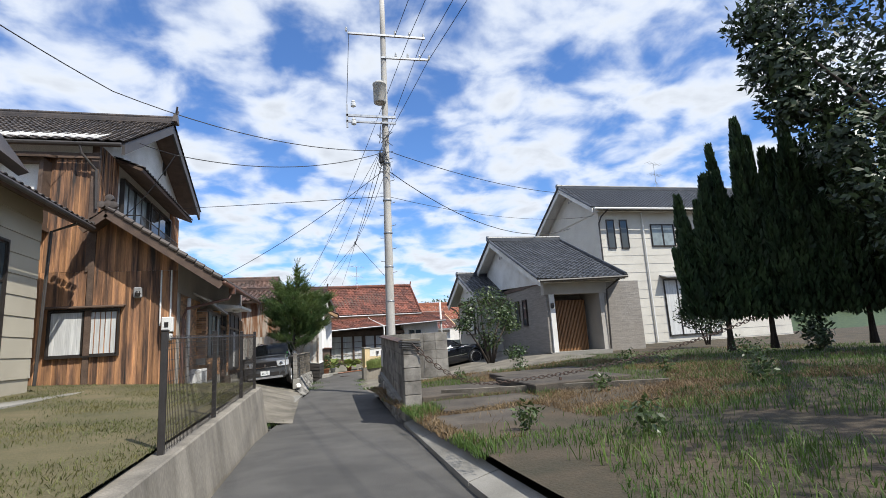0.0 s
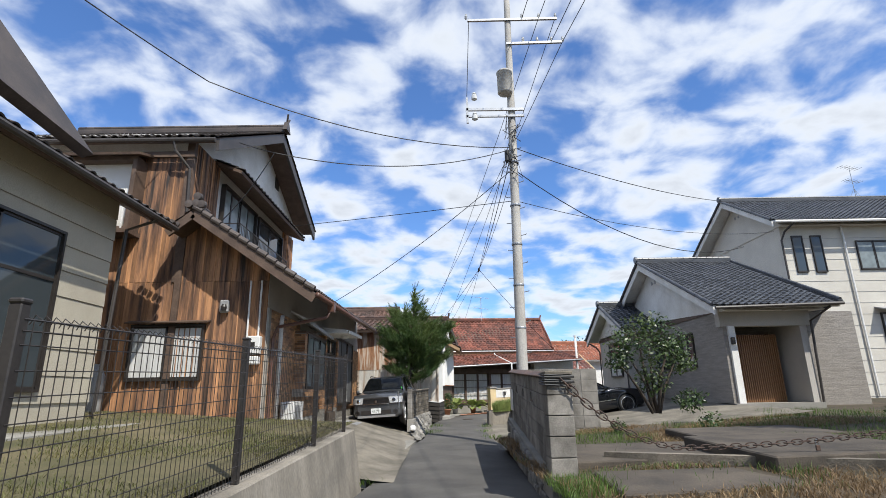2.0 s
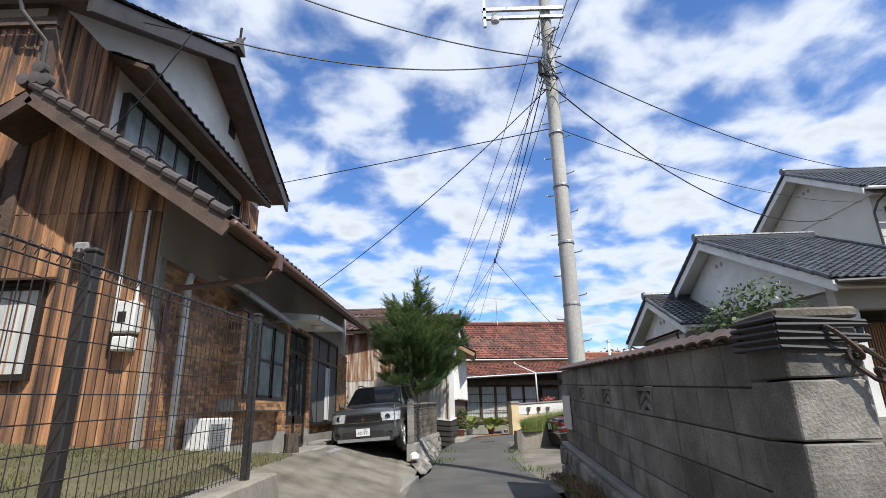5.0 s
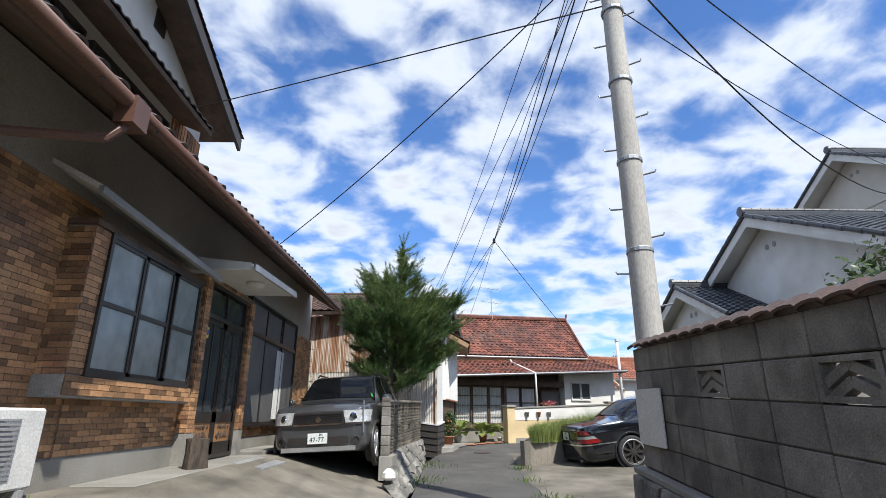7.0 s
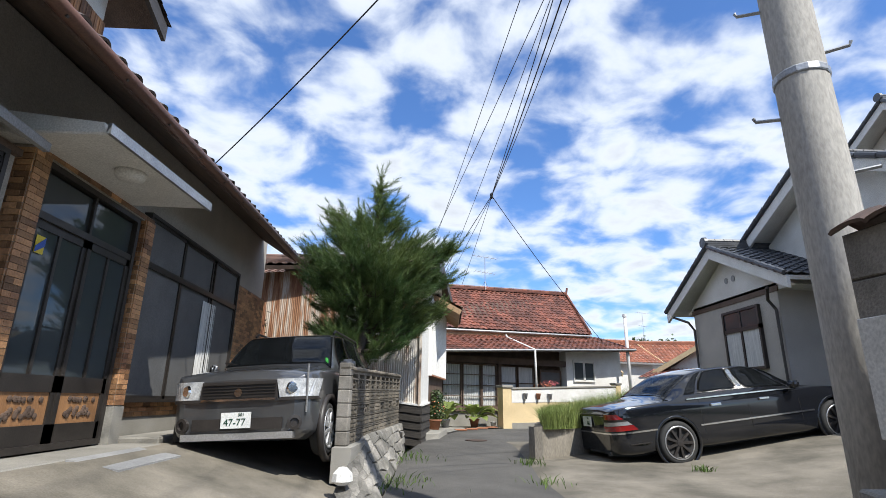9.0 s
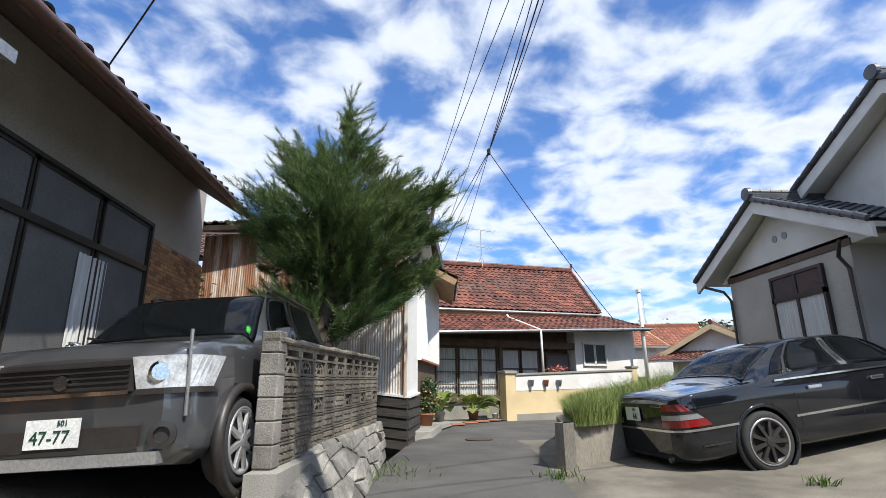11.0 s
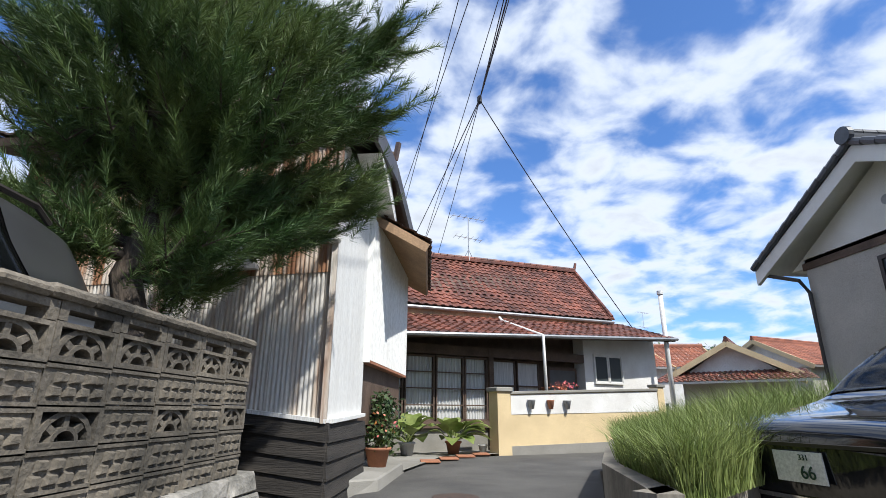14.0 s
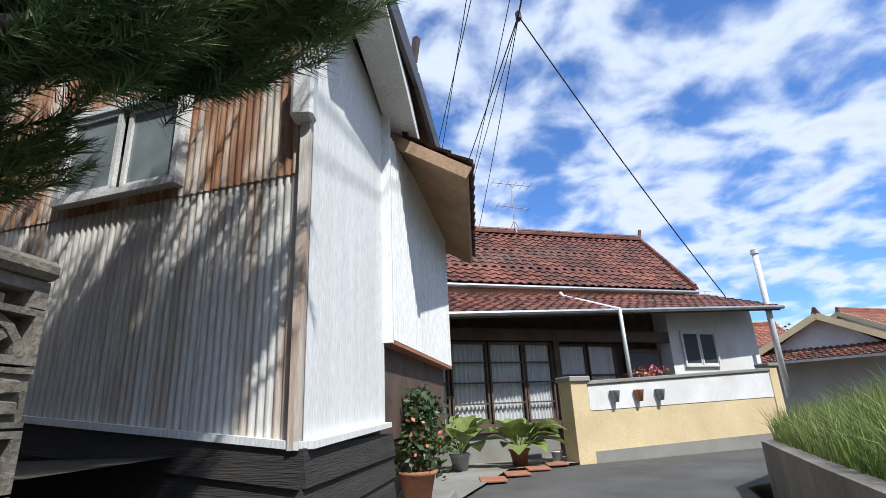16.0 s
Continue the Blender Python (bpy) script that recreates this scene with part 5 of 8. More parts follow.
# ---- cars ----
def pchip(xs, ys, x):
    """A smooth curve through points that never overshoots them."""
    n = len(xs)
    x = min(max(x, xs[0]), xs[-1])
    k = 0
    while k < n - 2 and x > xs[k + 1]:
        k += 1

    def slope(i):
        if i <= 0 or i >= n - 1:
            a = 0 if i <= 0 else n - 2
            return (ys[a + 1] - ys[a]) / (xs[a + 1] - xs[a])
        d0, d1 = (ys[i] - ys[i - 1]) / (xs[i] - xs[i - 1]), (ys[i + 1] - ys[i]) / (xs[i + 1] - xs[i])
        return 0.0 if d0 * d1 <= 0 else 2 * d0 * d1 / (d0 + d1)
    h = xs[k + 1] - xs[k]
    t = (x - xs[k]) / h
    m0, m1 = slope(k) * h, slope(k + 1) * h
    return (2 * t ** 3 - 3 * t ** 2 + 1) * ys[k] + (t ** 3 - 2 * t ** 2 + t) * m0 + (-2 * t ** 3 + 3 * t ** 2) * ys[k + 1] + (t ** 3 - t ** 2) * m1


class CarSkin:
    """A smooth body over cross-sections (x, [(half width, z) from sill to roof]); u runs 0 at the sill to 8 at the middle of the roof."""

    def __init__(self, stations, m, wells, radius, zc):
        st = sorted(stations)
        self.xs = [q[0] for q in st]
        self.prof = [list(q[1]) + [(0.0, q[1][-1][1] + 0.006)] for q in st]
        self.m, self.wells, self.radius, self.zc = m, wells, radius, zc

    def section(self, x):
        us = list(range(9))
        return us, [pchip(self.xs, [p[k][0] for p in self.prof], x) for k in us], [pchip(self.xs, [p[k][1] for p in self.prof], x) for k in us]

    def at(self, x, u, carve=False, sec=None):
        us, ws, zs = sec or self.section(x)
        w, z = pchip(us, ws, u), pchip(us, zs, u)
        if carve and u < 4:
            for xw in self.wells:
                if (x - xw) ** 2 + (z - self.zc) ** 2 < self.radius ** 2:
                    w = min(w, 0.56)
        return w, z

    def body(self, parent, material, step=0.024):
        bm = B()
        x0, x1 = self.xs[0], self.xs[-1]
        n = int((x1 - x0) / step)
        rings = []
        for i in range(n + 1):
            x = x0 + (x1 - x0) * i / n
            sec = self.section(x)
            half = [self.at(x, k / 10, True, sec) for k in range(40)] + [self.at(x, 4 + k / 4, True, sec) for k in range(17)]
            ring = [bm.verts.new(self.m @ Vector((x, w, z))) for w, z in half] + [bm.verts.new(self.m @ Vector((x, -w, z))) for w, z in reversed(half[:-1])]
            rings.append(ring)
        n = len(rings[0])
        for a, b in zip(rings, rings[1:]):
            for k in range(n):
                bm.faces.new((a[k], a[(k + 1) % n], b[(k + 1) % n], b[k]))
        bm.faces.new(rings[0][::-1])
        bm.faces.new(rings[-1])
        bmesh.ops.recalc_face_normals(bm, faces=bm.faces)
        for f in bm.faces:
            f.smooth = len(f.verts) == 4
        for e in bm.edges:
            if len(e.link_faces) == 2 and e.calc_face_angle(0) > 0.75:
                e.smooth = False
        return part("body", bm, material, parent)

    def patch(self, name, parent, material, corners, side, lift=0.006, n=8, label=""):
        """A plate lying on the skin between four corners (x, u); side 0 spans both flanks, u then runs to the mirrored u."""
        (xa, ua), (xb, ub), (xc, uc), (xd, ud) = corners
        bm = B()
        rows_ = []

        def pt(x, u):
            sg = side or 1
            if side == 0 and u > 8:
                u, sg = 16 - u, -1
            w, z = self.at(x, u)
            return Vector((x, w * sg, z))
        for i in range(n + 1):
            f = i / n
            row_ = []
            for j in range(n + 1):
                g = j / n
                x = (xa * (1 - f) + xb * f) * (1 - g) + (xd * (1 - f) + xc * f) * g
                u = (ua * (1 - f) + ub * f) * (1 - g) + (ud * (1 - f) + uc * f) * g
                p, px, pu = pt(x, u), pt(x + 0.01, u), pt(x, u + 0.02)
                nn = (px - p).cross(pu - p)
                nn = nn.normalized() if nn.length > 1e-9 else Vector((0, 0, 1))
                if nn.dot(Vector((0, p.y, p.z - 0.7))) < 0:
                    nn = -nn
                row_.append(bm.verts.new(self.m @ (p + nn * lift)))
            rows_.append(row_)
        for a, b in zip(rows_, rows_[1:]):
            for j in range(n):
                bm.faces.new((a[j], a[j + 1], b[j + 1], b[j]))
        bmesh.ops.solidify(bm, geom=bm.faces[:], thickness=0.004)
        bmesh.ops.recalc_face_normals(bm, faces=bm.faces)
        return part(name, bm, material, parent, label, True)


def wrap(name, parent, material, m, outline, lo_, hi_, z0, z1, side, lift=0.014, label=""):
    """A band round a corner of the body: outline is the plan (x, half width); lo_ and hi_ are its (start, end) at the lower and upper edge."""
    L = [0.0]
    for p, q in zip(outline, outline[1:]):
        L.append(L[-1] + math.hypot(q[0] - p[0], q[1] - p[1]))
    bm = B()
    n = 14

    def at(s_, z, out):
        x, w = pchip(L, [p[0] for p in outline], s_), pchip(L, [p[1] for p in outline], s_)
        x2, w2 = pchip(L, [p[0] for p in outline], s_ + 0.01), pchip(L, [p[1] for p in outline], s_ + 0.01)
        d = Vector((w2 - w, -(x2 - x), 0))
        d = d.normalized() if d.length > 1e-6 else Vector((0, 1, 0))
        if d.dot(Vector((outline[0][0] - outline[-1][0], 0.3, 0))) < 0:
            d = -d
        return m @ Vector((x + d.x * out, side * (w + d.y * out), z))
    grid_ = []
    for out in (-0.01, lift):
        grid_.append([[bm.verts.new(at(a + (b - a) * i / n, z, out)) for i in range(n + 1)] for (a, b), z in ((lo_, z0), (hi_, z1))])
    (b0, b1), (t0, t1) = grid_
    for i in range(n):
        for q in ((t0[i], t0[i + 1], t1[i + 1], t1[i]), (b0[i], b1[i], b1[i + 1], b0[i + 1]), (b0[i], b0[i + 1], t0[i + 1], t0[i]), (b1[i], t1[i], t1[i + 1], b1[i + 1])):
            bm.faces.new(q)
    bm.faces.new((b0[0], t0[0], t1[0], b1[0]))
    bm.faces.new((b0[n], b1[n], t1[n], t0[n]))
    bmesh.ops.recalc_face_normals(bm, faces=bm.faces)
    return part(name, bm, material, parent, label)


def wheel(parent, c, r, w, ax, rim_m, spokes=5):
    """A wheel: tyre with a spoked rim; ax points outwards."""
    ax = Vector(ax).normalized()
    wh = part("wheel", lathe(B(), Vector(c) - ax * w / 2, [(r * 0.62, 0), (r * 0.93, 0.0), (r, w * 0.2), (r, w * 0.8), (r * 0.94, w), (r * 0.74, w * 1.02), (r * 0.70, w * 0.86), (r * 0.62, w * 0.8)], 28, ax), RUBBER, parent, "black tyre", True)
    bm = B()
    lathe(bm, Vector(c) + ax * w * 0.2, [(r * 0.70, 0), (r * 0.74, w * 0.32), (r * 0.68, w * 0.34), (r * 0.64, w * 0.05), (0.0, 0.0)], 28, ax)
    part("rim_barrel", bm, GREYPLASTIC if rim_m is SILVER else BLACKMETAL, wh, "", True)
    s = ax.orthogonal().normalized()
    u = ax.cross(s)
    for k in range(spokes):
        a = 2 * math.pi * k / spokes + 0.3
        d = s * math.cos(a) + u * math.sin(a)
        t = ax.cross(d)
        bm = B()
        c0 = Vector(c) + ax * w * 0.42
        hexa(bm, [c0 - t * r * 0.07, c0 + t * r * 0.07, c0 + d * r * 0.69 + t * r * 0.07, c0 + d * r * 0.69 - t * r * 0.07,
                  c0 - t * r * 0.055 + ax * 0.03, c0 + t * r * 0.055 + ax * 0.03, c0 + d * r * 0.69 + t * r * 0.055 + ax * 0.02, c0 + d * r * 0.69 - t * r * 0.055 + ax * 0.02])
        part("spoke", bm, rim_m, wh)
    part("rim_lip", lathe(B(), Vector(c) + ax * w * 0.45, [(r * 0.69, 0), (r * 0.77, 0.0), (r * 0.77, 0.02), (r * 0.69, 0.012)], 32, ax, True), SILVER, wh, "", True)
    part("hub_cap", lathe(B(), Vector(c) + ax * w * 0.45, [(r * 0.16, 0), (r * 0.15, 0.03), (0, 0.035)], 14, ax), rim_m, wh)
    return wh


def quad_plate(m, pts, t=0.006):
    """A thin plate on the car from points in car space."""
    bm = B()
    P = [Vector(p) for p in pts]
    n = (P[1] - P[0]).cross(P[-1] - P[0]).normalized() * t
    lo_ = [bm.verts.new(m @ (p - n)) for p in P]
    hi_ = [bm.verts.new(m @ (p + n)) for p in P]
    bm.faces.new(hi_)
    bm.faces.new(lo_[::-1])
    for k in range(len(P)):
        bm.faces.new((lo_[k], lo_[(k + 1) % len(P)], hi_[(k + 1) % len(P)], hi_[k]))
    return bm


def plate_text(parent, m, text, size, at):
    cu = bpy.data.curves.new("plate_text", "FONT")
    cu.body, cu.size, cu.extrude, cu.align_x, cu.align_y = text, size, 0.002, "CENTER", "CENTER"
    tmp = bpy.data.objects.new("plate_text", cu)
    me = bpy.data.meshes.new_from_object(tmp)
    bpy.data.objects.remove(tmp)
    bpy.data.curves.remove(cu)
    me.materials.append(INK)
    ob = new("plate_text", me)
    ob.parent = parent
    ob.matrix_parent_inverse = world_of(parent).inverted()
    ob.matrix_basis = m @ at
    return ob


# grey compact car: x ahead, y to its left
S1 = 1.07
IG = Matrix.Translation((-2.25, 21.55, apron_z(-2.2, 22.5) + 0.03)) @ Matrix.Rotation(radians(-90 - 6), 4, "Z") @ Matrix.Rotation(radians(3.0), 4, "X") @ Matrix.Scale(S1, 4)
ig = thing("compact_car", "grey metallic compact hatchback parked on the driveway", "car", tuple(IG.translation))


def prof_(hw, zb, zs, zt, hwt):
    return [(hw * 0.82, zb), (hw * 0.97, zb + 0.10), (hw, zb + 0.30), (hw, zs - 0.12), (hw * 0.97, zs), (hwt * 1.0, zs + (zt - zs) * 0.55 if zt > zs + 0.1 else zs + 0.01), (hwt * 0.86, zt - 0.01), (hwt * 0.4, zt)]


ig_skin = CarSkin([
    (0.02, prof_(0.62, 0.28, 0.84, 0.87, 0.5)), (-0.03, prof_(0.72, 0.24, 0.90, 0.93, 0.60)), (-0.10, prof_(0.78, 0.22, 0.93, 0.965, 0.66)), (-0.30, prof_(0.82, 0.20, 0.965, 1.0, 0.70)), (-0.75, prof_(0.83, 0.20, 0.99, 1.05, 0.74)),
    (-0.95, prof_(0.83, 0.20, 1.0, 1.09, 0.74)), (-1.30, prof_(0.83, 0.20, 1.0, 1.36, 0.70)), (-1.58, prof_(0.83, 0.20, 1.01, 1.535, 0.67)), (-1.8, prof_(0.83, 0.20, 1.01, 1.575, 0.665)), (-2.3, prof_(0.83, 0.20, 1.02, 1.595, 0.665)),
    (-2.9, prof_(0.83, 0.20, 1.03, 1.58, 0.66)), (-3.3, prof_(0.82, 0.22, 1.03, 1.53, 0.64)), (-3.55, prof_(0.81, 0.24, 1.03, 1.30, 0.64)), (-3.66, prof_(0.79, 0.28, 1.0, 1.10, 0.64)), (-3.70, prof_(0.72, 0.32, 0.9, 0.95, 0.6))], IG, (-0.62, -3.05), 0.355, 0.31)
ig_skin.body(ig, CARGREY)
ig_skin.patch("windscreen", ig, CARGLASS, [(-0.98, 5.0), (-0.98, 11.0), (-1.55, 10.2), (-1.55, 5.8)], 0, 0.008, 14)
IGF = [(0.03, 0.0), (0.03, 0.40), (0.02, 0.62), (-0.03, 0.72), (-0.10, 0.78), (-0.30, 0.82), (-0.60, 0.83)]
for s in (1, -1):
    ig_skin.patch("side_window", ig, CARGLASS, [(-1.22, 4.25), (-2.06, 4.25), (-2.06, 5.75), (-1.58, 5.75)], s)
    ig_skin.patch("side_window", ig, CARGLASS, [(-2.14, 4.25), (-2.98, 4.35), (-2.84, 5.75), (-2.14, 5.75)], s)
    for x in (-1.12, -2.10, -2.92):
        ig_skin.patch("door_seam", ig, BLACKMETAL, [(x, 1.4), (x - 0.012, 1.4), (x - 0.012, 4.2), (x, 4.2)], s, 0.001, 6)
    hl = wrap("headlight", ig, LAMPGLASS, IG, IGF, (0.46, 0.92), (0.42, 1.04), 0.67, 0.865, s, 0.02, "clear headlight")
    wrap("headlight_rim", hl, BLACKMETAL, IG, IGF, (0.43, 0.98), (0.46, 0.92), 0.635, 0.67, s, 0.022)
    part("lamp_reflector", lathe(B(), IG @ Vector((0.035, s * 0.60, 0.765)), [(0.075, 0), (0.055, 0.02), (0.0, 0.02)], 16, (IG.to_3x3() @ Vector((1, s * 0.5, 0)))), CHROME, hl)
    part("fog_lamp", lathe(B(), IG @ Vector((0.0, s * 0.62, 0.40)), [(0.085, 0), (0.085, 0.04), (0.05, 0.045), (0.045, 0.02), (0, 0.02)], 16, (IG.to_3x3() @ Vector((1, s * 0.35, 0)))), BLACKMETAL, ig)
    mr = part("mirror", bevel(box(B(), -1.28, s * 0.86 - 0.02, 1.02, -1.12, s * 0.99 + 0.02, 1.15, IG), 0.03, 2), CARGREY, ig, "", True)
    part("mirror_arm", beam(B(), IG @ Vector((-1.2, s * 0.8, 1.02)), IG @ Vector((-1.2, s * 0.9, 1.06)), 0.05), BLACKMETAL, mr)
    for x in (-2.06,):
        part("door_handle", box(B(), x + 0.02, s * 0.835 - 0.02, 0.90, x + 0.18, s * 0.835 + 0.02, 0.93, IG), CARGREY, ig)
    part("sill_trim", box(B(), -2.7, s * 0.80, 0.2, -0.85, s * 0.845, 0.29, IG), BLACKMETAL, ig)
    for x in (-0.62, -3.05):
        part("wheel_arch", lathe(B(), IG @ Vector((x, s * 0.80, 0.31)), [(0.35, 0), (0.415, 0.0), (0.41, 0.07), (0.355, 0.07)], 36, IG.to_3x3() @ Vector((0, s, 0)), True), BLACKMETAL, ig, "", True)
        wheel(ig, IG @ Vector((x, s * 0.76, 0.30)), 0.30 * S1, 0.17, IG.to_3x3() @ Vector((0, s, 0)), SILVER, 8)
gr = part("grille", quad_plate(IG, [(0.03, 0.44, 0.66), (0.03, -0.44, 0.66), (0.02, -0.42, 0.85), (0.02, 0.42, 0.85)], 0.02), BLACKMETAL, ig)
for k in range(5):
    part("grille_bar", box(B(), 0.045, -0.41, 0.68 + k * 0.034, 0.058, 0.41, 0.69 + k * 0.034, IG), BRONZE, gr)
part("grille_trim", box(B(), 0.045, -0.42, 0.645, 0.064, 0.42, 0.668, IG), CHROME, gr, "bright lower grille strip")
part("badge", lathe(B(), IG @ Vector((0.06, 0, 0.73)), [(0.05, 0), (0.05, 0.012), (0.0, 0.012)], 8, IG.to_3x3() @ Vector((1, 0, 0))), CHROME, gr)
part("bumper_trim", box(B(), -0.02, -0.62, 0.24, 0.055, 0.62, 0.31, IG), SILVER, ig, "silver lower bumper strip")
part("lower_intake", quad_plate(IG, [(0.05, 0.50, 0.34), (0.05, -0.50, 0.34), (0.045, -0.50, 0.46), (0.045, 0.50, 0.46)], 0.012), BLACKMETAL, ig)
part("number_plate", quad_plate(IG, [(0.085, -0.165, 0.36), (0.085, 0.165, 0.36), (0.08, 0.165, 0.525), (0.08, -0.165, 0.525)], 0.004), PLATE, ig, "white licence plate")
plate_text(ig, IG, "47-77", 0.105, Matrix.Translation((0.0905, -0.01, 0.42)) @ Euler((radians(90), 0, radians(90))).to_matrix().to_4x4())
plate_text(ig, IG, "501", 0.045, Matrix.Translation((0.089, 0.06, 0.50)) @ Euler((radians(90), 0, radians(90))).to_matrix().to_4x4())
for s in (0.32, -0.32):
    part("wiper", beam(B(), IG @ Vector((-0.96, s, 1.075)), IG @ Vector((-1.08, s - 0.4, 1.16)), 0.02), BLACKMETAL, ig)
for s in (0.58, -0.58):
    part("roof_rail", tube(B(), [IG @ Vector((-1.7, s, 1.57)), IG @ Vector((-1.8, s, 1.62)), IG @ Vector((-3.1, s, 1.60)), IG @ Vector((-3.2, s, 1.54))], 0.018, 6), BLACKMETAL, ig)
ig_skin.patch("sticker", ig, GREEN, [(-1.02, 5.55), (-1.02, 5.85), (-1.10, 5.95), (-1.10, 5.65)], 1, 0.014, 3, "green inspection sticker")
part("parking_pole", tube(B(), [IG @ Vector((-0.02, 0.74, 0.5)), IG @ Vector((0.0, 0.76, 1.02))], 0.012, 6), SILVER, ig)

# black saloon: rear towards the lane
S2 = 1.08
SD = Matrix.Translation((3.2, 25.3, -0.66)) @ Matrix.Rotation(radians(7), 4, "Z") @ Matrix.Rotation(radians(-7.0), 4, "Y") @ Matrix.Scale(S2, 4)
sd = thing("saloon_car", "black polished four-door saloon parked on the concrete pad", "car", tuple(SD.translation))


def sprof(hw, zb, zs, zt, hwt):
    return [(hw * 0.85, zb), (hw * 0.97, zb + 0.08), (hw, zb + 0.28), (hw, zs - 0.16), (hw * 0.955, zs), (hwt, zs + (zt - zs) * 0.6 if zt > zs + 0.1 else zs + 0.01), (hwt * 0.84, zt - 0.02), (hwt * 0.4, zt)]


sd_skin = CarSkin([
    (-0.02, sprof(0.70, 0.30, 0.84, 0.87, 0.6)), (0.02, sprof(0.82, 0.25, 0.92, 0.95, 0.70)), (0.08, sprof(0.88, 0.23, 0.95, 0.985, 0.76)), (0.25, sprof(0.92, 0.21, 0.97, 1.005, 0.80)), (0.80, sprof(0.93, 0.20, 0.985, 1.03, 0.80)),
    (1.0, sprof(0.93, 0.20, 0.99, 1.07, 0.77)), (1.30, sprof(0.93, 0.20, 0.99, 1.24, 0.71)), (1.70, sprof(0.93, 0.19, 0.98, 1.395, 0.68)), (2.1, sprof(0.93, 0.19, 0.97, 1.445, 0.67)), (2.7, sprof(0.93, 0.19, 0.96, 1.435, 0.67)),
    (3.1, sprof(0.93, 0.19, 0.95, 1.34, 0.69)), (3.65, sprof(0.93, 0.19, 0.94, 1.04, 0.76)), (3.9, sprof(0.93, 0.19, 0.93, 0.975, 0.78)), (4.4, sprof(0.92, 0.20, 0.88, 0.92, 0.76)), (4.85, sprof(0.86, 0.22, 0.76, 0.80, 0.7)), (5.02, sprof(0.70, 0.30, 0.66, 0.68, 0.6))], SD, (1.05, 4.14), 0.385, 0.35)
sd_skin.body(sd, CARBLACK)
sd_skin.patch("rear_window", sd, CARGLASS, [(1.04, 5.1), (1.04, 10.9), (1.66, 10.3), (1.66, 5.7)], 0, 0.008, 14)
sd_skin.patch("windscreen", sd, CARGLASS, [(3.60, 5.1), (3.60, 10.9), (3.08, 10.3), (3.08, 5.7)], 0, 0.008, 14)
SDR = [(-0.02, 0.0), (-0.02, 0.45), (-0.015, 0.70), (0.02, 0.82), (0.08, 0.88), (0.25, 0.92), (0.80, 0.93), (1.2, 0.93)]
for s in (1, -1):
    sd_skin.patch("side_window", sd, CARGLASS, [(1.62, 4.3), (2.42, 4.3), (2.40, 5.75), (1.98, 5.75)], s)
    sd_skin.patch("side_window", sd, CARGLASS, [(2.52, 4.3), (3.38, 4.3), (2.98, 5.75), (2.50, 5.75)], s)
    sd_skin.patch("quarter_window", sd, CARGLASS, [(1.36, 4.35), (1.57, 4.3), (1.92, 5.7), (1.80, 5.65)], s)
    for x in (1.56, 2.46, 3.45):
        sd_skin.patch("door_seam", sd, RUBBER, [(x, 0.8), (x + 0.01, 0.8), (x + 0.01, 4.1), (x, 4.1)], s, 0.001, 6)
    part("window_trim", beam(B(), SD @ Vector((1.35, s * 0.905, 0.985)), SD @ Vector((3.5, s * 0.905, 0.955)), 0.02, 0.022), CHROME, sd)
    sd_skin.patch("door_pillar", sd, CHROME, [(2.42, 4.3), (2.52, 4.3), (2.50, 5.75), (2.40, 5.75)], s, 0.008, 6, "chromed centre pillar")
    part("side_trim", box(B(), 1.5, s * 0.925, 0.55, 3.7, s * 0.945, 0.575, SD), CHROME, sd)
    for x in (1.75, 2.68):
        part("door_handle", bevel(box(B(), x, s * 0.93 - 0.03, 0.83, x + 0.2, s * 0.93 + 0.03, 0.875, SD), 0.012), CHROME, sd)
    tl = wrap("tail_light", sd, REDLENS, SD, SDR, (0.60, 1.22), (0.61, 1.14), 0.625, 0.705, s, 0.018, "red and clear tail light")
    wrap("clear_lens", tl, SILVER, SD, SDR, (0.61, 1.13), (0.62, 1.06), 0.708, 0.765, s, 0.016, "clear reversing lens")
    wrap("indicator_lens", tl, BRONZE, SD, SDR, (0.62, 1.05), (0.62, 1.01), 0.768, 0.80, s, 0.016)
    wrap("brake_lens", tl, REDLENS, SD, SDR, (0.62, 1.0), (0.64, 0.90), 0.803, 0.885, s, 0.014)
    wrap("bumper_trim", sd, CHROME, SD, SDR, (0.0, 1.55), (0.0, 1.55), 0.575, 0.60, s, 0.016)
    wrap("bumper_vent", sd, BRONZE, SD, SDR, (1.05, 1.40), (1.05, 1.40), 0.40, 0.415, s, 0.012)
    part("mirror", bevel(box(B(), 3.28, s * 0.93, 0.96, 3.42, s * 1.10, 1.08, SD), 0.03, 2), CARBLACK, sd, "", True)
    part("exhaust", tube(B(), [SD @ Vector((-0.03, s * 0.6, 0.26)), SD @ Vector((0.3, s * 0.6, 0.27))], 0.035, 10), CHROME, sd)
    for x in (1.05, 4.14):
        part("wheel_arch", lathe(B(), SD @ Vector((x, s * 0.895, 0.35)), [(0.395, 0), (0.45, 0.0), (0.444, 0.046), (0.40, 0.046)], 36, SD.to_3x3() @ Vector((0, s, 0)), True), CARBLACK, sd, "", True)
        wheel(sd, SD @ Vector((x, s * 0.85, 0.34)), 0.34 * S2, 0.2, SD.to_3x3() @ Vector((0, s, 0)), BLACKMETAL, 9)
part("number_plate", quad_plate(SD, [(-0.045, 0.165, 0.68), (-0.045, -0.165, 0.68), (-0.035, -0.165, 0.845), (-0.035, 0.165, 0.845)], 0.004), PLATE, sd, "white licence plate")
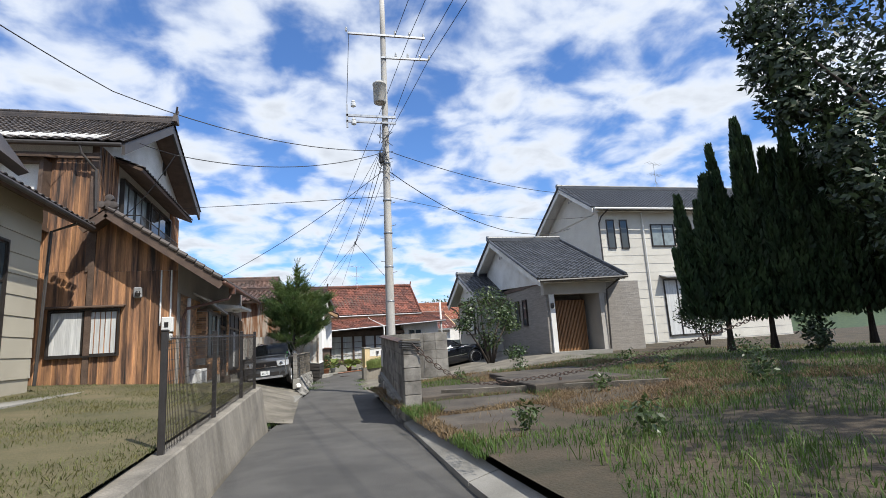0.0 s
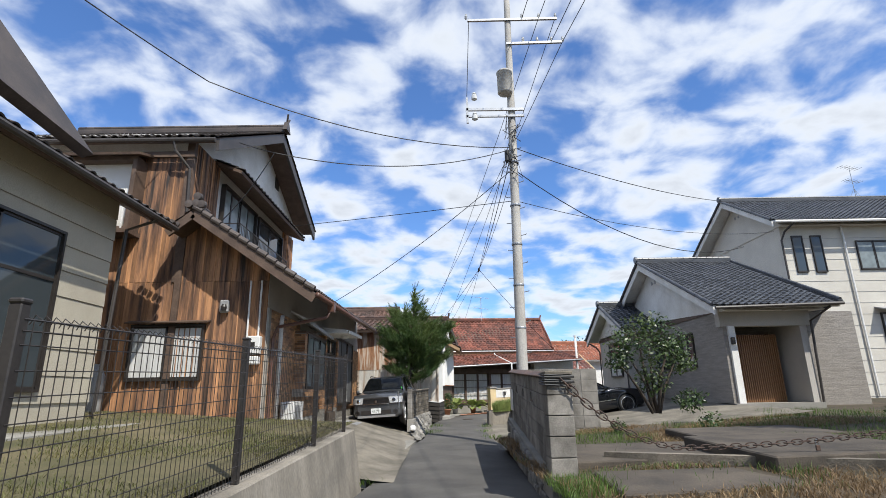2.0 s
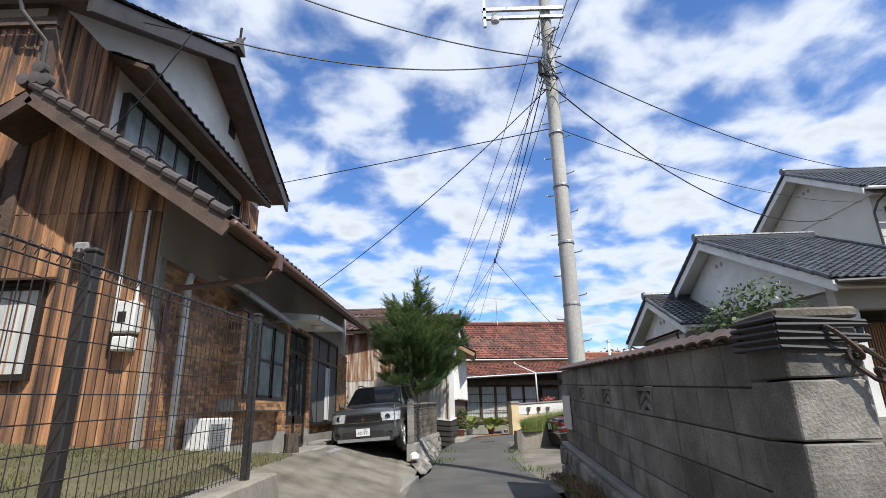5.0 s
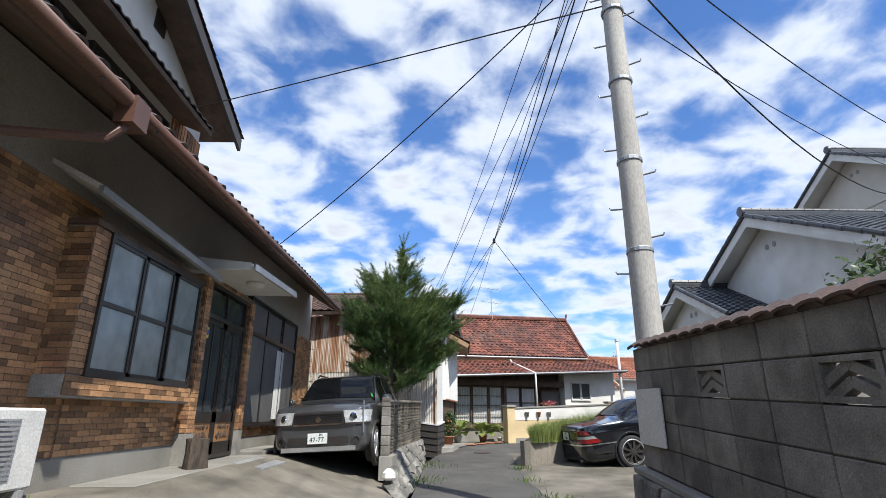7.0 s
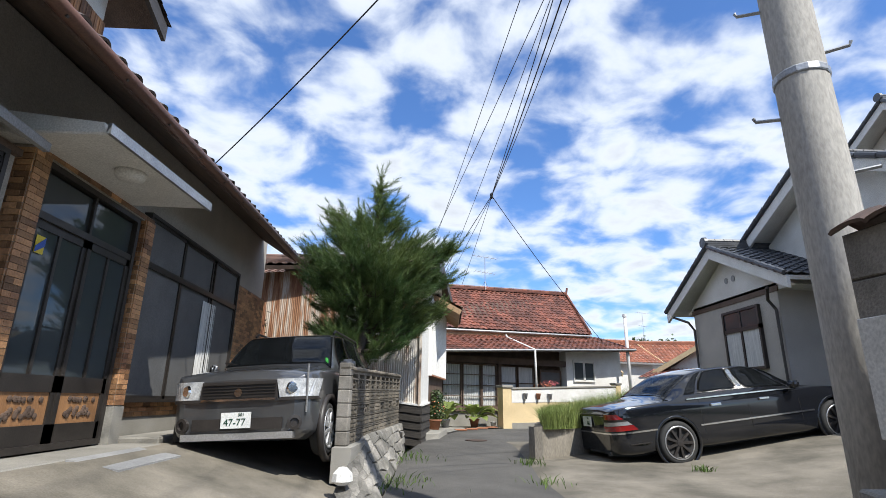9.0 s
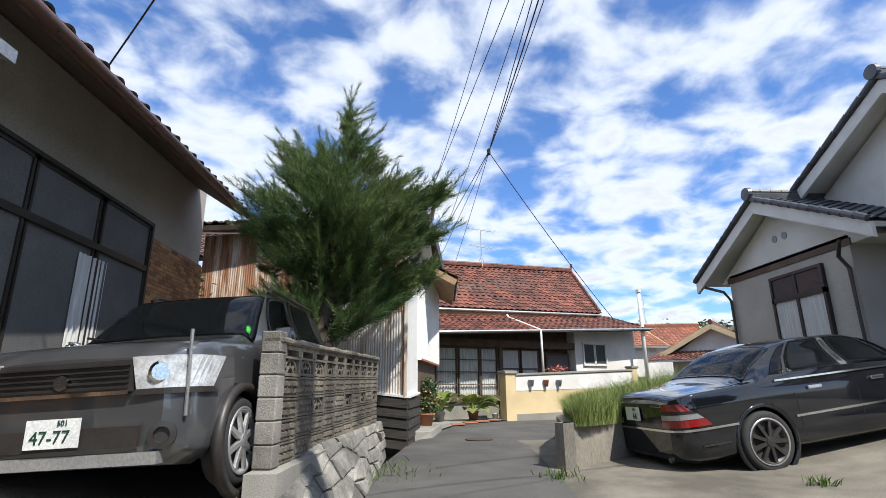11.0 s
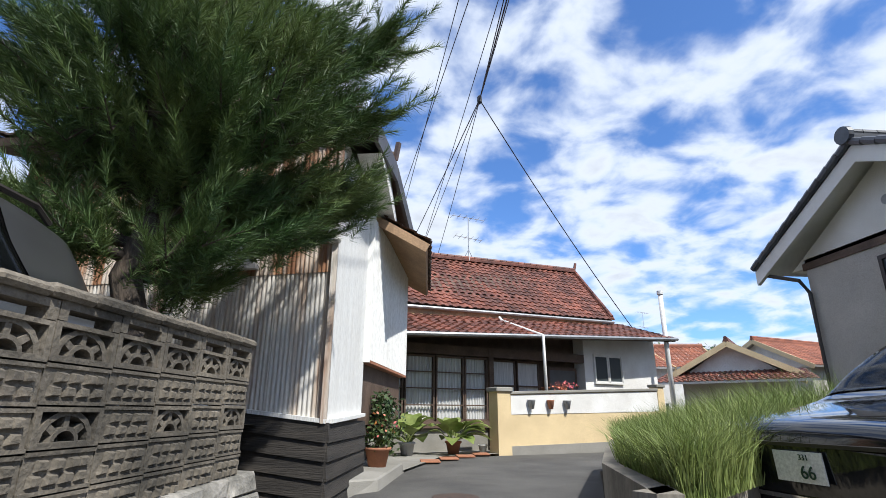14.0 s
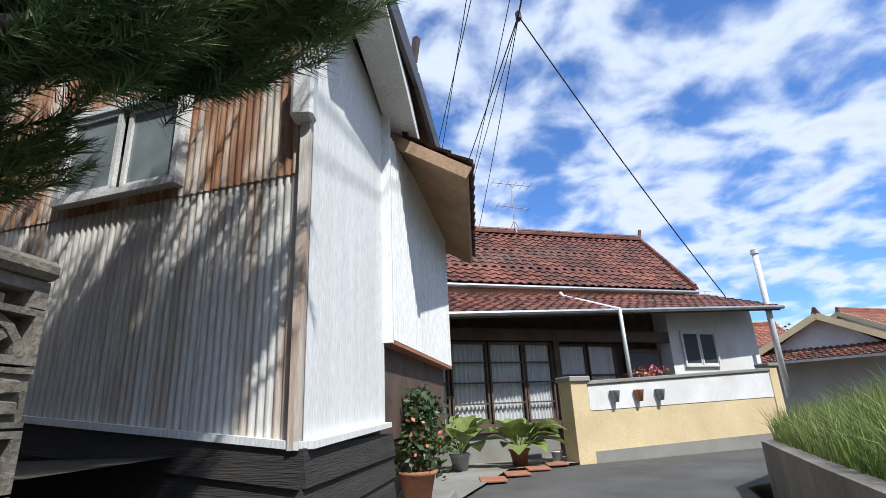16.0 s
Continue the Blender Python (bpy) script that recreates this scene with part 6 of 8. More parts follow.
plate_text(sd, SD, "66", 0.10, Matrix.Translation((-0.052, -0.06, 0.735)) @ Euler((radians(90), 0, radians(-90))).to_matrix().to_4x4())
plate_text(sd, SD, "331", 0.045, Matrix.Translation((-0.048, -0.05, 0.815)) @ Euler((radians(90), 0, radians(-90))).to_matrix().to_4x4())
part("boot_line", box(B(), -0.03, -0.56, 0.87, 0.03, 0.56, 0.89, SD), BLACKMETAL, sd)


# ---- left decorative block wall on a rubble base ----
lw = thing("screen_block_wall", "weathered decorative concrete block wall on a rubble stone base", "wall", (-0.8, 24, -0.5), "", "structure")
LA, LB = Vector((-1.10, 22.15, 0)), Vector((-0.57, 26.3, 0))
LU = (LB - LA).normalized()
LL = (LB - LA).length
LO = Vector((LU.y, -LU.x, 0))     # towards the lane


def lz(s, k):
    """Top of course k (0 lowest) at s along the wall."""
    z0 = -0.08 + 0.02 * s
    return z0 + k * 0.172


def lpt(s, d, z):
    v = LA + LU * s + LO * d
    return (v.x, v.y, z)


def lblock(bm, s0, s1, d0, d1, za, zb):
    hexa(bm, [lpt(s0, d0, za), lpt(s1, d0, za), lpt(s1, d1, za), lpt(s0, d1, za), lpt(s0, d0, zb), lpt(s1, d0, zb), lpt(s1, d1, zb), lpt(s0, d1, zb)])


def arch(bm, c, r0, r1, d0, d1, za, s):
    n = 8
    for k in range(n):
        a0, a1 = math.pi * k / n, math.pi * (k + 1) / n
        q = []
        for d in (d0, d1):
            for r, a in ((r0, a0), (r1, a0), (r1, a1), (r0, a1)):
                q.append(lpt(c - math.cos(a) * r, d, za + math.sin(a) * r * 0.8))
        hexa(bm, q)


rnd = random.Random(11)
NB = 10
BLW = (LL - 0.16) / NB
for i in range(NB):
    s0, s1 = 0.16 + i * BLW + 0.004, 0.16 + (i + 1) * BLW - 0.004
    for k in range(5):
        za, zb = lz(s0, k) + 0.004, lz(s0, k + 1) - 0.004
        bm = B()
        fan = k == 4 or (k == 2 and i in (2, 5, 7, 9))
        if fan:
            for a, b, c, d in ((s0, s0 + 0.03, za, zb), (s1 - 0.03, s1, za, zb), (s0 + 0.03, s1 - 0.03, za, za + 0.025), (s0 + 0.03, s1 - 0.03, zb - 0.02, zb)):
                lblock(bm, a, b, -0.1, 0.0, c, d)
            m = (s0 + s1) / 2
            w = (s1 - s0) / 2 - 0.03
            arch(bm, m, w * 0.82, w, -0.09, -0.015, za + 0.02, 1)
            arch(bm, m, w * 0.36, w * 0.5, -0.09, -0.015, za + 0.02, 1)
            for a in (0.7, 1.57, 2.44):
                p = Vector(lpt(m - math.cos(a) * w * 0.45, -0.05, za + 0.02 + math.sin(a) * w * 0.36))
                q = Vector(lpt(m - math.cos(a) * w * 0.9, -0.05, za + 0.02 + math.sin(a) * w * 0.72))
                beam(bm, p, q, 0.06, 0.03)
            part("fan_block", bm, BLOCKDARK, lw)
        else:
            lblock(bm, s0, s1, -0.1, -0.012, za, zb)
            for a in range(4):
                for c in range(2):
                    w, h = (s1 - s0 - 0.05) / 4, (zb - za - 0.05) / 2
                    x0 = s0 + 0.025 + a * w + (0.3 * w if c else 0) * (1 if a < 3 else 0)
                    z0 = za + 0.025 + c * h
                    d = rnd.uniform(0.004, 0.012)
                    q = [lpt(x0 + 0.008, -0.014, z0 + 0.004), lpt(x0 + w - 0.006, -0.014, z0 + rnd.uniform(0, 0.012)), lpt(x0 + w - 0.012, -0.014, z0 + h - 0.006), lpt(x0 + 0.014, -0.014, z0 + h - 0.004)]
                    f = [lpt(x0 + 0.02, d, z0 + 0.012), lpt(x0 + w - 0.018, d, z0 + 0.014), lpt(x0 + w - 0.02, d, z0 + h - 0.016), lpt(x0 + 0.022, d, z0 + h - 0.014)]
                    hexa(bm, q + f)
            lblock(bm, s0, s1, -0.05, -0.002, za, za + 0.016)
            lblock(bm, s0, s1, -0.05, -0.002, zb - 0.016, zb)
            part("relief_block", bm, BLOCKDARK, lw)
    bm = B()
    lblock(bm, s0, s1, -0.1, 0.0, lz(s0, 5) + 0.05, lz(s0, 5) + 0.085)
    lblock(bm, s0, s0 + 0.05, -0.1, 0.0, lz(s0, 5), lz(s0, 5) + 0.05)
    lblock(bm, s1 - 0.05, s1, -0.1, 0.0, lz(s0, 5), lz(s0, 5) + 0.05)
    part("slot_course", bm, BLOCKDARK, lw)
for i in range(16):
    s0, s1 = i * LL / 16, (i + 1.03) * LL / 16
    bm = B()
    lblock(bm, s0, s1, -0.13, 0.03, lz(s0, 5) + 0.085, lz(s0, 5) + 0.135 + rnd.uniform(0, 0.02))
    part("rough_coping", bevel(bm, 0.018), BLOCKDARK, lw)
for k in range(6):
    bm = B()
    lblock(bm, 0.0, 0.155, -0.14, 0.02, lz(0, 0) + k * 0.175, lz(0, 0) + k * 0.175 + 0.17)
    part("pier_block", bevel(bm, 0.01), BLOCK, lw)
LO3 = LO.copy()
lo = [Vector((-0.72, 20.7, zr(20.7) - 0.05)), Vector((-0.58, 23, zr(23) - 0.05)), Vector((-0.44, 26.6, zr(26.5) - 0.05))]
hi = [Vector((-0.98, 21.3, zr(21.3) + 0.12)), Vector((-0.95, 23.2, 0.0)), Vector((-0.55, 26.55, 0.03))]
rubble(lw, lo, hi, LO3, 15, 4, STONE)
bm = B()
hexa(bm, [(-0.80, 20.9, -0.8), (-0.62, 23, -0.8), (-0.5, 26.2, -0.8), (-1.2, 26.2, -0.8), (-1.02, 21.5, -0.35), (-0.97, 23.2, -0.03), (-0.64, 26.1, 0.0), (-1.2, 26.2, 0.0)])
part("base_core", bm, STONE, lw)
bm = B()
hexa(bm, [(-1.24, 22.0, -0.5), (-1.0, 22.0, -0.5), (-0.55, 26.15, -0.3), (-1.0, 26.15, -0.3), (-1.24, 22.0, -0.09), (-1.0, 22.0, -0.09), (-0.56, 26.12, 0.0), (-1.0, 26.12, 0.0)])
part("base_top", bm, CONCRETE, lw)
bm = B()
grid(bm, [-4.2, -3, -2, -1.25, -0.85], [25.4, 26.5, 27.5, 28.5, 30], lambda x, y: 0.35)
structure("raised_bed", bm, SOIL, "raised soil bed behind the block wall", "ground")

# ---- iron-clad shed ----
sh = thing("iron_clad_shed", "old storehouse clad in rusty and white corrugated iron", "house", (-1, 30, -0.4))
C0, CL, CR, CF = Vector((-0.15, 27.6, 0)), Vector((-4.5, 28.9, 0)), Vector((0.06, 29.45, 0)), Vector((0.62, 32.6, 0))


def corrugated(name, p, q, z0, z1, out, material, parent, pitch=0.052, amp=0.008, jag=0.0, z1b=None, rise=0.0):
    p, q, out = Vector(p), Vector(q), Vector(out).normalized()
    n = max(2, int((q - p).length / pitch * 6))
    V, Fc = [], []
    for k in range(n + 1):
        b = p.lerp(q, k / n) + out * (amp * math.sin(2 * math.pi * k / 6))
        t = z1 if z1b is None else z1 + (z1b - z1) * k / n
        V += [(b.x, b.y, z0 + rise * k / n), (b.x, b.y, t)]
    for k in range(n):
        Fc.append((2 * k, 2 * k + 2, 2 * k + 3, 2 * k + 1))
    ob = raw(V, Fc, name, material, parent, "", True)
    md = ob.modifiers.new("sheet", "SOLIDIFY")
    md.thickness = 0.003
    md.use_rim = False
    return ob


nL = Vector((-(CL - C0).y, (CL - C0).x, 0)).normalized()
nL = nL if nL.y < 0 else -nL
nR = Vector((1, -0.1, 0)).normalized()
bm = B()
v = [(C0.x, C0.y), (CR.x, CR.y), (CF.x, CF.y), (0.2, 34.2), (-4.2, 32.4), (CL.x, CL.y)]
lo_ = [bm.verts.new((x - 0.03 * nR.x, y + 0.03, 0.3)) for x, y in v]
hi_ = [bm.verts.new((x - 0.03 * nR.x, y + 0.03, 3.55)) for x, y in v]
bm.faces.new(hi_)
for k in range(6):
    bm.faces.new((lo_[k], lo_[(k + 1) % 6], hi_[(k + 1) % 6], hi_[k]))
bmesh.ops.recalc_face_normals(bm, faces=bm.faces)
part("wall_core", bm, BROWNWOOD, sh)
nseg = 7
SEG = (CL - C0).length / nseg
for row, (za, zb) in enumerate(((0.36, 1.95), (1.93, 3.75))):
    for i in range(nseg):
        if row == 0:
            za = 0.36 + 0.11 * i * SEG
        a, b = C0.lerp(CL, i / nseg), C0.lerp(CL, (i + 1.02) / nseg)
        if row == 1 and i in (1, 2):
            corrugated("iron_sheet", a + nL * 0.04, b + nL * 0.04, 1.93, 2.03, nL, RUST_TOP, sh)
            corrugated("iron_sheet", a + nL * 0.04, b + nL * 0.04, 2.72, 3.75, nL, RUST_TOP, sh)
            if i == 1:
                corrugated("iron_sheet", a + nL * 0.04, a.lerp(b, 0.42) + nL * 0.04, 2.01, 2.74, nL, RUST_TOP, sh)
            continue
        corrugated("iron_sheet", a + nL * (0.03 + 0.012 * row), b + nL * (0.03 + 0.012 * row), za, zb, nL, RUST_TOP if row else RUST, sh, rise=0.11 * SEG if row == 0 else 0.0)
uw = (CL - C0).normalized()
window(sh, tuple((C0 + uw * 1.95 + nL * 0.05)[:2]), (-uw.x, -uw.y), 1.05, 2.0, 2.72, 2, WHITEPLASTIC, FROST, 0.07)
corrugated("white_sheet", C0 + Vector((0.03, 0, 0)), CR + Vector((0.03, 0, 0)), 0.40, 3.6, nR, WHITETIN, sh, 0.9, 0.0015)
corrugated("white_sheet", CR + Vector((0.10, 0.02, 0)), CF + Vector((0.10, 0, 0)), 1.18, 3.3, nR, WHITETIN, sh, 0.076, 0.009)
bm = B()
slab(bm, tuple(CR + Vector((-0.3, 0, 1.18))), tuple(CR + Vector((0.10, 0.02, 1.18))), tuple(CF + Vector((0.10, 0, 1.18))), tuple(CF + Vector((-0.3, 0, 1.18))), 0.04)
part("bay_floor", bm, TERRA, sh)
part("cover_strip", beam(B(), CR + Vector((0.06, 0.0, 1.14)), CR + Vector((0.06, 0.0, 3.5)), 0.11, 0.07), WHITETIN, sh)
bm = B()
box(bm, -0.6, 29.55, -0.4, -0.02, 33.5, 1.16)
part("recess_wall", bm, DARKWOOD, sh)
part("corner_strip", beam(B(), (C0.x + 0.0, C0.y - 0.05, 0.36), (C0.x + 0.0, C0.y - 0.05, 3.7), 0.06, 0.06), RUST, sh)
bm = B()
box(bm, C0.x - 0.08, C0.y - 0.16, 2.25, C0.x + 0.06, C0.y - 0.03, 2.68)
part("meter_case", bevel(bm, 0.02), WHITEPLASTIC, sh)
# dark boards at the foot
for k in range(5):
    za, zb = -0.52 + k * 0.175, -0.52 + k * 0.175 + 0.185
    for p, q, o in ((C0, CL, nL), (C0, CR + Vector((0.02, 0.2, 0)), nR)):
        bm = B()
        d0, d1 = 0.08, 0.055
        a, b = p - (q - p).normalized() * 0.06, q
        hexa(bm, [a, b, b + o * d0, a + o * d0, a, b, b + o * d1, a + o * d1])
        for i, v in enumerate(bm.verts):
            v.co.z = (za if i < 4 else zb) + (0.11 * (b - a).length if o is nL and i in (1, 2, 5, 6) else 0)
        part("foot_board", bm, DARKWOOD, sh)
part("sill_strip", beam(B(), C0 + nL * 0.06 + Vector((0.05, 0, 0.38)), CL + nL * 0.06 + Vector((0, 0, 0.38 + 0.11 * (CL - C0).length)), 0.06, 0.04), WHITETIN, sh)
part("sill_strip", beam(B(), C0 + nR * 0.06 + Vector((0, 0, 0.38)), CR + nR * 0.06 + Vector((0, 0, 0.44)), 0.06, 0.04), WHITETIN, sh)
# pent roof over the bay
A0, A1, B0, B1 = Vector((0.98, 29.75, 3.02)), Vector((1.18, 33.3, 3.02)), Vector((0.10, 29.75, 3.50)), Vector((0.30, 33.3, 3.50))
part("pent_soffit", slab(B(), A0, A1, B1, B0, 0.07), PALEWOOD, sh, "bare timber eave boards")
tiles(A1 + Vector((0.04, 0, 0.02)), A0 + Vector((0.04, -0.05, 0.02)), B0 + Vector((0, -0.05, 0.02)), B1 + Vector((0, 0, 0.02)), "pent_tiles", TILE_BROWN, sh)
part("pent_bargeboard", beam(B(), B0 + Vector((0, -0.03, -0.10)), A0 + Vector((0, -0.03, -0.10)), 0.05, 0.14), PALEWOOD, sh)
# main roof, ridge across, gable to the lane
R0, R1 = Vector((0.42, 29.95, 4.45)), Vector((-4.7, 31.5, 4.75))
E0, E1 = Vector((-0.05, 27.35, 3.72)), Vector((-5.0, 28.5, 3.85))
K0, K1 = Vector((0.95, 32.6, 3.5)), Vector((-4.2, 34.2, 3.6))
E0g = Vector((0.42, 28.6, 3.92))
part("roof_deck", slab(B(), E0 + Vector((0.28, 0, 0)), R0, R1, E1, 0.1), BROWNWOOD, sh)
part("roof_deck", slab(B(), R0, K0, K1, R1, 0.1), BROWNWOOD, sh)
tiles(E1 + Vector((0, 0, 0.03)), E0 + Vector((0.3, 0, 0.03)), R0 + Vector((0, 0, 0.03)), R1 + Vector((0, 0, 0.03)), "roof_tiles", TILE_BROWN, sh)
tiles(K0 + Vector((0, 0, 0.03)), K1 + Vector((0, 0, 0.03)), R1 + Vector((0, 0, 0.03)), R0 + Vector((0, 0, 0.03)), "roof_tiles", TILE_BROWN, sh)
part("bargeboard", beam(B(), E0 + Vector((0.3, 0, -0.15)), R0 + Vector((0.03, 0, -0.15)), 0.05, 0.26), GUTTERDARK, sh)
part("bargeboard", beam(B(), R0 + Vector((0.03, 0, -0.15)), K0 + Vector((0.03, 0, -0.15)), 0.05, 0.26), GUTTERDARK, sh)
part("ridge_tiles", ridge_cap(B(), R1 + Vector((0, 0, 0.04)), R0 + Vector((0, 0, 0.04)), 0.22, 0.2), TILE_BROWN, sh)
part("ridge_ornament", beam(B(), R0 + Vector((0, 0, 0.1)), R0 + Vector((0.05, -0.03, 0.42)), 0.07), TILE_BROWN, sh)
bm = B()
gv = [Vector((0.30, 27.75, 3.5)), Vector((0.34, 29.9, 4.3)), Vector((0.62, 32.4, 3.4))]
a = [bm.verts.new(p) for p in gv]
b = [bm.verts.new(p + Vector((-0.3, 0.05, 0))) for p in gv]
bm.faces.new(a)
bm.faces.new(b[::-1])
for k in range(3):
    bm.faces.new((a[k], b[k], b[(k + 1) % 3], a[(k + 1) % 3]))
part("gable_wall", bm, PLASTER, sh)

# ---- house glimpsed behind the pine ----
bh = thing("back_house", "old brown-tiled house with orange board wall behind the pine", "house", (-4, 34, 0))
part("wall", box(B(), -9, 33.2, -0.3, -3.2, 38, 3.9), WOOD, bh)
part("window_panel", box(B(), -4.3, 33.14, 2.2, -3.3, 33.19, 3.3), FROST, bh)
part("roof_deck", slab(B(), (-10, 32.5, 4.2), (-2.6, 32.5, 4.2), (-2.6, 36, 5.9), (-10, 36, 5.9), 0.1), BROWNWOOD, bh)
tiles((-10, 32.45, 4.22), (-2.6, 32.45, 4.22), (-2.6, 36, 5.92), (-10, 36, 5.92), "roof_tiles", TILE_BROWN, bh)
part("ridge_tiles", ridge_cap(B(), (-10, 36, 5.95), (-2.6, 36, 5.95)), TILE_BROWN, bh)

# ---- red-tiled house ----
rh = thing("red_tiled_house", "single-storey old house with red tiled roofs and paper-screen windows", "house", (4, 38, -0.4))
FU = Vector((0.917, 0.40, 0)).normalized()
FN = Vector((-FU.y, FU.x, 0))
F0 = Vector((3.08, 36.3, 0))


def fp(s, d, z):
    """s along the front from the door post, d behind the front, z."""
    v = F0 + FU * s + FN * d
    return Vector((v.x, v.y, z))


def fbox(bm, s0, s1, d0, d1, z0, z1):
    hexa(bm, [fp(s0, d0, z0), fp(s1, d0, z0), fp(s1, d1, z0), fp(s0, d1, z0), fp(s0, d0, z1), fp(s1, d0, z1), fp(s1, d1, z1), fp(s0, d1, z1)])
    return bm


part("wall_back", fbox(B(), -5, 3.4, 0.45, 6, -0.5, 2.85), BROWNWOOD, rh, "dark timber wall")
part("wall_white", fbox(B(), 3.4, 6.55, 0.0, 6, -0.5, 2.95), PLASTER, rh, "white plaster wall")
part("head_beam", fbox(B(), -5, 3.4, 0.0, 0.16, 1.95, 2.2), BROWNWOOD, rh)
part("threshold", fbox(B(), -5, 0.0, 0.0, 0.2, 0.12, 0.28), BROWNWOOD, rh)
part("foundation", fbox(B(), -5, 0.0, 0.1, 0.4, -0.6, 0.12), CONCRETE, rh)
part("porch_post", fbox(B(), -0.06, 0.08, -0.02, 0.14, -0.5, 2.2), BROWNWOOD, rh)
for s0 in (-4.3, -3.42, -2.54, -1.66, -0.80):
    w = 0.84 if s0 < -1 else 0.72
    fr = B()
    for a, b, c, d in ((0, 0.04, 0.28, 1.92), (w - 0.04, w, 0.28, 1.92), (0, w, 0.28, 0.33), (0, w, 1.87, 1.92), (0, w, 0.66, 0.69), (0, w, 1.07, 1.10), (0, w, 1.48, 1.51)):
        fbox(fr, s0 + a, s0 + b, 0.05, 0.09, c, d)
    sc = part("paper_screen", fr, BROWNWOOD, rh, "timber screen with pale curtain behind")
    drape(fp(s0 + 0.04, 0.16, 0), fp(s0 + w - 0.04, 0.16, 0), 0.33, 1.88, "curtain", CURTAIN, sc, 8, 0.025)
for s0 in (0.2, 1.05):
    fr = B()
    w = 0.8
    for a, b, c, d in ((0, 0.04, 0.6, 1.92), (w - 0.04, w, 0.6, 1.92), (0, w, 0.6, 0.65), (0, w, 1.87, 1.92), (0, w, 1.2, 1.24)):
        fbox(fr, s0 + a, s0 + b, 0.25, 0.29, c, d)
    sc = part("paper_screen", fr, BROWNWOOD, rh)
    part("curtain", fbox(B(), s0 + 0.04, s0 + w - 0.04, 0.3, 0.33, 0.62, 1.9), CURTAIN, sc)
window(rh, tuple(fp(2.15, 0.25, 0)[:2]), (FU.x, FU.y), 1.1, 0.75, 1.8, 1, BROWNWOOD, SCREEN, 0.05)
window(rh, tuple(fp(3.75, -0.01, 0)[:2]), (FU.x, FU.y), 1.2, 1.35, 2.25, 2, WHITEPLASTIC, GLASS, 0.06)
# lower roof
LE0, LE1 = fp(-5.5, -1.05, 2.12), fp(6.75, -0.75, 2.80)
LT0, LT1 = fp(-5.5, 1.0, 3.05), fp(6.2, 1.0, 3.45)
part("lower_roof_deck", slab(B(), LE0, LE1, LT1, LT0, 0.08), BROWNWOOD, rh)
tiles(LE0 + Vector((0, 0, 0.03)), LE1 + Vector((0, 0, 0.03)), LT1 + Vector((0, 0, 0.03)), LT0 + Vector((0, 0, 0.03)), "lower_roof_tiles", TILE_RED, rh)
part("gutter", tube(B(), [LE0 + FN * -0.06, LE1 + FN * -0.06], 0.05, 8), STEEL, rh)
UE0, UE1 = fp(-5.5, 0.7, 3.25), fp(5.5, 0.7, 3.52)
UT0, UT1 = fp(-5.5, 3.25, 5.35), fp(6.3, 3.25, 5.9)
part("upper_fascia", slab(B(), fp(-5.5, 0.8, 3.24), fp(5.05, 0.8, 3.5), fp(5.05, 0.8, 3.1), fp(-5.5, 0.8, 2.8), 0.08), PALEWOOD, rh)
part("upper_roof_deck", slab(B(), UE0, UE1, UT1, UT0, 0.1), BROWNWOOD, rh)
tiles(UE0 + Vector((0, 0, 0.03)), UE1 + Vector((0, 0, 0.03)), UT1 + Vector((0, 0, 0.03)), UT0 + Vector((0, 0, 0.03)), "upper_roof_tiles", TILE_RED, rh)
tiles(UE1 + Vector((0, 0, 0.03)), fp(5.1, 7.5, 3.5), UT1 + Vector((0, 0, 0.03)) + FN * 0.5, UT1 + Vector((0, 0, 0.03)), "upper_roof_tiles", TILE_RED, rh)
part("upper_gutter", tube(B(), [UE0 + FN * -0.05 + Vector((0, 0, -0.05)), UE1 + FN * -0.05 + Vector((0, 0, -0.05))], 0.05, 8), STEEL, rh)
part("ridge_tiles", ridge_cap(B(), UT0 + Vector((0, 0, 0.05)), UT1 + Vector((0, 0, 0.05)), 0.24, 0.16), TILE_RED, rh)
part("ridge_ornament", beam(B(), UT1 + Vector((0, 0, 0.1)), UT1 + Vector((0.08, 0.02, 0.45)), 0.08), TILE_RED, rh)
part("hip_tiles", ridge_cap(B(), UT1 + Vector((0, 0, 0.03)), UE1 + Vector((0, 0, 0.05)), 0.2, 0.12), TILE_RED, rh)
part("downpipe", tube(B(), [fp(0.75, 0.62, 3.22), fp(0.75, 0.5, 3.1), fp(1.05, -1.0, 2.5), fp(1.05, -1.02, 0.75)], 0.045, 8), WHITEPLASTIC, rh, "white downpipe", True)
ms = thing("white_mast", "tall white pipe mast at the house corner", "pipe", tuple(fp(6.45, -0.6, 0.6)))
part("pipe", tube(B(), [fp(6.45, -0.6, 0.5), fp(6.45, -0.6, 4.3)], 0.075, 12), WHITEPLASTIC, ms, "", True)
part("cap", tube(B(), [fp(6.45, -0.6, 4.3), fp(6.45, -0.6, 4.42)], 0.10, 12), WHITEPLASTIC, ms)


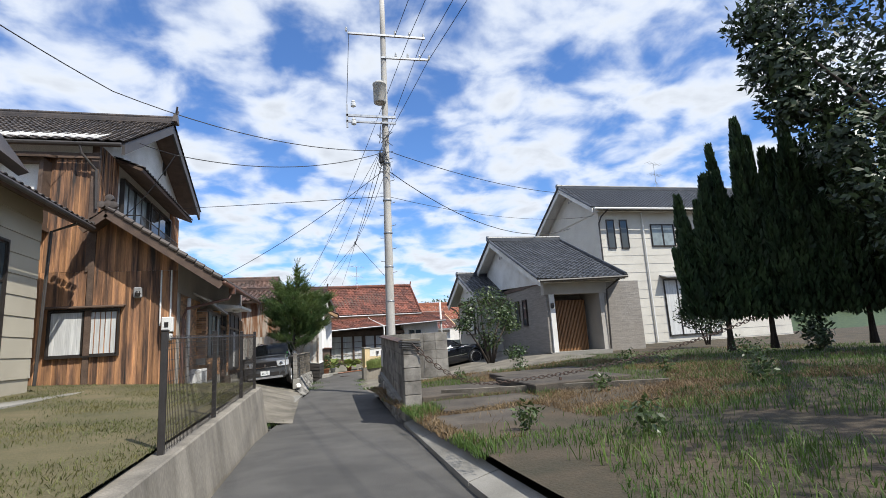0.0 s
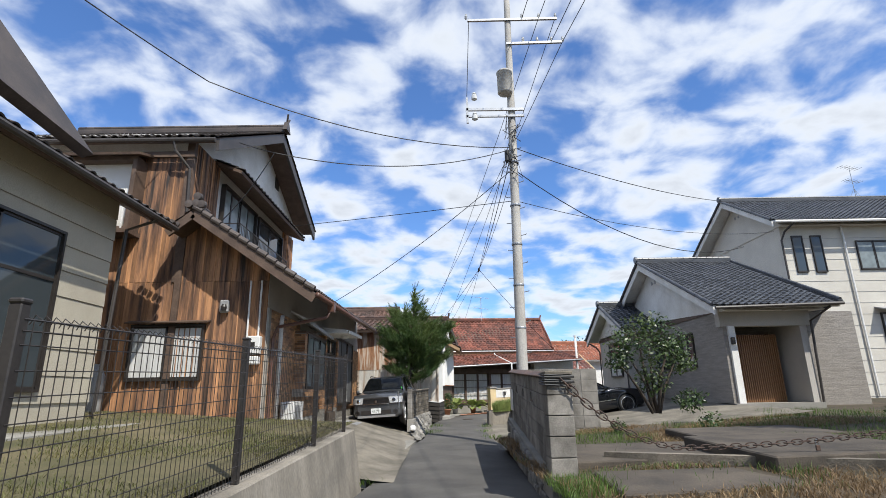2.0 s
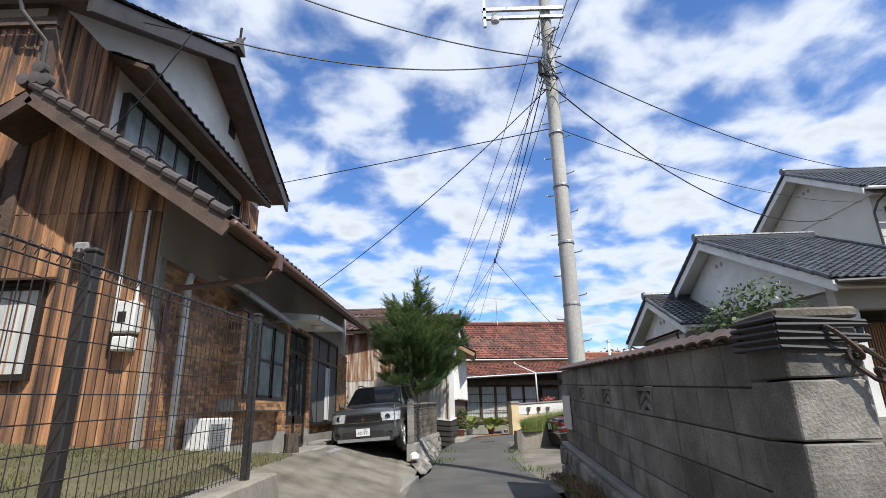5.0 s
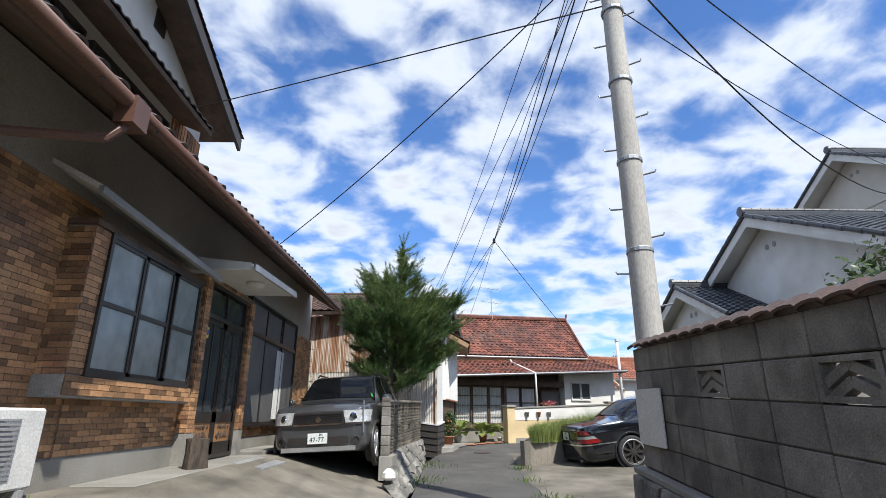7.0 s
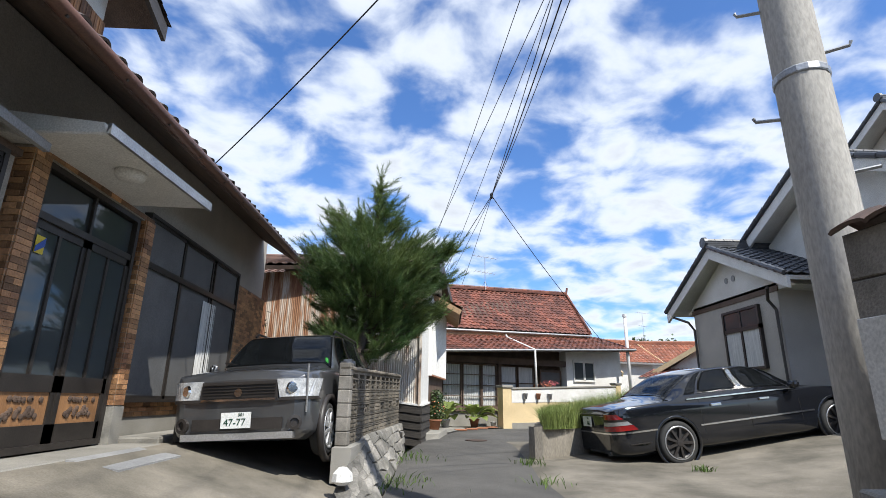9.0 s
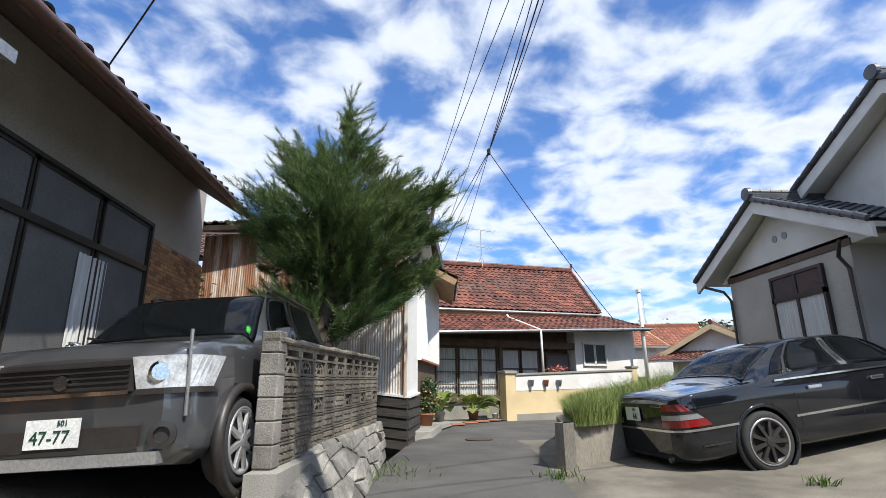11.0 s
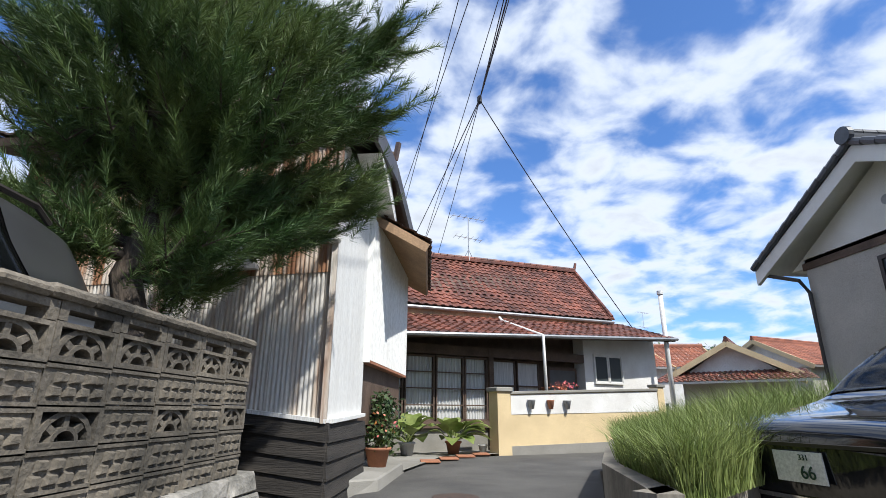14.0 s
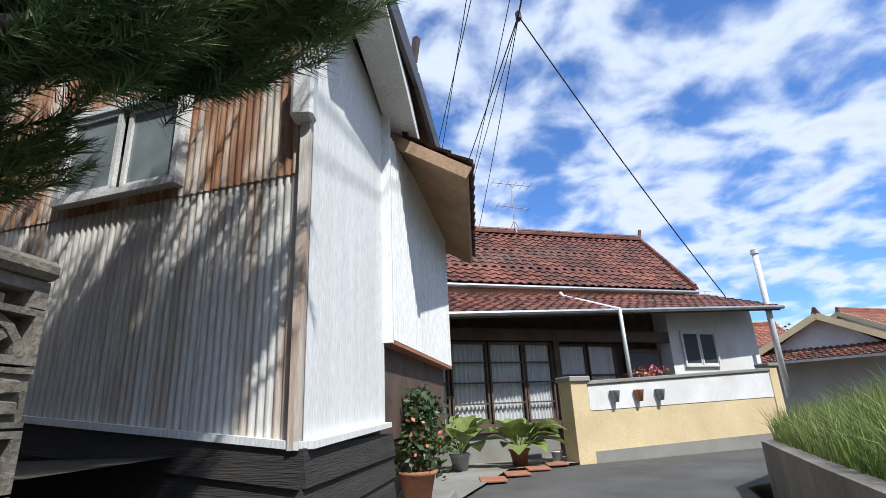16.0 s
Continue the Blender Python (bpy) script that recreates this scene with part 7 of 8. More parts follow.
def antenna(base, h, name_label):
    an = thing("tv_antenna", name_label, "antenna", tuple(base), "roof antennas")
    b = Vector(base)
    part("mast", tube(B(), [b, b + Vector((0, 0, h))], 0.018, 6), STEEL, an)
    for k, (f, w) in enumerate(((1.0, 0.6), (0.55, 0.5))):
        c = b + Vector((0, 0, h * f))
        part("boom", tube(B(), [c + Vector((-w, -0.1, 0.05)), c + Vector((w, 0.1, -0.05))], 0.012, 5), STEEL, an)
        for i in range(6):
            e = c + Vector((-w + 2 * w * i / 5, -0.1 + 0.2 * i / 5, 0.05 - 0.1 * i / 5))
            part("element", tube(B(), [e + Vector((0.05, -0.25, 0)), e + Vector((-0.05, 0.25, 0))], 0.008, 4), STEEL, an)
    for a in (0.5, 2.6, 4.7):
        part("leg", tube(B(), [b + Vector((0, 0, h * 0.3)), b + Vector((0.3 * math.cos(a), 0.3 * math.sin(a), 0))], 0.010, 5), STEEL, an)


antenna(tuple(fp(1.3, 3.25, 5.65)), 1.75, "television antenna on the red tiled ridge")

# yellow garden wall
yw = thing("garden_wall", "pale yellow and white stucco garden wall with end posts", "wall", (5.5, 35.8, -0.4), "", "structure")
Y0, Y1 = Vector((2.95, 34.75, 0)), Vector((8.25, 37.1, 0))
YU = (Y1 - Y0).normalized()
YO = Vector((YU.y, -YU.x, 0))


def ybox(bm, s0, s1, d0, d1, z0, z1, z0b=None, z1b=None):
    q = []
    for z, zb_ in ((z0, z0b), (z1, z1b)):
        for s, d in ((s0, d0), (s1, d0), (s1, d1), (s0, d1)):
            v = Y0 + YU * s + YO * d
            q.append((v.x, v.y, z if zb_ is None or s == s0 else zb_))
    hexa(bm, q)
    return bm


YL = (Y1 - Y0).length
part("wall", ybox(B(), 0.35, YL - 0.2, -0.12, 0.0, -0.8, 0.92, -0.8, 1.12), YELLOWWALL, yw)
part("white_band", ybox(B(), 0.38, YL - 0.22, 0.0, 0.012, 0.45, 0.90, 0.55, 1.10), PLASTER, yw)
part("foot_band", ybox(B(), 0.0, YL, -0.0, 0.025, -0.8, -0.27, -0.8, -0.2), CONCRETE, yw)
part("coping", bevel(ybox(B(), 0.35, YL - 0.2, -0.17, 0.05, 0.92, 0.99, 1.12, 1.19), 0.01), CONCRETE, yw)
part("post", ybox(B(), -0.02, 0.36, -0.34, 0.03, -0.8, 0.98), YELLOWWALL, yw)
part("post_cap", bevel(ybox(B(), -0.07, 0.41, -0.39, 0.08, 0.98, 1.08), 0.015), CONCRETE, yw)
part("post", ybox(B(), YL - 0.22, YL + 0.05, -0.25, 0.03, -0.8, 1.22), YELLOWWALL, yw)
part("post_cap", bevel(ybox(B(), YL - 0.26, YL + 0.1, -0.29, 0.07, 1.22, 1.3), 0.015), CONCRETE, yw)
for s in (0.95, 1.55, 2.1):
    hp = thing("wall_pot", "small pot hung on the garden wall", "flower pot", tuple(Y0 + YU * s + YO * 0.08 + Vector((0, 0, 0.6))), "pots on the garden wall")
    c = Y0 + YU * s + YO * 0.09 + Vector((0, 0, 0.58))
    part("pot", lathe(B(), c, [(0.05, 0), (0.09, 0.2), (0.10, 0.22), (0.07, 0.22), (0.0, 0.18)], 12), GREYPLASTIC if s != 1.55 else TERRA, hp, "", True)


def pot(base, r, h, material, label):
    t = thing("flower_pot", label, "flower pot", base, "pots")
    part("pot", lathe(B(), base, [(r * 0.68, 0), (r * 0.95, h * 0.85), (r * 1.08, h * 0.86), (r * 1.08, h), (r * 0.92, h), (r * 0.85, h * 0.85), (0, h * 0.84)], 18), material, t, "", True)
    return t


def big_leaves(parent, c, n, l, rnd):
    for k in range(n):
        a = rnd.uniform(0, 6.28)
        el = rnd.uniform(0.3, 1.2)
        d = Vector((math.cos(a) * math.cos(el), math.sin(a) * math.cos(el), math.sin(el)))
        s = d.cross(Vector((0, 0, 1))).normalized()
        ll = l * rnd.uniform(0.7, 1.2)
        V, Fc = [], []
        for i in range(6):
            f = i / 5
            p = Vector(c) + d * ll * (0.3 + f * 0.7) + Vector((0, 0, -0.35 * ll * f * f))
            w = ll * 0.24 * math.sin(math.pi * (0.08 + 0.9 * f))
            V += [p - s * w + Vector((0, 0, 0.25 * w)), p, p + s * w + Vector((0, 0, 0.25 * w))]
        for i in range(5):
            b = i * 3
            Fc += [(b, b + 1, b + 4, b + 3), (b + 1, b + 2, b + 5, b + 4)]
        raw(V, Fc, "leaf", TALLGRASS, parent, "", True)
        part("stem", tube(B(), [Vector(c), Vector(c) + d * ll * 0.32], 0.008, 5), TALLGRASS, parent)


rnd = random.Random(21)
for s, d in ((-2.9, -0.95), (-1.75, -1.0)):
    b = fp(s, d, zr(35) + 0.045)
    t = pot(tuple(b), 0.18, 0.28, TERRA if s > -2 else GREYPLASTIC, "large-leaved green plant in a pot before the screens")
    big_leaves(t, b + Vector((0, 0, 0.25)), 20, 0.95, rnd)
for s, d, r in ((-3.6, -0.9, 0.09), (-0.85, -0.85, 0.11), (-0.6, -0.9, 0.08)):
    pot(tuple(fp(s, d, zr(35) + 0.045)), r, r * 1.6, WHITEPLASTIC, "small pale pot by the wall")
b = (0.30, 30.35, -0.30)
fpot = pot(b, 0.19, 0.28, TERRA, "terracotta pot of pink flowers by the shed")
leaf_cloud([((0.30, 30.35, 0.25), (0.28, 0.28, 0.33)), ((0.36, 30.3, 0.55), (0.2, 0.2, 0.3))], "foliage", SHRUB, fpot, 0.09, 420, rnd)
leaf_cloud([((0.32, 30.25, 0.3), (0.3, 0.3, 0.25))], "flowers", FLOWER, fpot, 0.05, 50, rnd, aspect=0.9)
leaf_cloud([((0.45, 31.2, 0.25), (0.3, 0.35, 0.55))], "weeds", SHRUB, fpot, 0.10, 200, rnd)
p_ = Y0 + YU * 1.9 - YO * 0.5
bp = pot((p_.x, p_.y, 0.99), 0.11, 0.16, TERRA, "terracotta pot on the garden wall")
leaf_cloud([((p_.x + 0.6, p_.y + 0.3, 1.2), (0.42, 0.25, 0.16))], "flowers", FLOWER, bp, 0.06, 130, rnd, aspect=0.8)
for k in range(5):
    ob = link_mesh("manhole_cover" if k == 0 else "grate_plate", lathe(B(), (1.24, 28.2, zr(28.2) + 0.022), [(0.26, 0), (0.26, 0.014), (0.23, 0.016), (0.0, 0.016)], 26) if k == 0 else bevel(box(B(), 0.62 + k * 0.42, 31.9 + k * 0.62, zr(33) + 0.03, 1.0 + k * 0.42, 32.4 + k * 0.62, zr(33) + 0.06), 0.006), RUSTIRON if k == 0 else TERRA)
    tagged(ob, "round iron manhole cover in the lane" if k == 0 else "rusty iron gutter plate beside the lane", "manhole" if k == 0 else "drain cover", "" if k == 0 else "gutter plates")

# ---- planter with tall grass ----
pl = thing("planter_wall", "low weathered concrete retaining wall of the grass bed", "wall", (2.5, 27, -0.5), "", "structure")
PP = [(3.9, 26.3), (1.95, 24.9), (2.35, 26.7), (3.0, 28.3), (4.1, 30.9), (5.0, 31.8), (12, 34.5)]
for (x0, y0), (x1, y1) in zip(PP, PP[1:]):
    d = Vector((x1 - x0, y1 - y0, 0)).normalized()
    n = Vector((d.y, -d.x, 0)) * 0.14
    if n.dot(Vector((5 - x0, 29.5 - y0, 0))) < 0:
        n = -n
    bm = B()
    hexa(bm, [(x0, y0, -1), (x1, y1, -1), (x1 + n.x, y1 + n.y, -1), (x0 + n.x, y0 + n.y, -1), (x0, y0, 0.06), (x1, y1, 0.06), (x1 + n.x, y1 + n.y, 0.06), (x0 + n.x, y0 + n.y, 0.06)])
    part("wall_panel", bm, WALLCON, pl)
bm = B()
bm.faces.new([bm.verts.new((x, y, 0.02)) for x, y in ((4.0, 26.4), (2.1, 25.05), (2.5, 26.75), (3.15, 28.3), (4.2, 30.8), (5.1, 31.65), (12, 34.3), (12, 28.5), (8.0, 27.2))])
structure("grass_bed", bm, SOIL, "soil of the raised grass bed", "ground")


# ---- grey-plaster house with gables, and porch ----
gh = thing("gabled_house", "grey-plaster house with black tiled gables and a lattice-door porch", "house", (10, 26, 0))


def gable_roof(parent, x0, x1, yr, zr_, yn, zn, yf, zf, material, gable_m, wall_x, verge=0.16, deck=0.1):
    """A roof with its ridge along x at yr, eaves at yn (near) and yf (far); white verge boards at x0."""
    part("roof_deck", slab(B(), (x0, yn, zn), (x1, yn, zn), (x1, yr, zr_), (x0, yr, zr_), deck), PLASTER, parent)
    part("roof_deck", slab(B(), (x1, yf, zf), (x0, yf, zf), (x0, yr, zr_), (x1, yr, zr_), deck), PLASTER, parent)
    tiles((x0 - 0.03, yn - 0.04, zn + 0.02), (x1, yn - 0.04, zn + 0.02), (x1, yr, zr_ + 0.04), (x0 - 0.03, yr, zr_ + 0.04), "roof_tiles", material, parent)
    tiles((x1, yf + 0.04, zf + 0.02), (x0 - 0.03, yf + 0.04, zf + 0.02), (x0 - 0.03, yr, zr_ + 0.04), (x1, yr, zr_ + 0.04), "roof_tiles", material, parent)
    part("ridge_tiles", ridge_cap(B(), (x0 - 0.05, yr, zr_ + 0.05), (x1, yr, zr_ + 0.05), 0.26, 0.24), material, parent)
    part("ridge_end", lathe(B(), (x0 - 0.16, yr, zr_ + 0.18), [(0.0, 0), (0.16, 0.01), (0.17, 0.1), (0.1, 0.14)], 14, (1, 0, 0)), material, parent)
    for (ya, za) in ((yn, zn), (yf, zf)):
        bm = B()
        hexa(bm, [(x0 - 0.02, ya, za - 0.30), (x0 + 0.06, ya, za - 0.30), (x0 + 0.06, yr, zr_ - 0.32), (x0 - 0.02, yr, zr_ - 0.32), (x0 - 0.02, ya, za - 0.01), (x0 + 0.06, ya, za - 0.01), (x0 + 0.06, yr, zr_ - 0.01), (x0 - 0.02, yr, zr_ - 0.01)])
        part("verge_board", bm, PLASTER, parent)
        bm = B()
        for k in range(12):
            f0, f1 = k / 12, (k + 0.92) / 12
            tube(bm, [(x0 - 0.05, ya + (yr - ya) * f0, za + (zr_ - za) * f0 + 0.06), (x0 - 0.05, ya + (yr - ya) * f1, za + (zr_ - za) * f1 + 0.08)], 0.07, 8)
        part("verge_tiles", bm, material, parent)
    bm = B()
    a = [bm.verts.new((wall_x, y, z)) for y, z in ((yn + 0.4, zn - 0.12), (yf - 0.4, zf - 0.12), (yr, zr_ - 0.15))]
    b = [bm.verts.new((x1 - 0.2, y, z)) for y, z in ((yn + 0.4, zn - 0.12), (yf - 0.4, zf - 0.12), (yr, zr_ - 0.15))]
    bm.faces.new(a)
    bm.faces.new(b[::-1])
    for k in range(3):
        bm.faces.new((a[k], b[k], b[(k + 1) % 3], a[(k + 1) % 3]))
    bmesh.ops.recalc_face_normals(bm, faces=bm.faces)
    part("gable_wall", bm, gable_m, parent)
    for dy in (-0.22, 0.12):
        part("vent", lathe(B(), (wall_x - 0.02, yr + dy, zr_ - 0.95), [(0.0, 0), (0.09, 0.005), (0.09, 0.04)], 14, (1, 0, 0)), GREYPLASTIC, parent)


# small wing
gable_roof(gh, 8.35, 13.5, 29.45, 4.95, 26.4, 3.42, 32.4, 3.45, TILE_GREY, PLASTER, 8.85)
part("wall_wing", box(B(), 8.85, 27.5, -0.4, 13.5, 31.6, 3.5), GREYPLASTER, gh)
part("wall_band", box(B(), 8.82, 27.45, 3.28, 8.86, 31.65, 3.42), BROWNWOOD, gh)
bmw = frame_bm(Vector((8.84, 28.25, 0)), Vector((0, 1, 0)), Vector((-1, 0, 0)), 1.68, 1.40, 3.08, 0.08, 0.07)
ww = part("window", bmw, BRONZE, gh)
for k in range(2):
    part("pane", box(B(), 8.80, 28.32 + k * 0.8, 1.47, 8.815, 29.06 + k * 0.8, 2.45), CURTAIN, ww)
    part("transom_pane", box(B(), 8.79, 28.32 + k * 0.8, 2.55, 8.805, 29.06 + k * 0.8, 3.0), GLASS, ww)
part("transom_bar", box(B(), 8.76, 28.25, 2.45, 8.84, 29.93, 2.56), BRONZE, ww)
part("sash", box(B(), 8.77, 29.06, 1.42, 8.83, 29.14, 3.06), BRONZE, ww)
for y in (27.55, 31.55):
    part("downpipe", tube(B(), [(8.42, y - 0.3 if y < 29 else y + 0.6, 3.3), (8.6, y, 3.05), (8.78, y, 2.8), (8.78, y, 0.0)], 0.04, 8), GUTTERDARK, gh)
# main body
gable_roof(gh, 9.55, 14.0, 26.7, 6.6, 20.5, 3.58, 31.5, 4.2, TILE_GREY, PLASTER, 10.15)
part("wall_main", box(B(), 10.2, 23.2, -0.2, 16.5, 28.0, 3.7), TEXWALL, gh, "dark ribbed siding")
part("wall_front", box(B(), 10.2, 21.35, -0.2, 10.42, 23.2, 3.6), TEXWALL, gh)
part("wall_side", box(B(), 13.0, 21.35, -0.2, 13.25, 23.2, 3.6), GREYPLASTER, gh)
part("porch_lintel", box(B(), 10.1, 21.3, 2.95, 13.4, 21.6, 3.62), GREYPLASTER, gh)
part("porch_post", box(B(), 10.35, 21.25, 0.0, 10.58, 21.5, 2.95), PLASTER, gh)
part("wall_band", box(B(), 10.16, 21.3, 3.5, 10.2, 28.0, 3.68), BROWNWOOD, gh)
dl = part("lattice_door", box(B(), 10.7, 22.4, 0.2, 12.75, 22.45, 2.75), BROWNWOOD, gh, "orange vertical lattice door")
for k in range(26):
    part("slat", box(B(), 10.72 + k * 0.078, 22.34, 0.22, 10.76 + k * 0.078, 22.4, 2.73), DOORWOOD, dl)
part("porch_floor", box(B(), 10.2, 21.2, -0.1, 13.3, 23.2, 0.28), CONCRETE, gh)
for k, y in enumerate((27.2, 26.35, 24.9, 23.9)):
    bmw = frame_bm(Vector((10.19, y - 0.55 if k < 2 else y - 0.3, 0)), Vector((0, 1, 0)), Vector((-1, 0, 0)), 0.62 if k < 2 else 0.5, 1.6, 2.95, 0.07, 0.06)
    w_ = part("window", bmw, BRONZE, gh)
    part("pane", box(B(), 10.15, (y - 0.5 if k < 2 else y - 0.25), 1.65, 10.165, (y + 0.02 if k < 2 else y + 0.15), 2.9), GLASS, w_)
part("eave_gutter", tube(B(), [(9.55, 20.4, 3.5), (14.05, 20.4, 3.6)], 0.06, 8), GUTTERDARK, gh)
part("downpipe", tube(B(), [(13.6, 20.45, 3.5), (13.35, 21.2, 3.1), (13.3, 21.3, 0.2)], 0.045, 8), GUTTERDARK, gh)
tiles((14.0, 20.5, 3.62), (17.2, 26.7, 3.9), (14.05, 26.7, 6.6), (14.0, 26.6, 6.6), "hip_tiles", TILE_GREY, gh)
part("hip_cap", ridge_cap(B(), (14.0, 26.7, 6.6), (14.05, 20.5, 3.65), 0.2, 0.14), TILE_GREY, gh)
pl_ = thing("porch_lamp", "small dark wall lamp beside the lattice door", "lamp", (10.35, 21.3, 2.4))
part("lamp_body", bevel(box(B(), 10.36, 21.15, 2.3, 10.5, 21.25, 2.55), 0.02), BLACKMETAL, pl_)

# ---- two-storey pale house ----
wh = thing("pale_house", "two-storey pale beige sided house with grey tiled roof", "house", (22, 31, 0))
part("wall", box(B(), 17.3, 27.6, -0.3, 31, 34.5, 8.75), PALESIDING, wh)
gable_roof(wh, 16.5, 32, 30.9, 11.2, 26.85, 8.75, 35.2, 8.75, TILE_GREY, PALESIDING, 17.25)
for k in range(15):
    part("siding_line", box(B(), 17.28, 27.585, 0.3 + k * 0.55, 31, 27.6, 0.31 + k * 0.55), GREYPLASTIC, wh)
for x in (17.8, 18.75):
    window(wh, (x, 27.59), (1, 0), 0.55, 6.25, 8.15, 1, BRONZE, GLASS, 0.07)
window(wh, (21.0, 27.59), (1, 0), 1.75, 6.35, 7.85, 2, BRONZE, FROST, 0.08)
window(wh, (21.4, 27.59), (1, 0), 3.9, 0.6, 4.2, 4, BRONZE, CURTAIN, 0.1)
bmw = frame_bm(Vector((18.0, 27.59, 0)), Vector((1, 0, 0)), Vector((0, -1, 0)), 1.25, 0.5, 2.8, 0.08, 0.08)
d_ = part("back_door", bmw, BRONZE, wh)
part("pane", box(B(), 18.1, 27.56, 0.6, 19.15, 27.57, 2.7), SCREEN, d_)
part("downpipe", tube(B(), [(20.4, 27.5, 8.6), (20.4, 27.5, 0.3)], 0.05, 8), WHITEPLASTIC, wh)
part("downpipe", tube(B(), [(17.6, 26.85, 8.65), (17.35, 27.3, 8.3), (17.25, 27.5, 7.9), (17.25, 27.5, 5.0)], 0.05, 8), GUTTERDARK, wh)
part("eave_gutter", tube(B(), [(16.6, 26.75, 8.68), (32, 26.75, 8.68)], 0.07, 8), WHITEPLASTIC, wh)
part("window_hood", slab(B(), (21.2, 26.9, 4.3), (25.6, 26.9, 4.3), (25.6, 27.6, 4.5), (21.2, 27.6, 4.5), 0.06), GREYPLASTIC, wh)
antenna((24.5, 30.9, 11.4), 1.9, "television antenna with a small dish on the grey ridge")

# ---- far houses, hill ----
def far_house(x, y, w, d, h, rise, turn, roof_m, wall_m, label, gable=True):
    t = thing("far_house", label, "house", (x, y, -0.8), "far houses")
    m = Matrix.Translation((x, y, -0.8)) @ Matrix.Rotation(radians(turn), 4, "Z")
    part("wall", box(B(), -w / 2, -d / 2, 0, w / 2, d / 2, h, m), wall_m, t)
    e = 0.7
    a, b, c, dd = (m @ Vector(q) for q in ((-w / 2 - e, -d / 2 - e, h), (w / 2 + e, -d / 2 - e, h), (w / 2 + e, 0, h + rise), (-w / 2 - e, 0, h + rise)))
    f, g = m @ Vector((-w / 2 - e, d / 2 + e, h)), m @ Vector((w / 2 + e, d / 2 + e, h))
    part("roof_deck", slab(B(), a, b, c, dd, 0.15), wall_m, t)
    part("roof_deck", slab(B(), g, f, dd, c, 0.15), wall_m, t)
    tiles(a, b, c, dd, "roof_tiles", roof_m, t, 0.4, 0.4, 0.05)
    tiles(g, f, dd, c, "roof_tiles", roof_m, t, 0.4, 0.4, 0.05)
    part("ridge_tiles", ridge_cap(B(), dd, c, 0.35, 0.3), roof_m, t)
    for s in (-1, 1):
        bm = B()
        p = [bm.verts.new(m @ Vector((s * (w / 2 + 0.02), yy, zz))) for yy, zz in ((-d / 2, h - 0.05), (d / 2, h - 0.05), (0, h + rise - 0.1))]
        q = [bm.verts.new(m @ Vector((s * (w / 2 - 0.2), yy, zz))) for yy, zz in ((-d / 2, h - 0.05), (d / 2, h - 0.05), (0, h + rise - 0.1))]
        bm.faces.new(p)
        bm.faces.new(q[::-1])
        for k in range(3):
            bm.faces.new((p[k], q[k], q[(k + 1) % 3], p[(k + 1) % 3]))
        bmesh.ops.recalc_face_normals(bm, faces=bm.faces)
        part("gable", bm, PLASTER, t)
        for yy in (-d / 2 - e, d / 2 + e):
            part("verge_board", beam(B(), m @ Vector((s * (w / 2 + e), yy, h - 0.12)), m @ Vector((s * (w / 2 + e), 0, h + rise - 0.12)), 0.08, 0.32), YELLOWWALL, t)
    for k in range(3):
        part("window", box(B(), -w / 2 + 0.8 + k * w / 3.2, -d / 2 - 0.05, 1.0, -w / 2 + 1.9 + k * w / 3.2, -d / 2 + 0.05, 2.2, m), GLASS, t)
    return t


fh = far_house(22.3, 54.3, 6.5, 5.6, 3.5, 1.9, 50, TILE_RED, GREYPLASTER, "orange-tiled low house with a pale gable")
m_ = Matrix.Translation((22.3, 54.3, -0.8)) @ Matrix.Rotation(radians(50), 4, "Z")
pa, pb, pc, pd = (m_ @ Vector(q) for q in ((-5.0, 4.2, 3.1), (-5.0, -4.2, 3.1), (-3.2, -3.6, 3.75), (-3.2, 3.6, 3.75)))
part("pent_roof", slab(B(), pa, pb, pc, pd, 0.12), PLASTER, fh)
tiles(pa, pb, pc, pd, "pent_tiles", TILE_RED, fh, 0.3, 0.3, 0.05)
far_house(15.5, 62, 8, 6, 4.6, 2.0, 12, TILE_ORANGE, PLASTER, "far orange-tiled house beyond the lane")
far_house(24, 70, 9, 7, 5.2, 2.2, -8, TILE_ORANGE, PLASTER, "far orange-tiled house beyond the lane")
far_house(33, 62, 10, 7, 4.6, 2.2, 20, TILE_ORANGE, GREYPLASTER, "far red-roofed house among the trees")
far_house(37, 49, 9, 7, 4.2, 2.2, -30, TILE_DARK, DARKWOOD, "far dark-tiled house beyond the grass")
far_house(-1.5, 55, 10, 7, 4.6, 2.4, 4, TILE_RED, PLASTER, "far red-tiled house behind the old house")
far_house(9.5, 56, 8, 6, 3.4, 1.8, 8, TILE_RED, PLASTER, "far red-tiled house behind the old house")
antenna((24, 70, 6.75), 3.2, "thin television antenna above the far roofs")
rnd = random.Random(31)
bm = B()
hx = list(np.linspace(-220, 420, 70))
hy = [120, 135, 150, 170, 200, 260]


def hill_z(x, y):
    b = 9 + 9 * math.exp(-((x - 60) / 45) ** 2) + 10 * math.exp(-((x - 150) / 60) ** 2) - 8 * math.exp(-((x + 40) / 90) ** 2)
    return max(b, 1) * math.sin(min(max((y - 120) / 60, 0), 1) * math.pi / 2) - 1.5


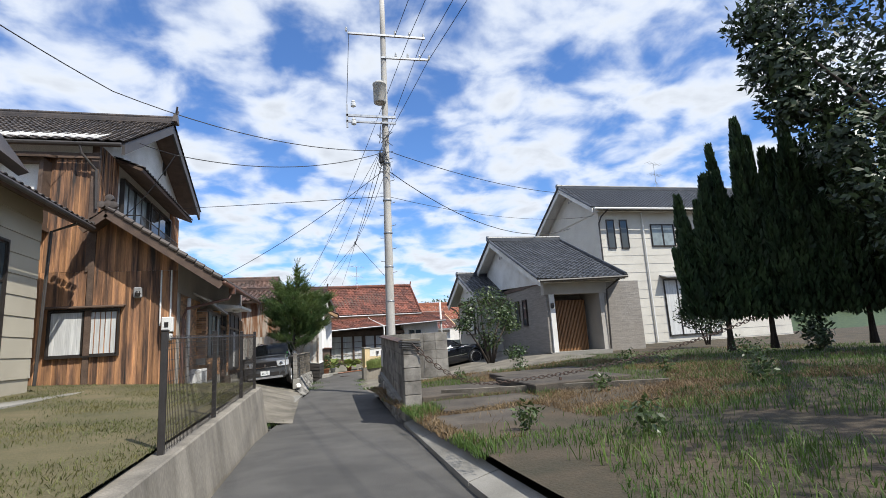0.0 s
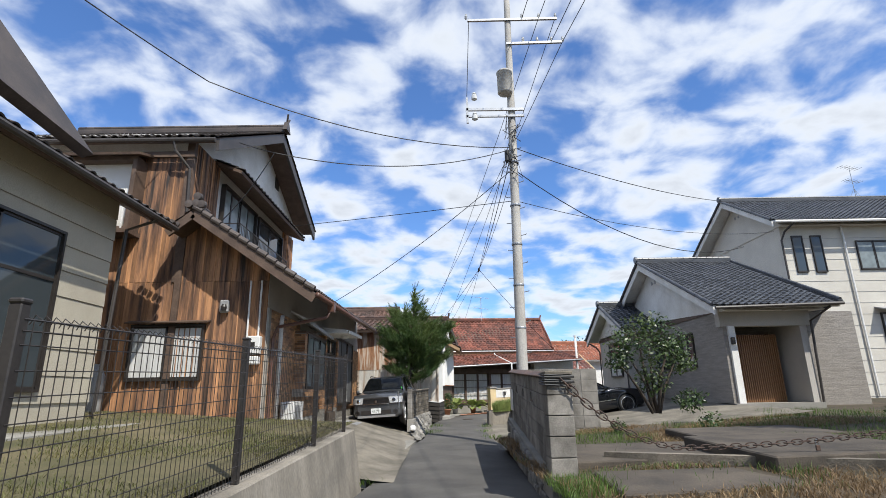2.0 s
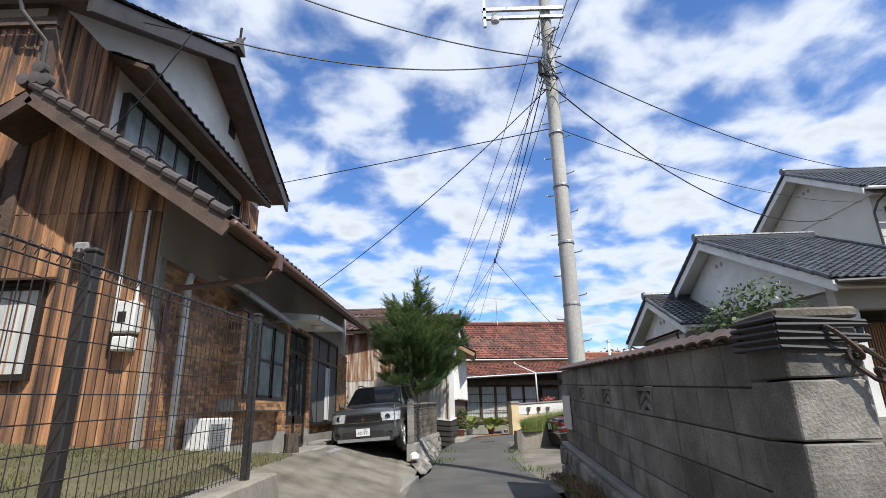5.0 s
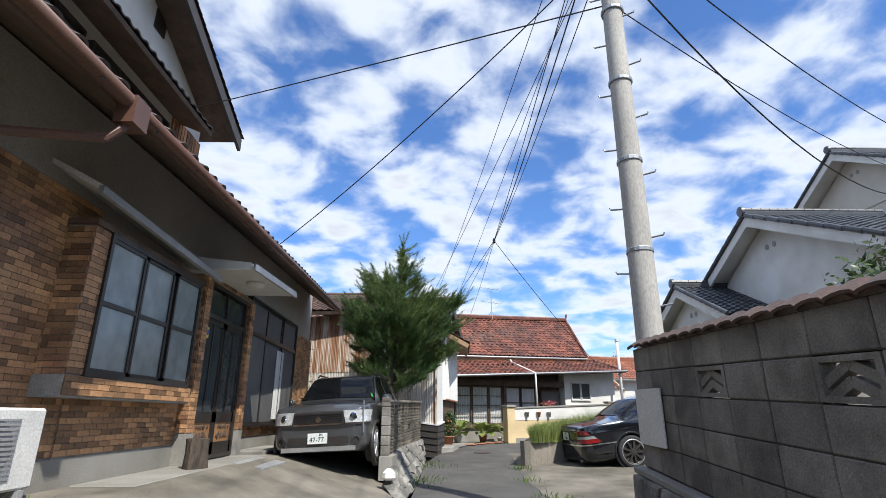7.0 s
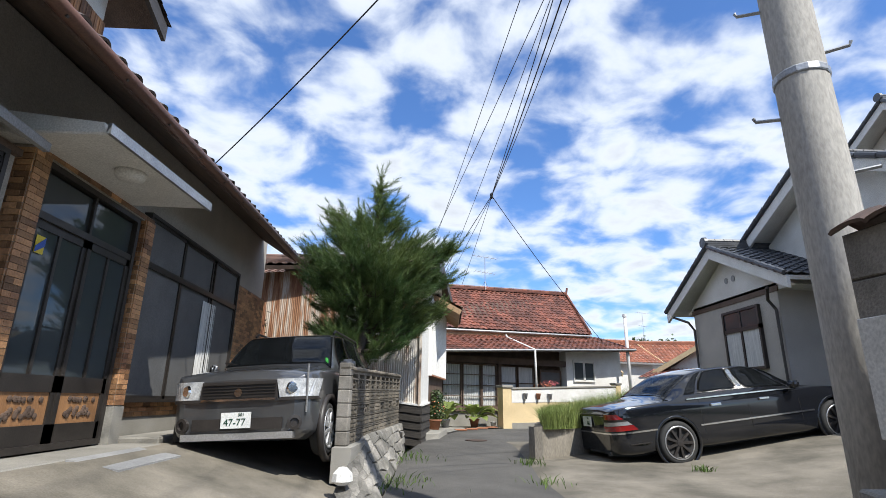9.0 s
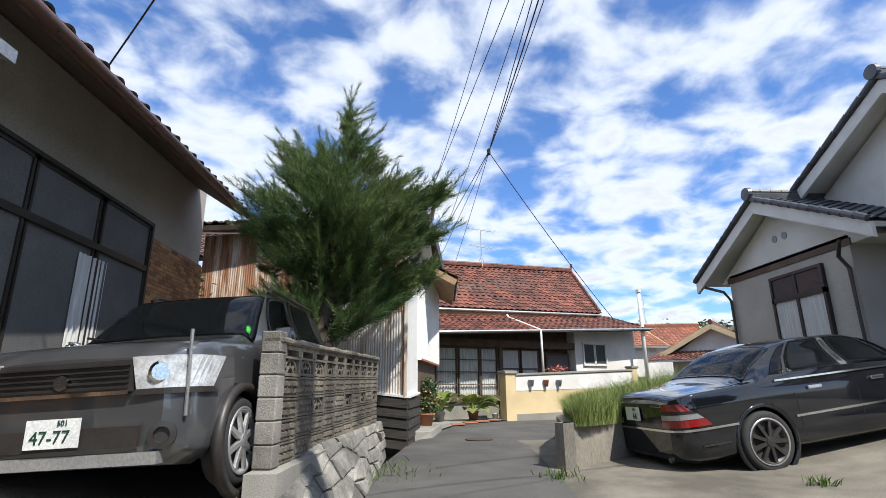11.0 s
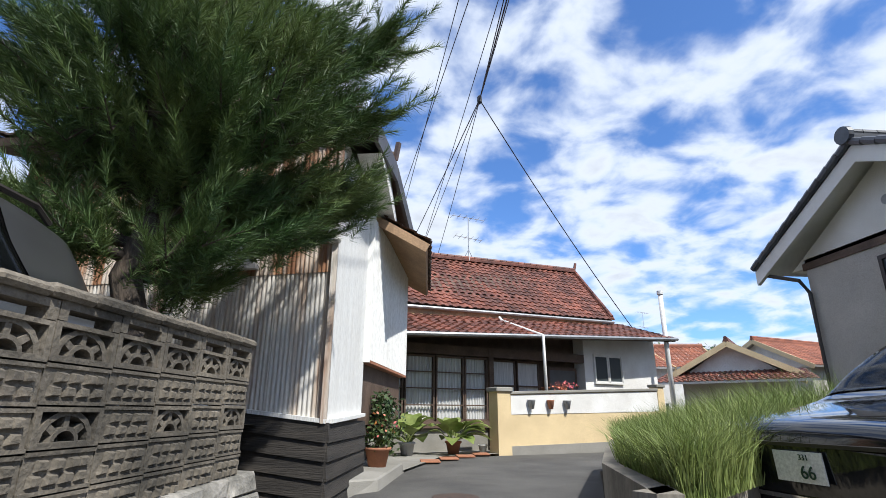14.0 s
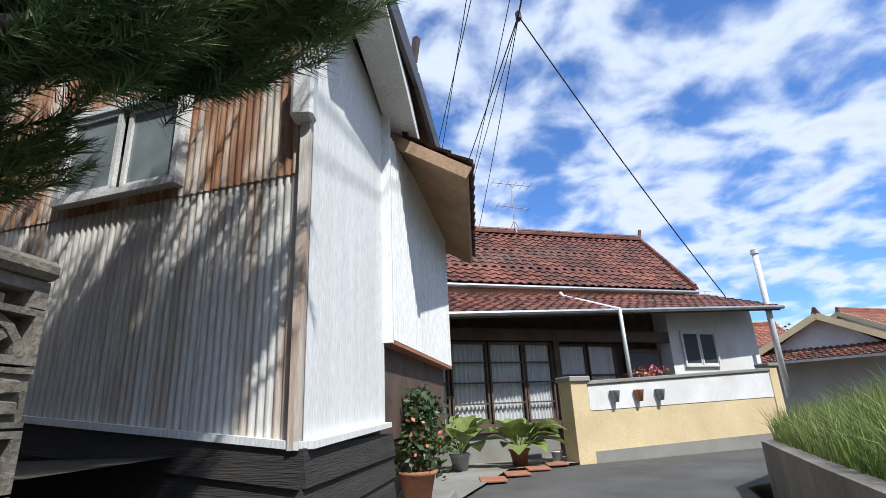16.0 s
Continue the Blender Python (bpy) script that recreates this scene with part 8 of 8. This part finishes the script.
grid(bm, hx, hy, hill_z)
structure("hill", bm, FAR, "low wooded hill beyond the village", "hill", True)
cl_ = []
for k in range(420):
    x, y = rnd.uniform(5, 260), rnd.uniform(125, 185)
    r = rnd.uniform(1.6, 3.6)
    cl_.append(((x, y, hill_z(x, y) + r * 0.5), (r, r, r * rnd.uniform(0.8, 1.3))))
ob = leaf_cloud(cl_, "distant_trees", FAR, None, 1.3, 70, rnd, aspect=0.7)
tagged(ob, "distant dark green trees on the hill", "woods", "", "stuff")


# ---- pine ----
def pine(base, top, crown, name_label):
    rnd = random.Random(77)
    t = thing("pine_tree", name_label, "tree", base)
    b, tp = Vector(base), Vector(top)
    trunk = [b, b + Vector((0.18, 0.05, 0.5)), b + Vector((-0.05, 0.15, 1.1)), b.lerp(tp, 0.45) + Vector((0.1, 0, 0)), b.lerp(tp, 0.75), tp]
    part("trunk", tube(B(), trunk, 0.17, 10, 0.02), BARK, t, "dark gnarled trunk", True)
    V, Fc = [], []

    def shoot(p, d, length, n, l):
        """A bottlebrush shoot ending at p, grown along d."""
        d = d.normalized()
        side = d.orthogonal().normalized()
        u = d.cross(side)
        for k in range(n):
            f = (k + rnd.random()) / n
            a = rnd.uniform(0, 6.283)
            op = 0.35 + 0.75 * (1 - f) + rnd.gauss(0, 0.15)
            w = d * math.cos(op) + (side * math.cos(a) + u * math.sin(a)) * math.sin(op)
            q = p - d * length * (1 - f)
            h = w.cross(Vector((rnd.uniform(-1, 1), rnd.uniform(-1, 1), rnd.uniform(-1, 1))))
            h = h.normalized() * 0.0034 if h.length > 1e-3 else side * 0.0034
            b_ = len(V)
            V.extend((q - h, q + h, q + w * l * rnd.uniform(0.75, 1.15)))
            Fc.append((b_, b_ + 1, b_ + 2))

    for (c, r, nb) in crown:
        c, r = Vector(c), Vector(r)
        start = trunk[2].lerp(trunk[4], min(max((c.z - 0.25 - b.z - 1.0) / (tp.z - b.z - 1.0), 0), 1))
        part("limb", tube(B(), [start, start.lerp(c, 0.5) + Vector((0, 0, -0.06)), c], 0.05, 7, 0.02), BARK, t, "", True)
        for k in range(int(nb * 1.5)):
            while True:
                q = Vector((rnd.uniform(-1, 1), rnd.uniform(-1, 1), rnd.uniform(-0.75, 1)))
                if 0.25 < q.length < 1:
                    break
            q = q * (0.75 + 0.25 * q.length) / max(q.length, 0.55) if rnd.random() < 0.55 else q
            p = c + Vector((q.x * r.x, q.y * r.y, q.z * r.z))
            away = Vector((p.x - b.x, p.y - b.y - 0.3, 0))
            away = away.normalized() if away.length > 0.3 else Vector((0, 0, 0))
            d = away * 0.7 + Vector((q.x * 0.5, q.y * 0.5, 0.55 + 0.35 * max(q.z, 0))) + Vector((rnd.gauss(0, 0.22), rnd.gauss(0, 0.22), rnd.gauss(0, 0.18)))
            shoot(p, d, rnd.uniform(0.28, 0.45), 92, 0.135)
            if k % 4 == 0:
                e = d.normalized() + Vector((rnd.gauss(0, 0.12), rnd.gauss(0, 0.12), 0.25))
                shoot(p + e.normalized() * rnd.uniform(0.22, 0.38), e, 0.36, 84, 0.12)
            if k % 7 == 0:
                part("twig", tube(B(), [c.lerp(p, 0.3), p - d.normalized() * 0.3, p], 0.012, 4, 0.005), BARK, t)
    raw(V, Fc, "needles", PINE, t, "long green needle clusters")
    return t


pine((-1.38, 25.75, 0.3), (-1.15, 26.1, 5.1), [
    ((-1.13, 26.1, 5.1), (0.16, 0.16, 0.42), 26), ((-1.02, 26.1, 4.6), (0.32, 0.28, 0.28), 30), ((-1.3, 26.1, 4.25), (0.4, 0.4, 0.28), 34),
    ((-2.1, 26.0, 4.4), (0.2, 0.22, 0.42), 32), ((-1.6, 26.0, 4.3), (0.3, 0.3, 0.26), 26), ((-0.7, 26.0, 4.25), (0.26, 0.26, 0.24), 22), ((-2.0, 26.0, 3.85), (0.42, 0.42, 0.3), 44), ((-2.5, 25.9, 3.5), (0.32, 0.35, 0.24), 34), ((-1.35, 25.8, 3.75), (0.65, 0.6, 0.35), 76),
    ((-0.4, 26.0, 3.8), (0.38, 0.38, 0.26), 44), ((0.1, 26.0, 3.6), (0.42, 0.36, 0.2), 44), ((0.5, 26.0, 3.75), (0.22, 0.24, 0.14), 20), ((-0.3, 25.8, 3.3), (0.62, 0.6, 0.26), 76),
    ((0.2, 26.2, 3.05), (0.36, 0.36, 0.16), 34), ((-1.5, 25.6, 3.2), (0.85, 0.7, 0.36), 100), ((-2.3, 25.8, 2.95), (0.45, 0.5, 0.26), 50), ((-0.6, 25.7, 2.75), (0.72, 0.65, 0.26), 84),
    ((-1.5, 25.7, 2.55), (0.85, 0.75, 0.3), 92), ((-2.1, 26.3, 2.55), (0.5, 0.5, 0.24), 44), ((-0.1, 26.4, 2.45), (0.4, 0.36, 0.18), 40), ((-0.9, 25.9, 2.2), (0.6, 0.55, 0.2), 60),
    ((-1.8, 26.7, 3.1), (0.6, 0.45, 0.35), 50), ((-0.6, 26.6, 3.3), (0.6, 0.4, 0.35), 50), ((-1.75, 25.35, 1.75), (0.4, 0.32, 0.13), 30), ((-1.3, 26.4, 2.1), (0.7, 0.4, 0.2), 54), ((0.1, 26.75, 2.45), (0.32, 0.24, 0.16), 40), ((-0.35, 26.75, 2.2), (0.4, 0.26, 0.2), 50), ((-0.9, 26.7, 2.35), (0.45, 0.28, 0.28), 60), ((-1.2, 26.6, 1.6), (0.4, 0.3, 0.18), 36), ((-2.1, 26.1, 1.95), (0.5, 0.4, 0.2), 40), ((-1.0, 25.3, 3.1), (0.5, 0.4, 0.3), 44), ((-0.8, 25.5, 1.6), (0.4, 0.32, 0.12), 26), ((-0.35, 26.2, 1.9), (0.3, 0.3, 0.13), 22)],
    "garden pine with tiered branches behind the block wall")

# ---- broadleaf shrub, garden trees, cypresses ----
def shrub_tree(base, stems, clouds, material, leaf, count, label, seed, name="shrub_tree"):
    rnd = random.Random(seed)
    t = thing(name, label, "tree", base)
    b = Vector(base)
    for dx, dy, h in stems:
        pts = [b + Vector((dx * 0.1, dy * 0.1, -0.05)), b + Vector((dx * 0.4 + rnd.gauss(0, 0.05), dy * 0.4, h * 0.4)), b + Vector((dx * 0.7, dy * 0.7 + rnd.gauss(0, 0.08), h * 0.72)), b + Vector((dx, dy, h))]
        part("limb" if dx else "trunk", tube(B(), pts, 0.05, 7, 0.015), BARK, t, "", True)
    leaf_cloud(clouds, "crown", material, t, leaf, count, rnd)
    return t


bz = 0.2
shrub_tree((6.2, 18.2, bz), [(0, 0, 1.8), (-0.7, 0.1, 2.0), (0.6, -0.1, 2.2), (-0.3, 0.3, 2.6), (0.9, 0.2, 1.7), (-1.1, 0, 1.5), (0.25, -0.2, 1.2)],
           [((6.2, 18.2, bz + 2.5), (0.75, 0.6, 0.45)), ((5.5, 18.2, bz + 2.05), (0.6, 0.5, 0.5)), ((6.9, 18.2, bz + 2.0), (0.6, 0.5, 0.5)), ((6.3, 18.0, bz + 1.75), (0.9, 0.6, 0.5)), ((5.3, 18.3, bz + 1.5), (0.45, 0.4, 0.4)), ((7.1, 18.3, bz + 1.4), (0.5, 0.4, 0.4)), ((6.2, 18.2, bz + 0.9), (0.5, 0.4, 0.5)), ((7.4, 18.6, bz + 0.3), (0.5, 0.4, 0.35))], SHRUB, 0.13, 330, "many-stemmed garden shrub in the overgrown lot", 41)
shrub_tree((17.6, 20, 0.25), [(0, 0, 1.6), (-0.8, 0, 2.2), (0.8, 0.1, 2.0)], [((17.6, 20, 2.4), (1.3, 1.0, 0.9)), ((16.9, 20, 1.7), (0.8, 0.8, 0.7)), ((18.5, 20, 1.8), (0.8, 0.8, 0.8)), ((17.6, 19.8, 1.3), (1.1, 0.8, 0.6))], LEAF, 0.16, 700, "round dark-leaved garden tree before the pale house", 42, "garden_tree")


def cypress(base, spires, label, seed):
    rnd = random.Random(seed)
    t = thing("cypress_tree", label, "tree", base, "dark cypress row")
    b = Vector(base)
    part("trunk", tube(B(), [b, b + Vector((0.05, 0, 1.2)), b + Vector((0, 0, 3.0))], 0.13, 8, 0.05), BARK, t, "", True)
    V, Fc = [], []
    for dx, dy, z0, z1, r in spires:
        n = int(1000 * r * (z1 - z0))
        lean = rnd.gauss(0, 0.1) + dx * 0.55
        for _ in range(n):
            f = rnd.random() ** 0.8
            a = rnd.uniform(0, 6.283)
            rr = 0.85 * r * (1 - f) ** 0.8 * (0.45 + 0.55 * math.sqrt(rnd.random())) * (1 + 0.25 * math.sin(3 * a + f * 9))
            p = b + Vector((dx + lean * f + rr * math.cos(a), dy + rr * math.sin(a), z0 + (z1 - z0) * f))
            d = Vector((math.cos(a) * 0.45, math.sin(a) * 0.45, 1)).normalized()
            s = d.cross(Vector((rnd.uniform(-1, 1), rnd.uniform(-1, 1), 0.2))).normalized()
            l = rnd.uniform(0.14, 0.3)
            k = len(V)
            V += [p - s * 0.03, p + d * l * 0.5 - s * 0.045, p + d * l, p + d * l * 0.5 + s * 0.045]
            Fc.append((k, k + 1, k + 2, k + 3))
    raw(V, Fc, "foliage", CYPRESS, t)
    return t


rnd = random.Random(55)
for i, (x, y, h) in enumerate(((11.9, 12.4, 5.4), (13.1, 12.0, 7.2), (14.2, 11.4, 6.9), (15.4, 10.8, 7.2), (16.6, 10.0, 6.6))):
    sp = [(0, 0, 0.9, h, 0.75), (-0.7, 0.1, 0.9, h * 0.75, 0.6), (0.6, -0.2, 1.0, h * 0.85, 0.6), (0.1, -0.6, 0.8, h * 0.65, 0.65), (-0.4, 0.5, 1.0, h * 0.9, 0.5), (-1.0, -0.2, 1.1, h * 0.55, 0.45), (0.5, 0.5, 0.9, h * 0.7, 0.5), (-0.25, -0.3, 1.4, h * 0.97, 0.4), (0.3, 0.15, 1.4, h * 0.93, 0.4), (-0.55, -0.4, 1.0, h * 0.82, 0.42), (0.85, 0.0, 1.1, h * 0.62, 0.42)]
    cypress((x, y, 0.25), sp, "dark green multi-spired cypress at the lot edge", 60 + i)
bt = thing("broadleaf_tree", "large dark evergreen tree with unseen crown added to shade the lot", "tree", (14.5, 7.5, 0.25))
part("trunk", tube(B(), [(14.5, 7.5, 0.2), (14.4, 7.6, 2.5), (14.2, 7.6, 5), (13.8, 7.7, 8)], 0.3, 10, 0.1), BARK, bt, "", True)
for q in ((11.6, 8.6, 8.2), (12.0, 8.8, 6.4), (16, 8, 8), (13.5, 9.5, 7.5)):
    part("limb", tube(B(), [(14.3, 7.6, 4.2), (13.6, 7.9, 5.6), q], 0.1, 7, 0.03), BARK, bt, "", True)
cl_ = [((11.3, 9.0, 8.9), (0.9, 0.9, 0.8)), ((11.5, 9.0, 7.6), (0.9, 0.8, 0.8)), ((11.9, 9.0, 6.6), (0.9, 0.8, 0.7)), ((12.6, 9, 8.4), (1.3, 1.2, 1.3)), ((13.2, 8.8, 6.9), (1.4, 1.2, 1.1)), ((12.9, 8.6, 10.2), (1.6, 1.5, 1.2)), ((14.8, 8.4, 8.6), (1.9, 1.5, 1.6)), ((15.2, 8.3, 6.6), (1.9, 1.5, 1.3)), ((15.5, 7.5, 10.5), (2.2, 2, 1.5)), ((17.5, 7.5, 8), (2, 2, 2.2)), ((17.5, 7.5, 5.5), (2, 2, 1.6)), ((15.5, 8, 4.6), (1.9, 1.5, 1.0))]
# edge clumps in view; from (12.2, 3.0) on, unseen crown added to shade lot
cl_ += [((12.6, 8.4, 5.4), (1.1, 1.0, 0.9)), ((13.0, 8.2, 4.2), (1.2, 1.0, 0.9)), ((13.4, 7.8, 3.0), (1.2, 1.0, 0.9)), ((14.2, 7.8, 1.8), (1.4, 1.0, 0.9)), ((12.2, 3.0, 7.5), (2.4, 2.4, 1.5)), ((10.0, 0.6, 7.6), (2.2, 2.2, 1.4)), ((12.2, 0.0, 6.4), (2.4, 2.4, 1.5)), ((9.4, -2.4, 6.6), (2.2, 2.2, 1.5)), ((7.6, -3.6, 7.0), (2.0, 2.0, 1.3)), ((8.2, -1.0, 7.8), (1.9, 1.9, 1.2)), ((11.5, -3.0, 7.8), (2.4, 2.4, 1.5))]
# limbs out of view, added to carry the shading crown
for q in ((12.2, 3.0, 7.3), (10.0, 0.6, 7.4), (9.6, -2.4, 6.6), (8.2, -1.0, 7.6), (7.8, -3.4, 6.9)):
    part("limb", tube(B(), [(14.3, 7.6, 4.6), (13.2, 5.2, 6.4), q], 0.12, 7, 0.03), BARK, bt, "", True)
leaf_cloud(cl_, "crown", LEAF, bt, 0.22, 1000, random.Random(71))
for x, y, r in ((13.6, 11.0, 0.5), (15.2, 9.2, 0.7), (17, 8, 0.8), (19, 7, 1.0)):
    sb = thing("dark_shrub", "low dark shrub under the cypresses", "shrub", (x, y, 0.25), "low shrubs")
    part("stem", tube(B(), [(x, y, 0.2), (x + 0.05, y, 0.6)], 0.04, 6, 0.02), BARK, sb)
    leaf_cloud([((x, y, 0.7), (r, r * 0.8, 0.55))], "leaves", LEAF, sb, 0.16, 420, random.Random(int(x * 10)))

# shrub growing behind the house and in the gap
shrub_tree((-4.9, 28.4, 0.0), [(0, 0, 1.8), (0.4, 0.1, 2.1)], [((-4.8, 28.4, 2.3), (0.7, 0.7, 0.9)), ((-4.6, 28.2, 1.4), (0.7, 0.7, 0.7))], LEAF, 0.11, 500, "dark evergreen bush beyond the house end", 43, "bush")

# ---- chain, padlock, slabs ----
chn = thing("chain", "rusty iron chain slung across the lot entrance", "chain", (1.9, 10.5, 0.9))
me_link = bpy.data.meshes.new("link")
bm = B()
ring = []
for k in range(12):
    a = 2 * math.pi * k / 12
    ring.append(Vector((math.cos(a) * 0.034 + (0.012 if math.cos(a) > 0 else -0.012), math.sin(a) * 0.022, 0)))
for k in range(12):
    tube(bm, [ring[k], ring[(k + 1) % 12]], 0.0055, 5)
bm.to_mesh(me_link)
bm.free()
me_link.materials.append(RUSTIRON)
cx = [1.75 + 7.85 * k / 84 for k in range(85)]
cpts = [Vector((x, 10.4 - 0.172 * (x - 1.75), 1.0 - 1.18 * (x - 1.75) + 0.372 * (x - 1.75) ** 2 if x < 3.34 else 0.064 + 0.0238 * (x - 3.34) ** 2 + 0.022 * (x - 3.34))) for x in cx]
for k in range(84):
    a, b = cpts[k], cpts[k + 1]
    o = new("link", me_link)
    q = (b - a).to_track_quat("X", "Z").to_matrix().to_4x4()
    o.parent = chn
    o.matrix_parent_inverse = world_of(chn).inverted()
    o.matrix_basis = Matrix.Translation((a + b) / 2) @ q @ Matrix.Rotation(radians(90 * (k % 2)), 4, "X") @ Matrix.Scale((b - a).length / 0.062, 4)
c = cpts[34]
pk = thing("padlock", "small dark padlock hanging on the chain", "padlock", tuple(c))
part("lock_body", bevel(box(B(), c.x - 0.03, c.y - 0.012, c.z - 0.13, c.x + 0.03, c.y + 0.012, c.z - 0.06), 0.006), RUSTIRON, pk)
part("shackle", tube(B(), [(c.x - 0.02, c.y, c.z - 0.07), (c.x - 0.02, c.y, c.z - 0.01), (c.x, c.y, c.z + 0.015), (c.x + 0.02, c.y, c.z - 0.01), (c.x + 0.02, c.y, c.z - 0.07)], 0.006, 6), STEEL, pk)
wrap = thing("coiled_wire", "dark cable coiled round the gate pillar top", "cable", (1.7, 10.6, 1.0))
for k in range(5):
    z = 0.93 + k * 0.035
    part("coil", tube(B(), [(1.50, 10.39, z), (1.93, 10.39, z - 0.03 + 0.02 * (k % 2)), (1.93, 10.79, z), (1.50, 10.79, z + 0.02), (1.50, 10.39, z)], 0.012, 5), WIRE, wrap)
for k, (x0, y0, x1, y1, h) in enumerate(((1.95, 8.7, 4.1, 10.2, 0.0), (2.0, 10.9, 4.6, 13.2, 0.05), (4.2, 9.6, 6.6, 12.4, 0.16), (4.7, 12.5, 7.4, 14.4, 0.14), (1.6, 6.5, 3.0, 8.4, -0.08))):
    bm = B()
    za = lot_z((x0 + x1) / 2, (y0 + y1) / 2) + 0.02 + h * 0.5
    hexa(bm, [(x0, y0, za - 0.4), (x1, y0 + 0.1, za - 0.4), (x1 + 0.15, y1, za - 0.4), (x0 + 0.1, y1, za - 0.4), (x0, y0, za), (x1, y0 + 0.1, za + 0.04), (x1 + 0.15, y1, za + 0.05), (x0 + 0.1, y1, za + 0.02)])
    ob = link_mesh("concrete_slab", bevel(bm, 0.02), OLDSLAB)
    tagged(ob, "cracked old concrete slab in the weeds", "slab", "lot slabs")
bm = B()
beam(bm, (2.6, 11.4, lot_z(3, 11) + 0.06), (6.6, 8.4, lot_z(6, 8.4) + 0.04), 0.16, 0.16)
ob = link_mesh("old_kerb", bm, BLOCKDARK)
tagged(ob, "dark old kerb stone edging the slabs", "kerb")
ob = link_mesh("white_rock", lathe(B(), (-1.0, 21.35, -0.42), [(0.06, 0), (0.12, 0.04), (0.11, 0.12), (0.05, 0.18), (0, 0.19)], 9), PLASTER)
tagged(ob, "rough white stone at the wall corner", "stone")

# ---- grasses ----
rnd = random.Random(91)
SLABS = ((1.95, 8.7, 4.2, 10.2), (2.0, 10.9, 4.7, 13.2), (4.2, 9.6, 6.7, 12.4), (4.7, 12.5, 7.5, 14.4), (1.6, 5.5, 3.7, 8.4))


def on_slab(x, y):
    return any(a + 0.1 < x < c - 0.1 and b + 0.1 < y < d - 0.1 for a, b, c, d in SLABS)


green, dry, mid = [], [], []
while len(green) < 52000:
    x = 1.35 + rnd.random() ** 1.35 * 17
    y = rnd.uniform(-3, 19)
    if (y > 16.9 and x < 9.4) or rnd.random() > 1.3 - y / 22:
        continue
    n = noise.noise((x * 0.45, y * 0.45, 7))
    if on_slab(x, y) and rnd.random() > 0.04:
        continue
    z = lot_z(x, y)
    f = 0.55 + 0.8 * max(0, noise.noise((x * 0.9, y * 0.9, 2)) + 0.25)
    if n > 0.08 or (x > 5.2 and n > -0.3) or (y < 4 and n > -0.25):
        green.append((x, y, z, f))
    elif n > 0.0 and rnd.random() < 0.4:
        green.append((x, y, z, f * 0.6))
    elif len(dry) < 26000 and y > 5.5:
        dry.append((x, y, z, f))
while len(dry) < 40000:
    x, y = rnd.uniform(1.5, 9.2), rnd.uniform(2, 17)
    if on_slab(x, y) or y < 5.5 or noise.noise((x * 0.5, y * 0.5, 9)) < -0.05:
        continue
    dry.append((x, y, lot_z(x, y), rnd.uniform(0.4, 0.9)))
grass_patch(green, "lot_grass", GRASS, "green weeds and grass of the vacant lot", "grass", 0.18, 0.005, rnd)
grass_patch(dry, "dry_grass", DRYGRASS, "dry straw-coloured grass of the vacant lot", "grass", 0.13, 0.005, rnd, 0.7)
lawn = []
while len(lawn) < 36000:
    x, y = -1.9 - rnd.random() ** 1.3 * 6.5, rnd.uniform(-1, 14.3)
    if rnd.random() < 0.35 + noise.noise((x * 0.7, y * 0.7, 4)):
        lawn.append((x, y, lawn_z(x, y), 1))
grass_patch(lawn, "lawn_grass", LAWNBLADE, "short yellowing lawn grass", "grass", 0.055, 0.004, rnd, 0.6)
tall = []
while len(tall) < 42000:
    y = rnd.uniform(25.0, 34.2)
    xl = float(np.interp(y, [25.0, 26.7, 28.3, 30.9, 31.8, 34.3], [2.1, 2.45, 3.1, 4.2, 5.2, 11.5]))
    xr_ = float(np.interp(y, [25.0, 26.4, 28, 34], [2.3, 3.9, 8.3, 12]))
    if xr_ <= xl:
        continue
    x = xl + 0.04 + rnd.random() ** 1.3 * (xr_ - xl)
    tall.append((x, y, 0.02, 0.55 + 0.7 * min(1, (x - xl) / 2.0)))
grass_patch(tall, "tall_grass", TALLGRASS, "bright tall grass in the raised bed", "grass", 0.66, 0.0036, rnd, 0.28)
weeds = []
for (cx, cy, n, r) in ((4.3, 23.55, 60, 0.06), (1.78, 24.5, 60, 0.12), (-0.5, 22.5, 120, 0.25), (-0.42, 25, 140, 0.3), (1.7, 20.5, 60, 0.2), (-1.6, 13.0, 60, 0.2), (1.66, 22.6, 40, 0.14)):
    for _ in range(n):
        x, y = cx + rnd.gauss(0, r), cy + rnd.gauss(0, r * 1.2)
        weeds.append((x, y, (pad_z(x, y) if x > 1 else zr(y)) + 0.01, 0.8))
grass_patch(weeds, "verge_weeds", GRASS, "small weeds along the lane edges", "grass", 0.14, 0.008, rnd, 0.6)
for i, (x, y, r) in enumerate(((2.5, 6.0, 0.28), (3.2, 4.3, 0.3), (5.2, 8.6, 0.3), (7.6, 9.8, 0.4), (9.0, 8.5, 0.45), (6.0, 14.8, 0.3), (8.2, 12.2, 0.4), (10.5, 10.5, 0.5), (4.2, 15.6, 0.25), (7.0, 6.5, 0.35))):
    wd = thing("weed_plant", "leafy green weed in the vacant lot", "weed", (x, y, lot_z(x, y)), "leafy weeds")
    part("stem", tube(B(), [(x, y, lot_z(x, y) - 0.02), (x + 0.02, y, lot_z(x, y) + r)], 0.008, 5), GRASS, wd)
    leaf_cloud([((x, y, lot_z(x, y) + r * 0.7), (r * 0.8, r * 0.8, r * 0.75))], "leaves", SHRUB, wd, 0.10, 120, random.Random(i))
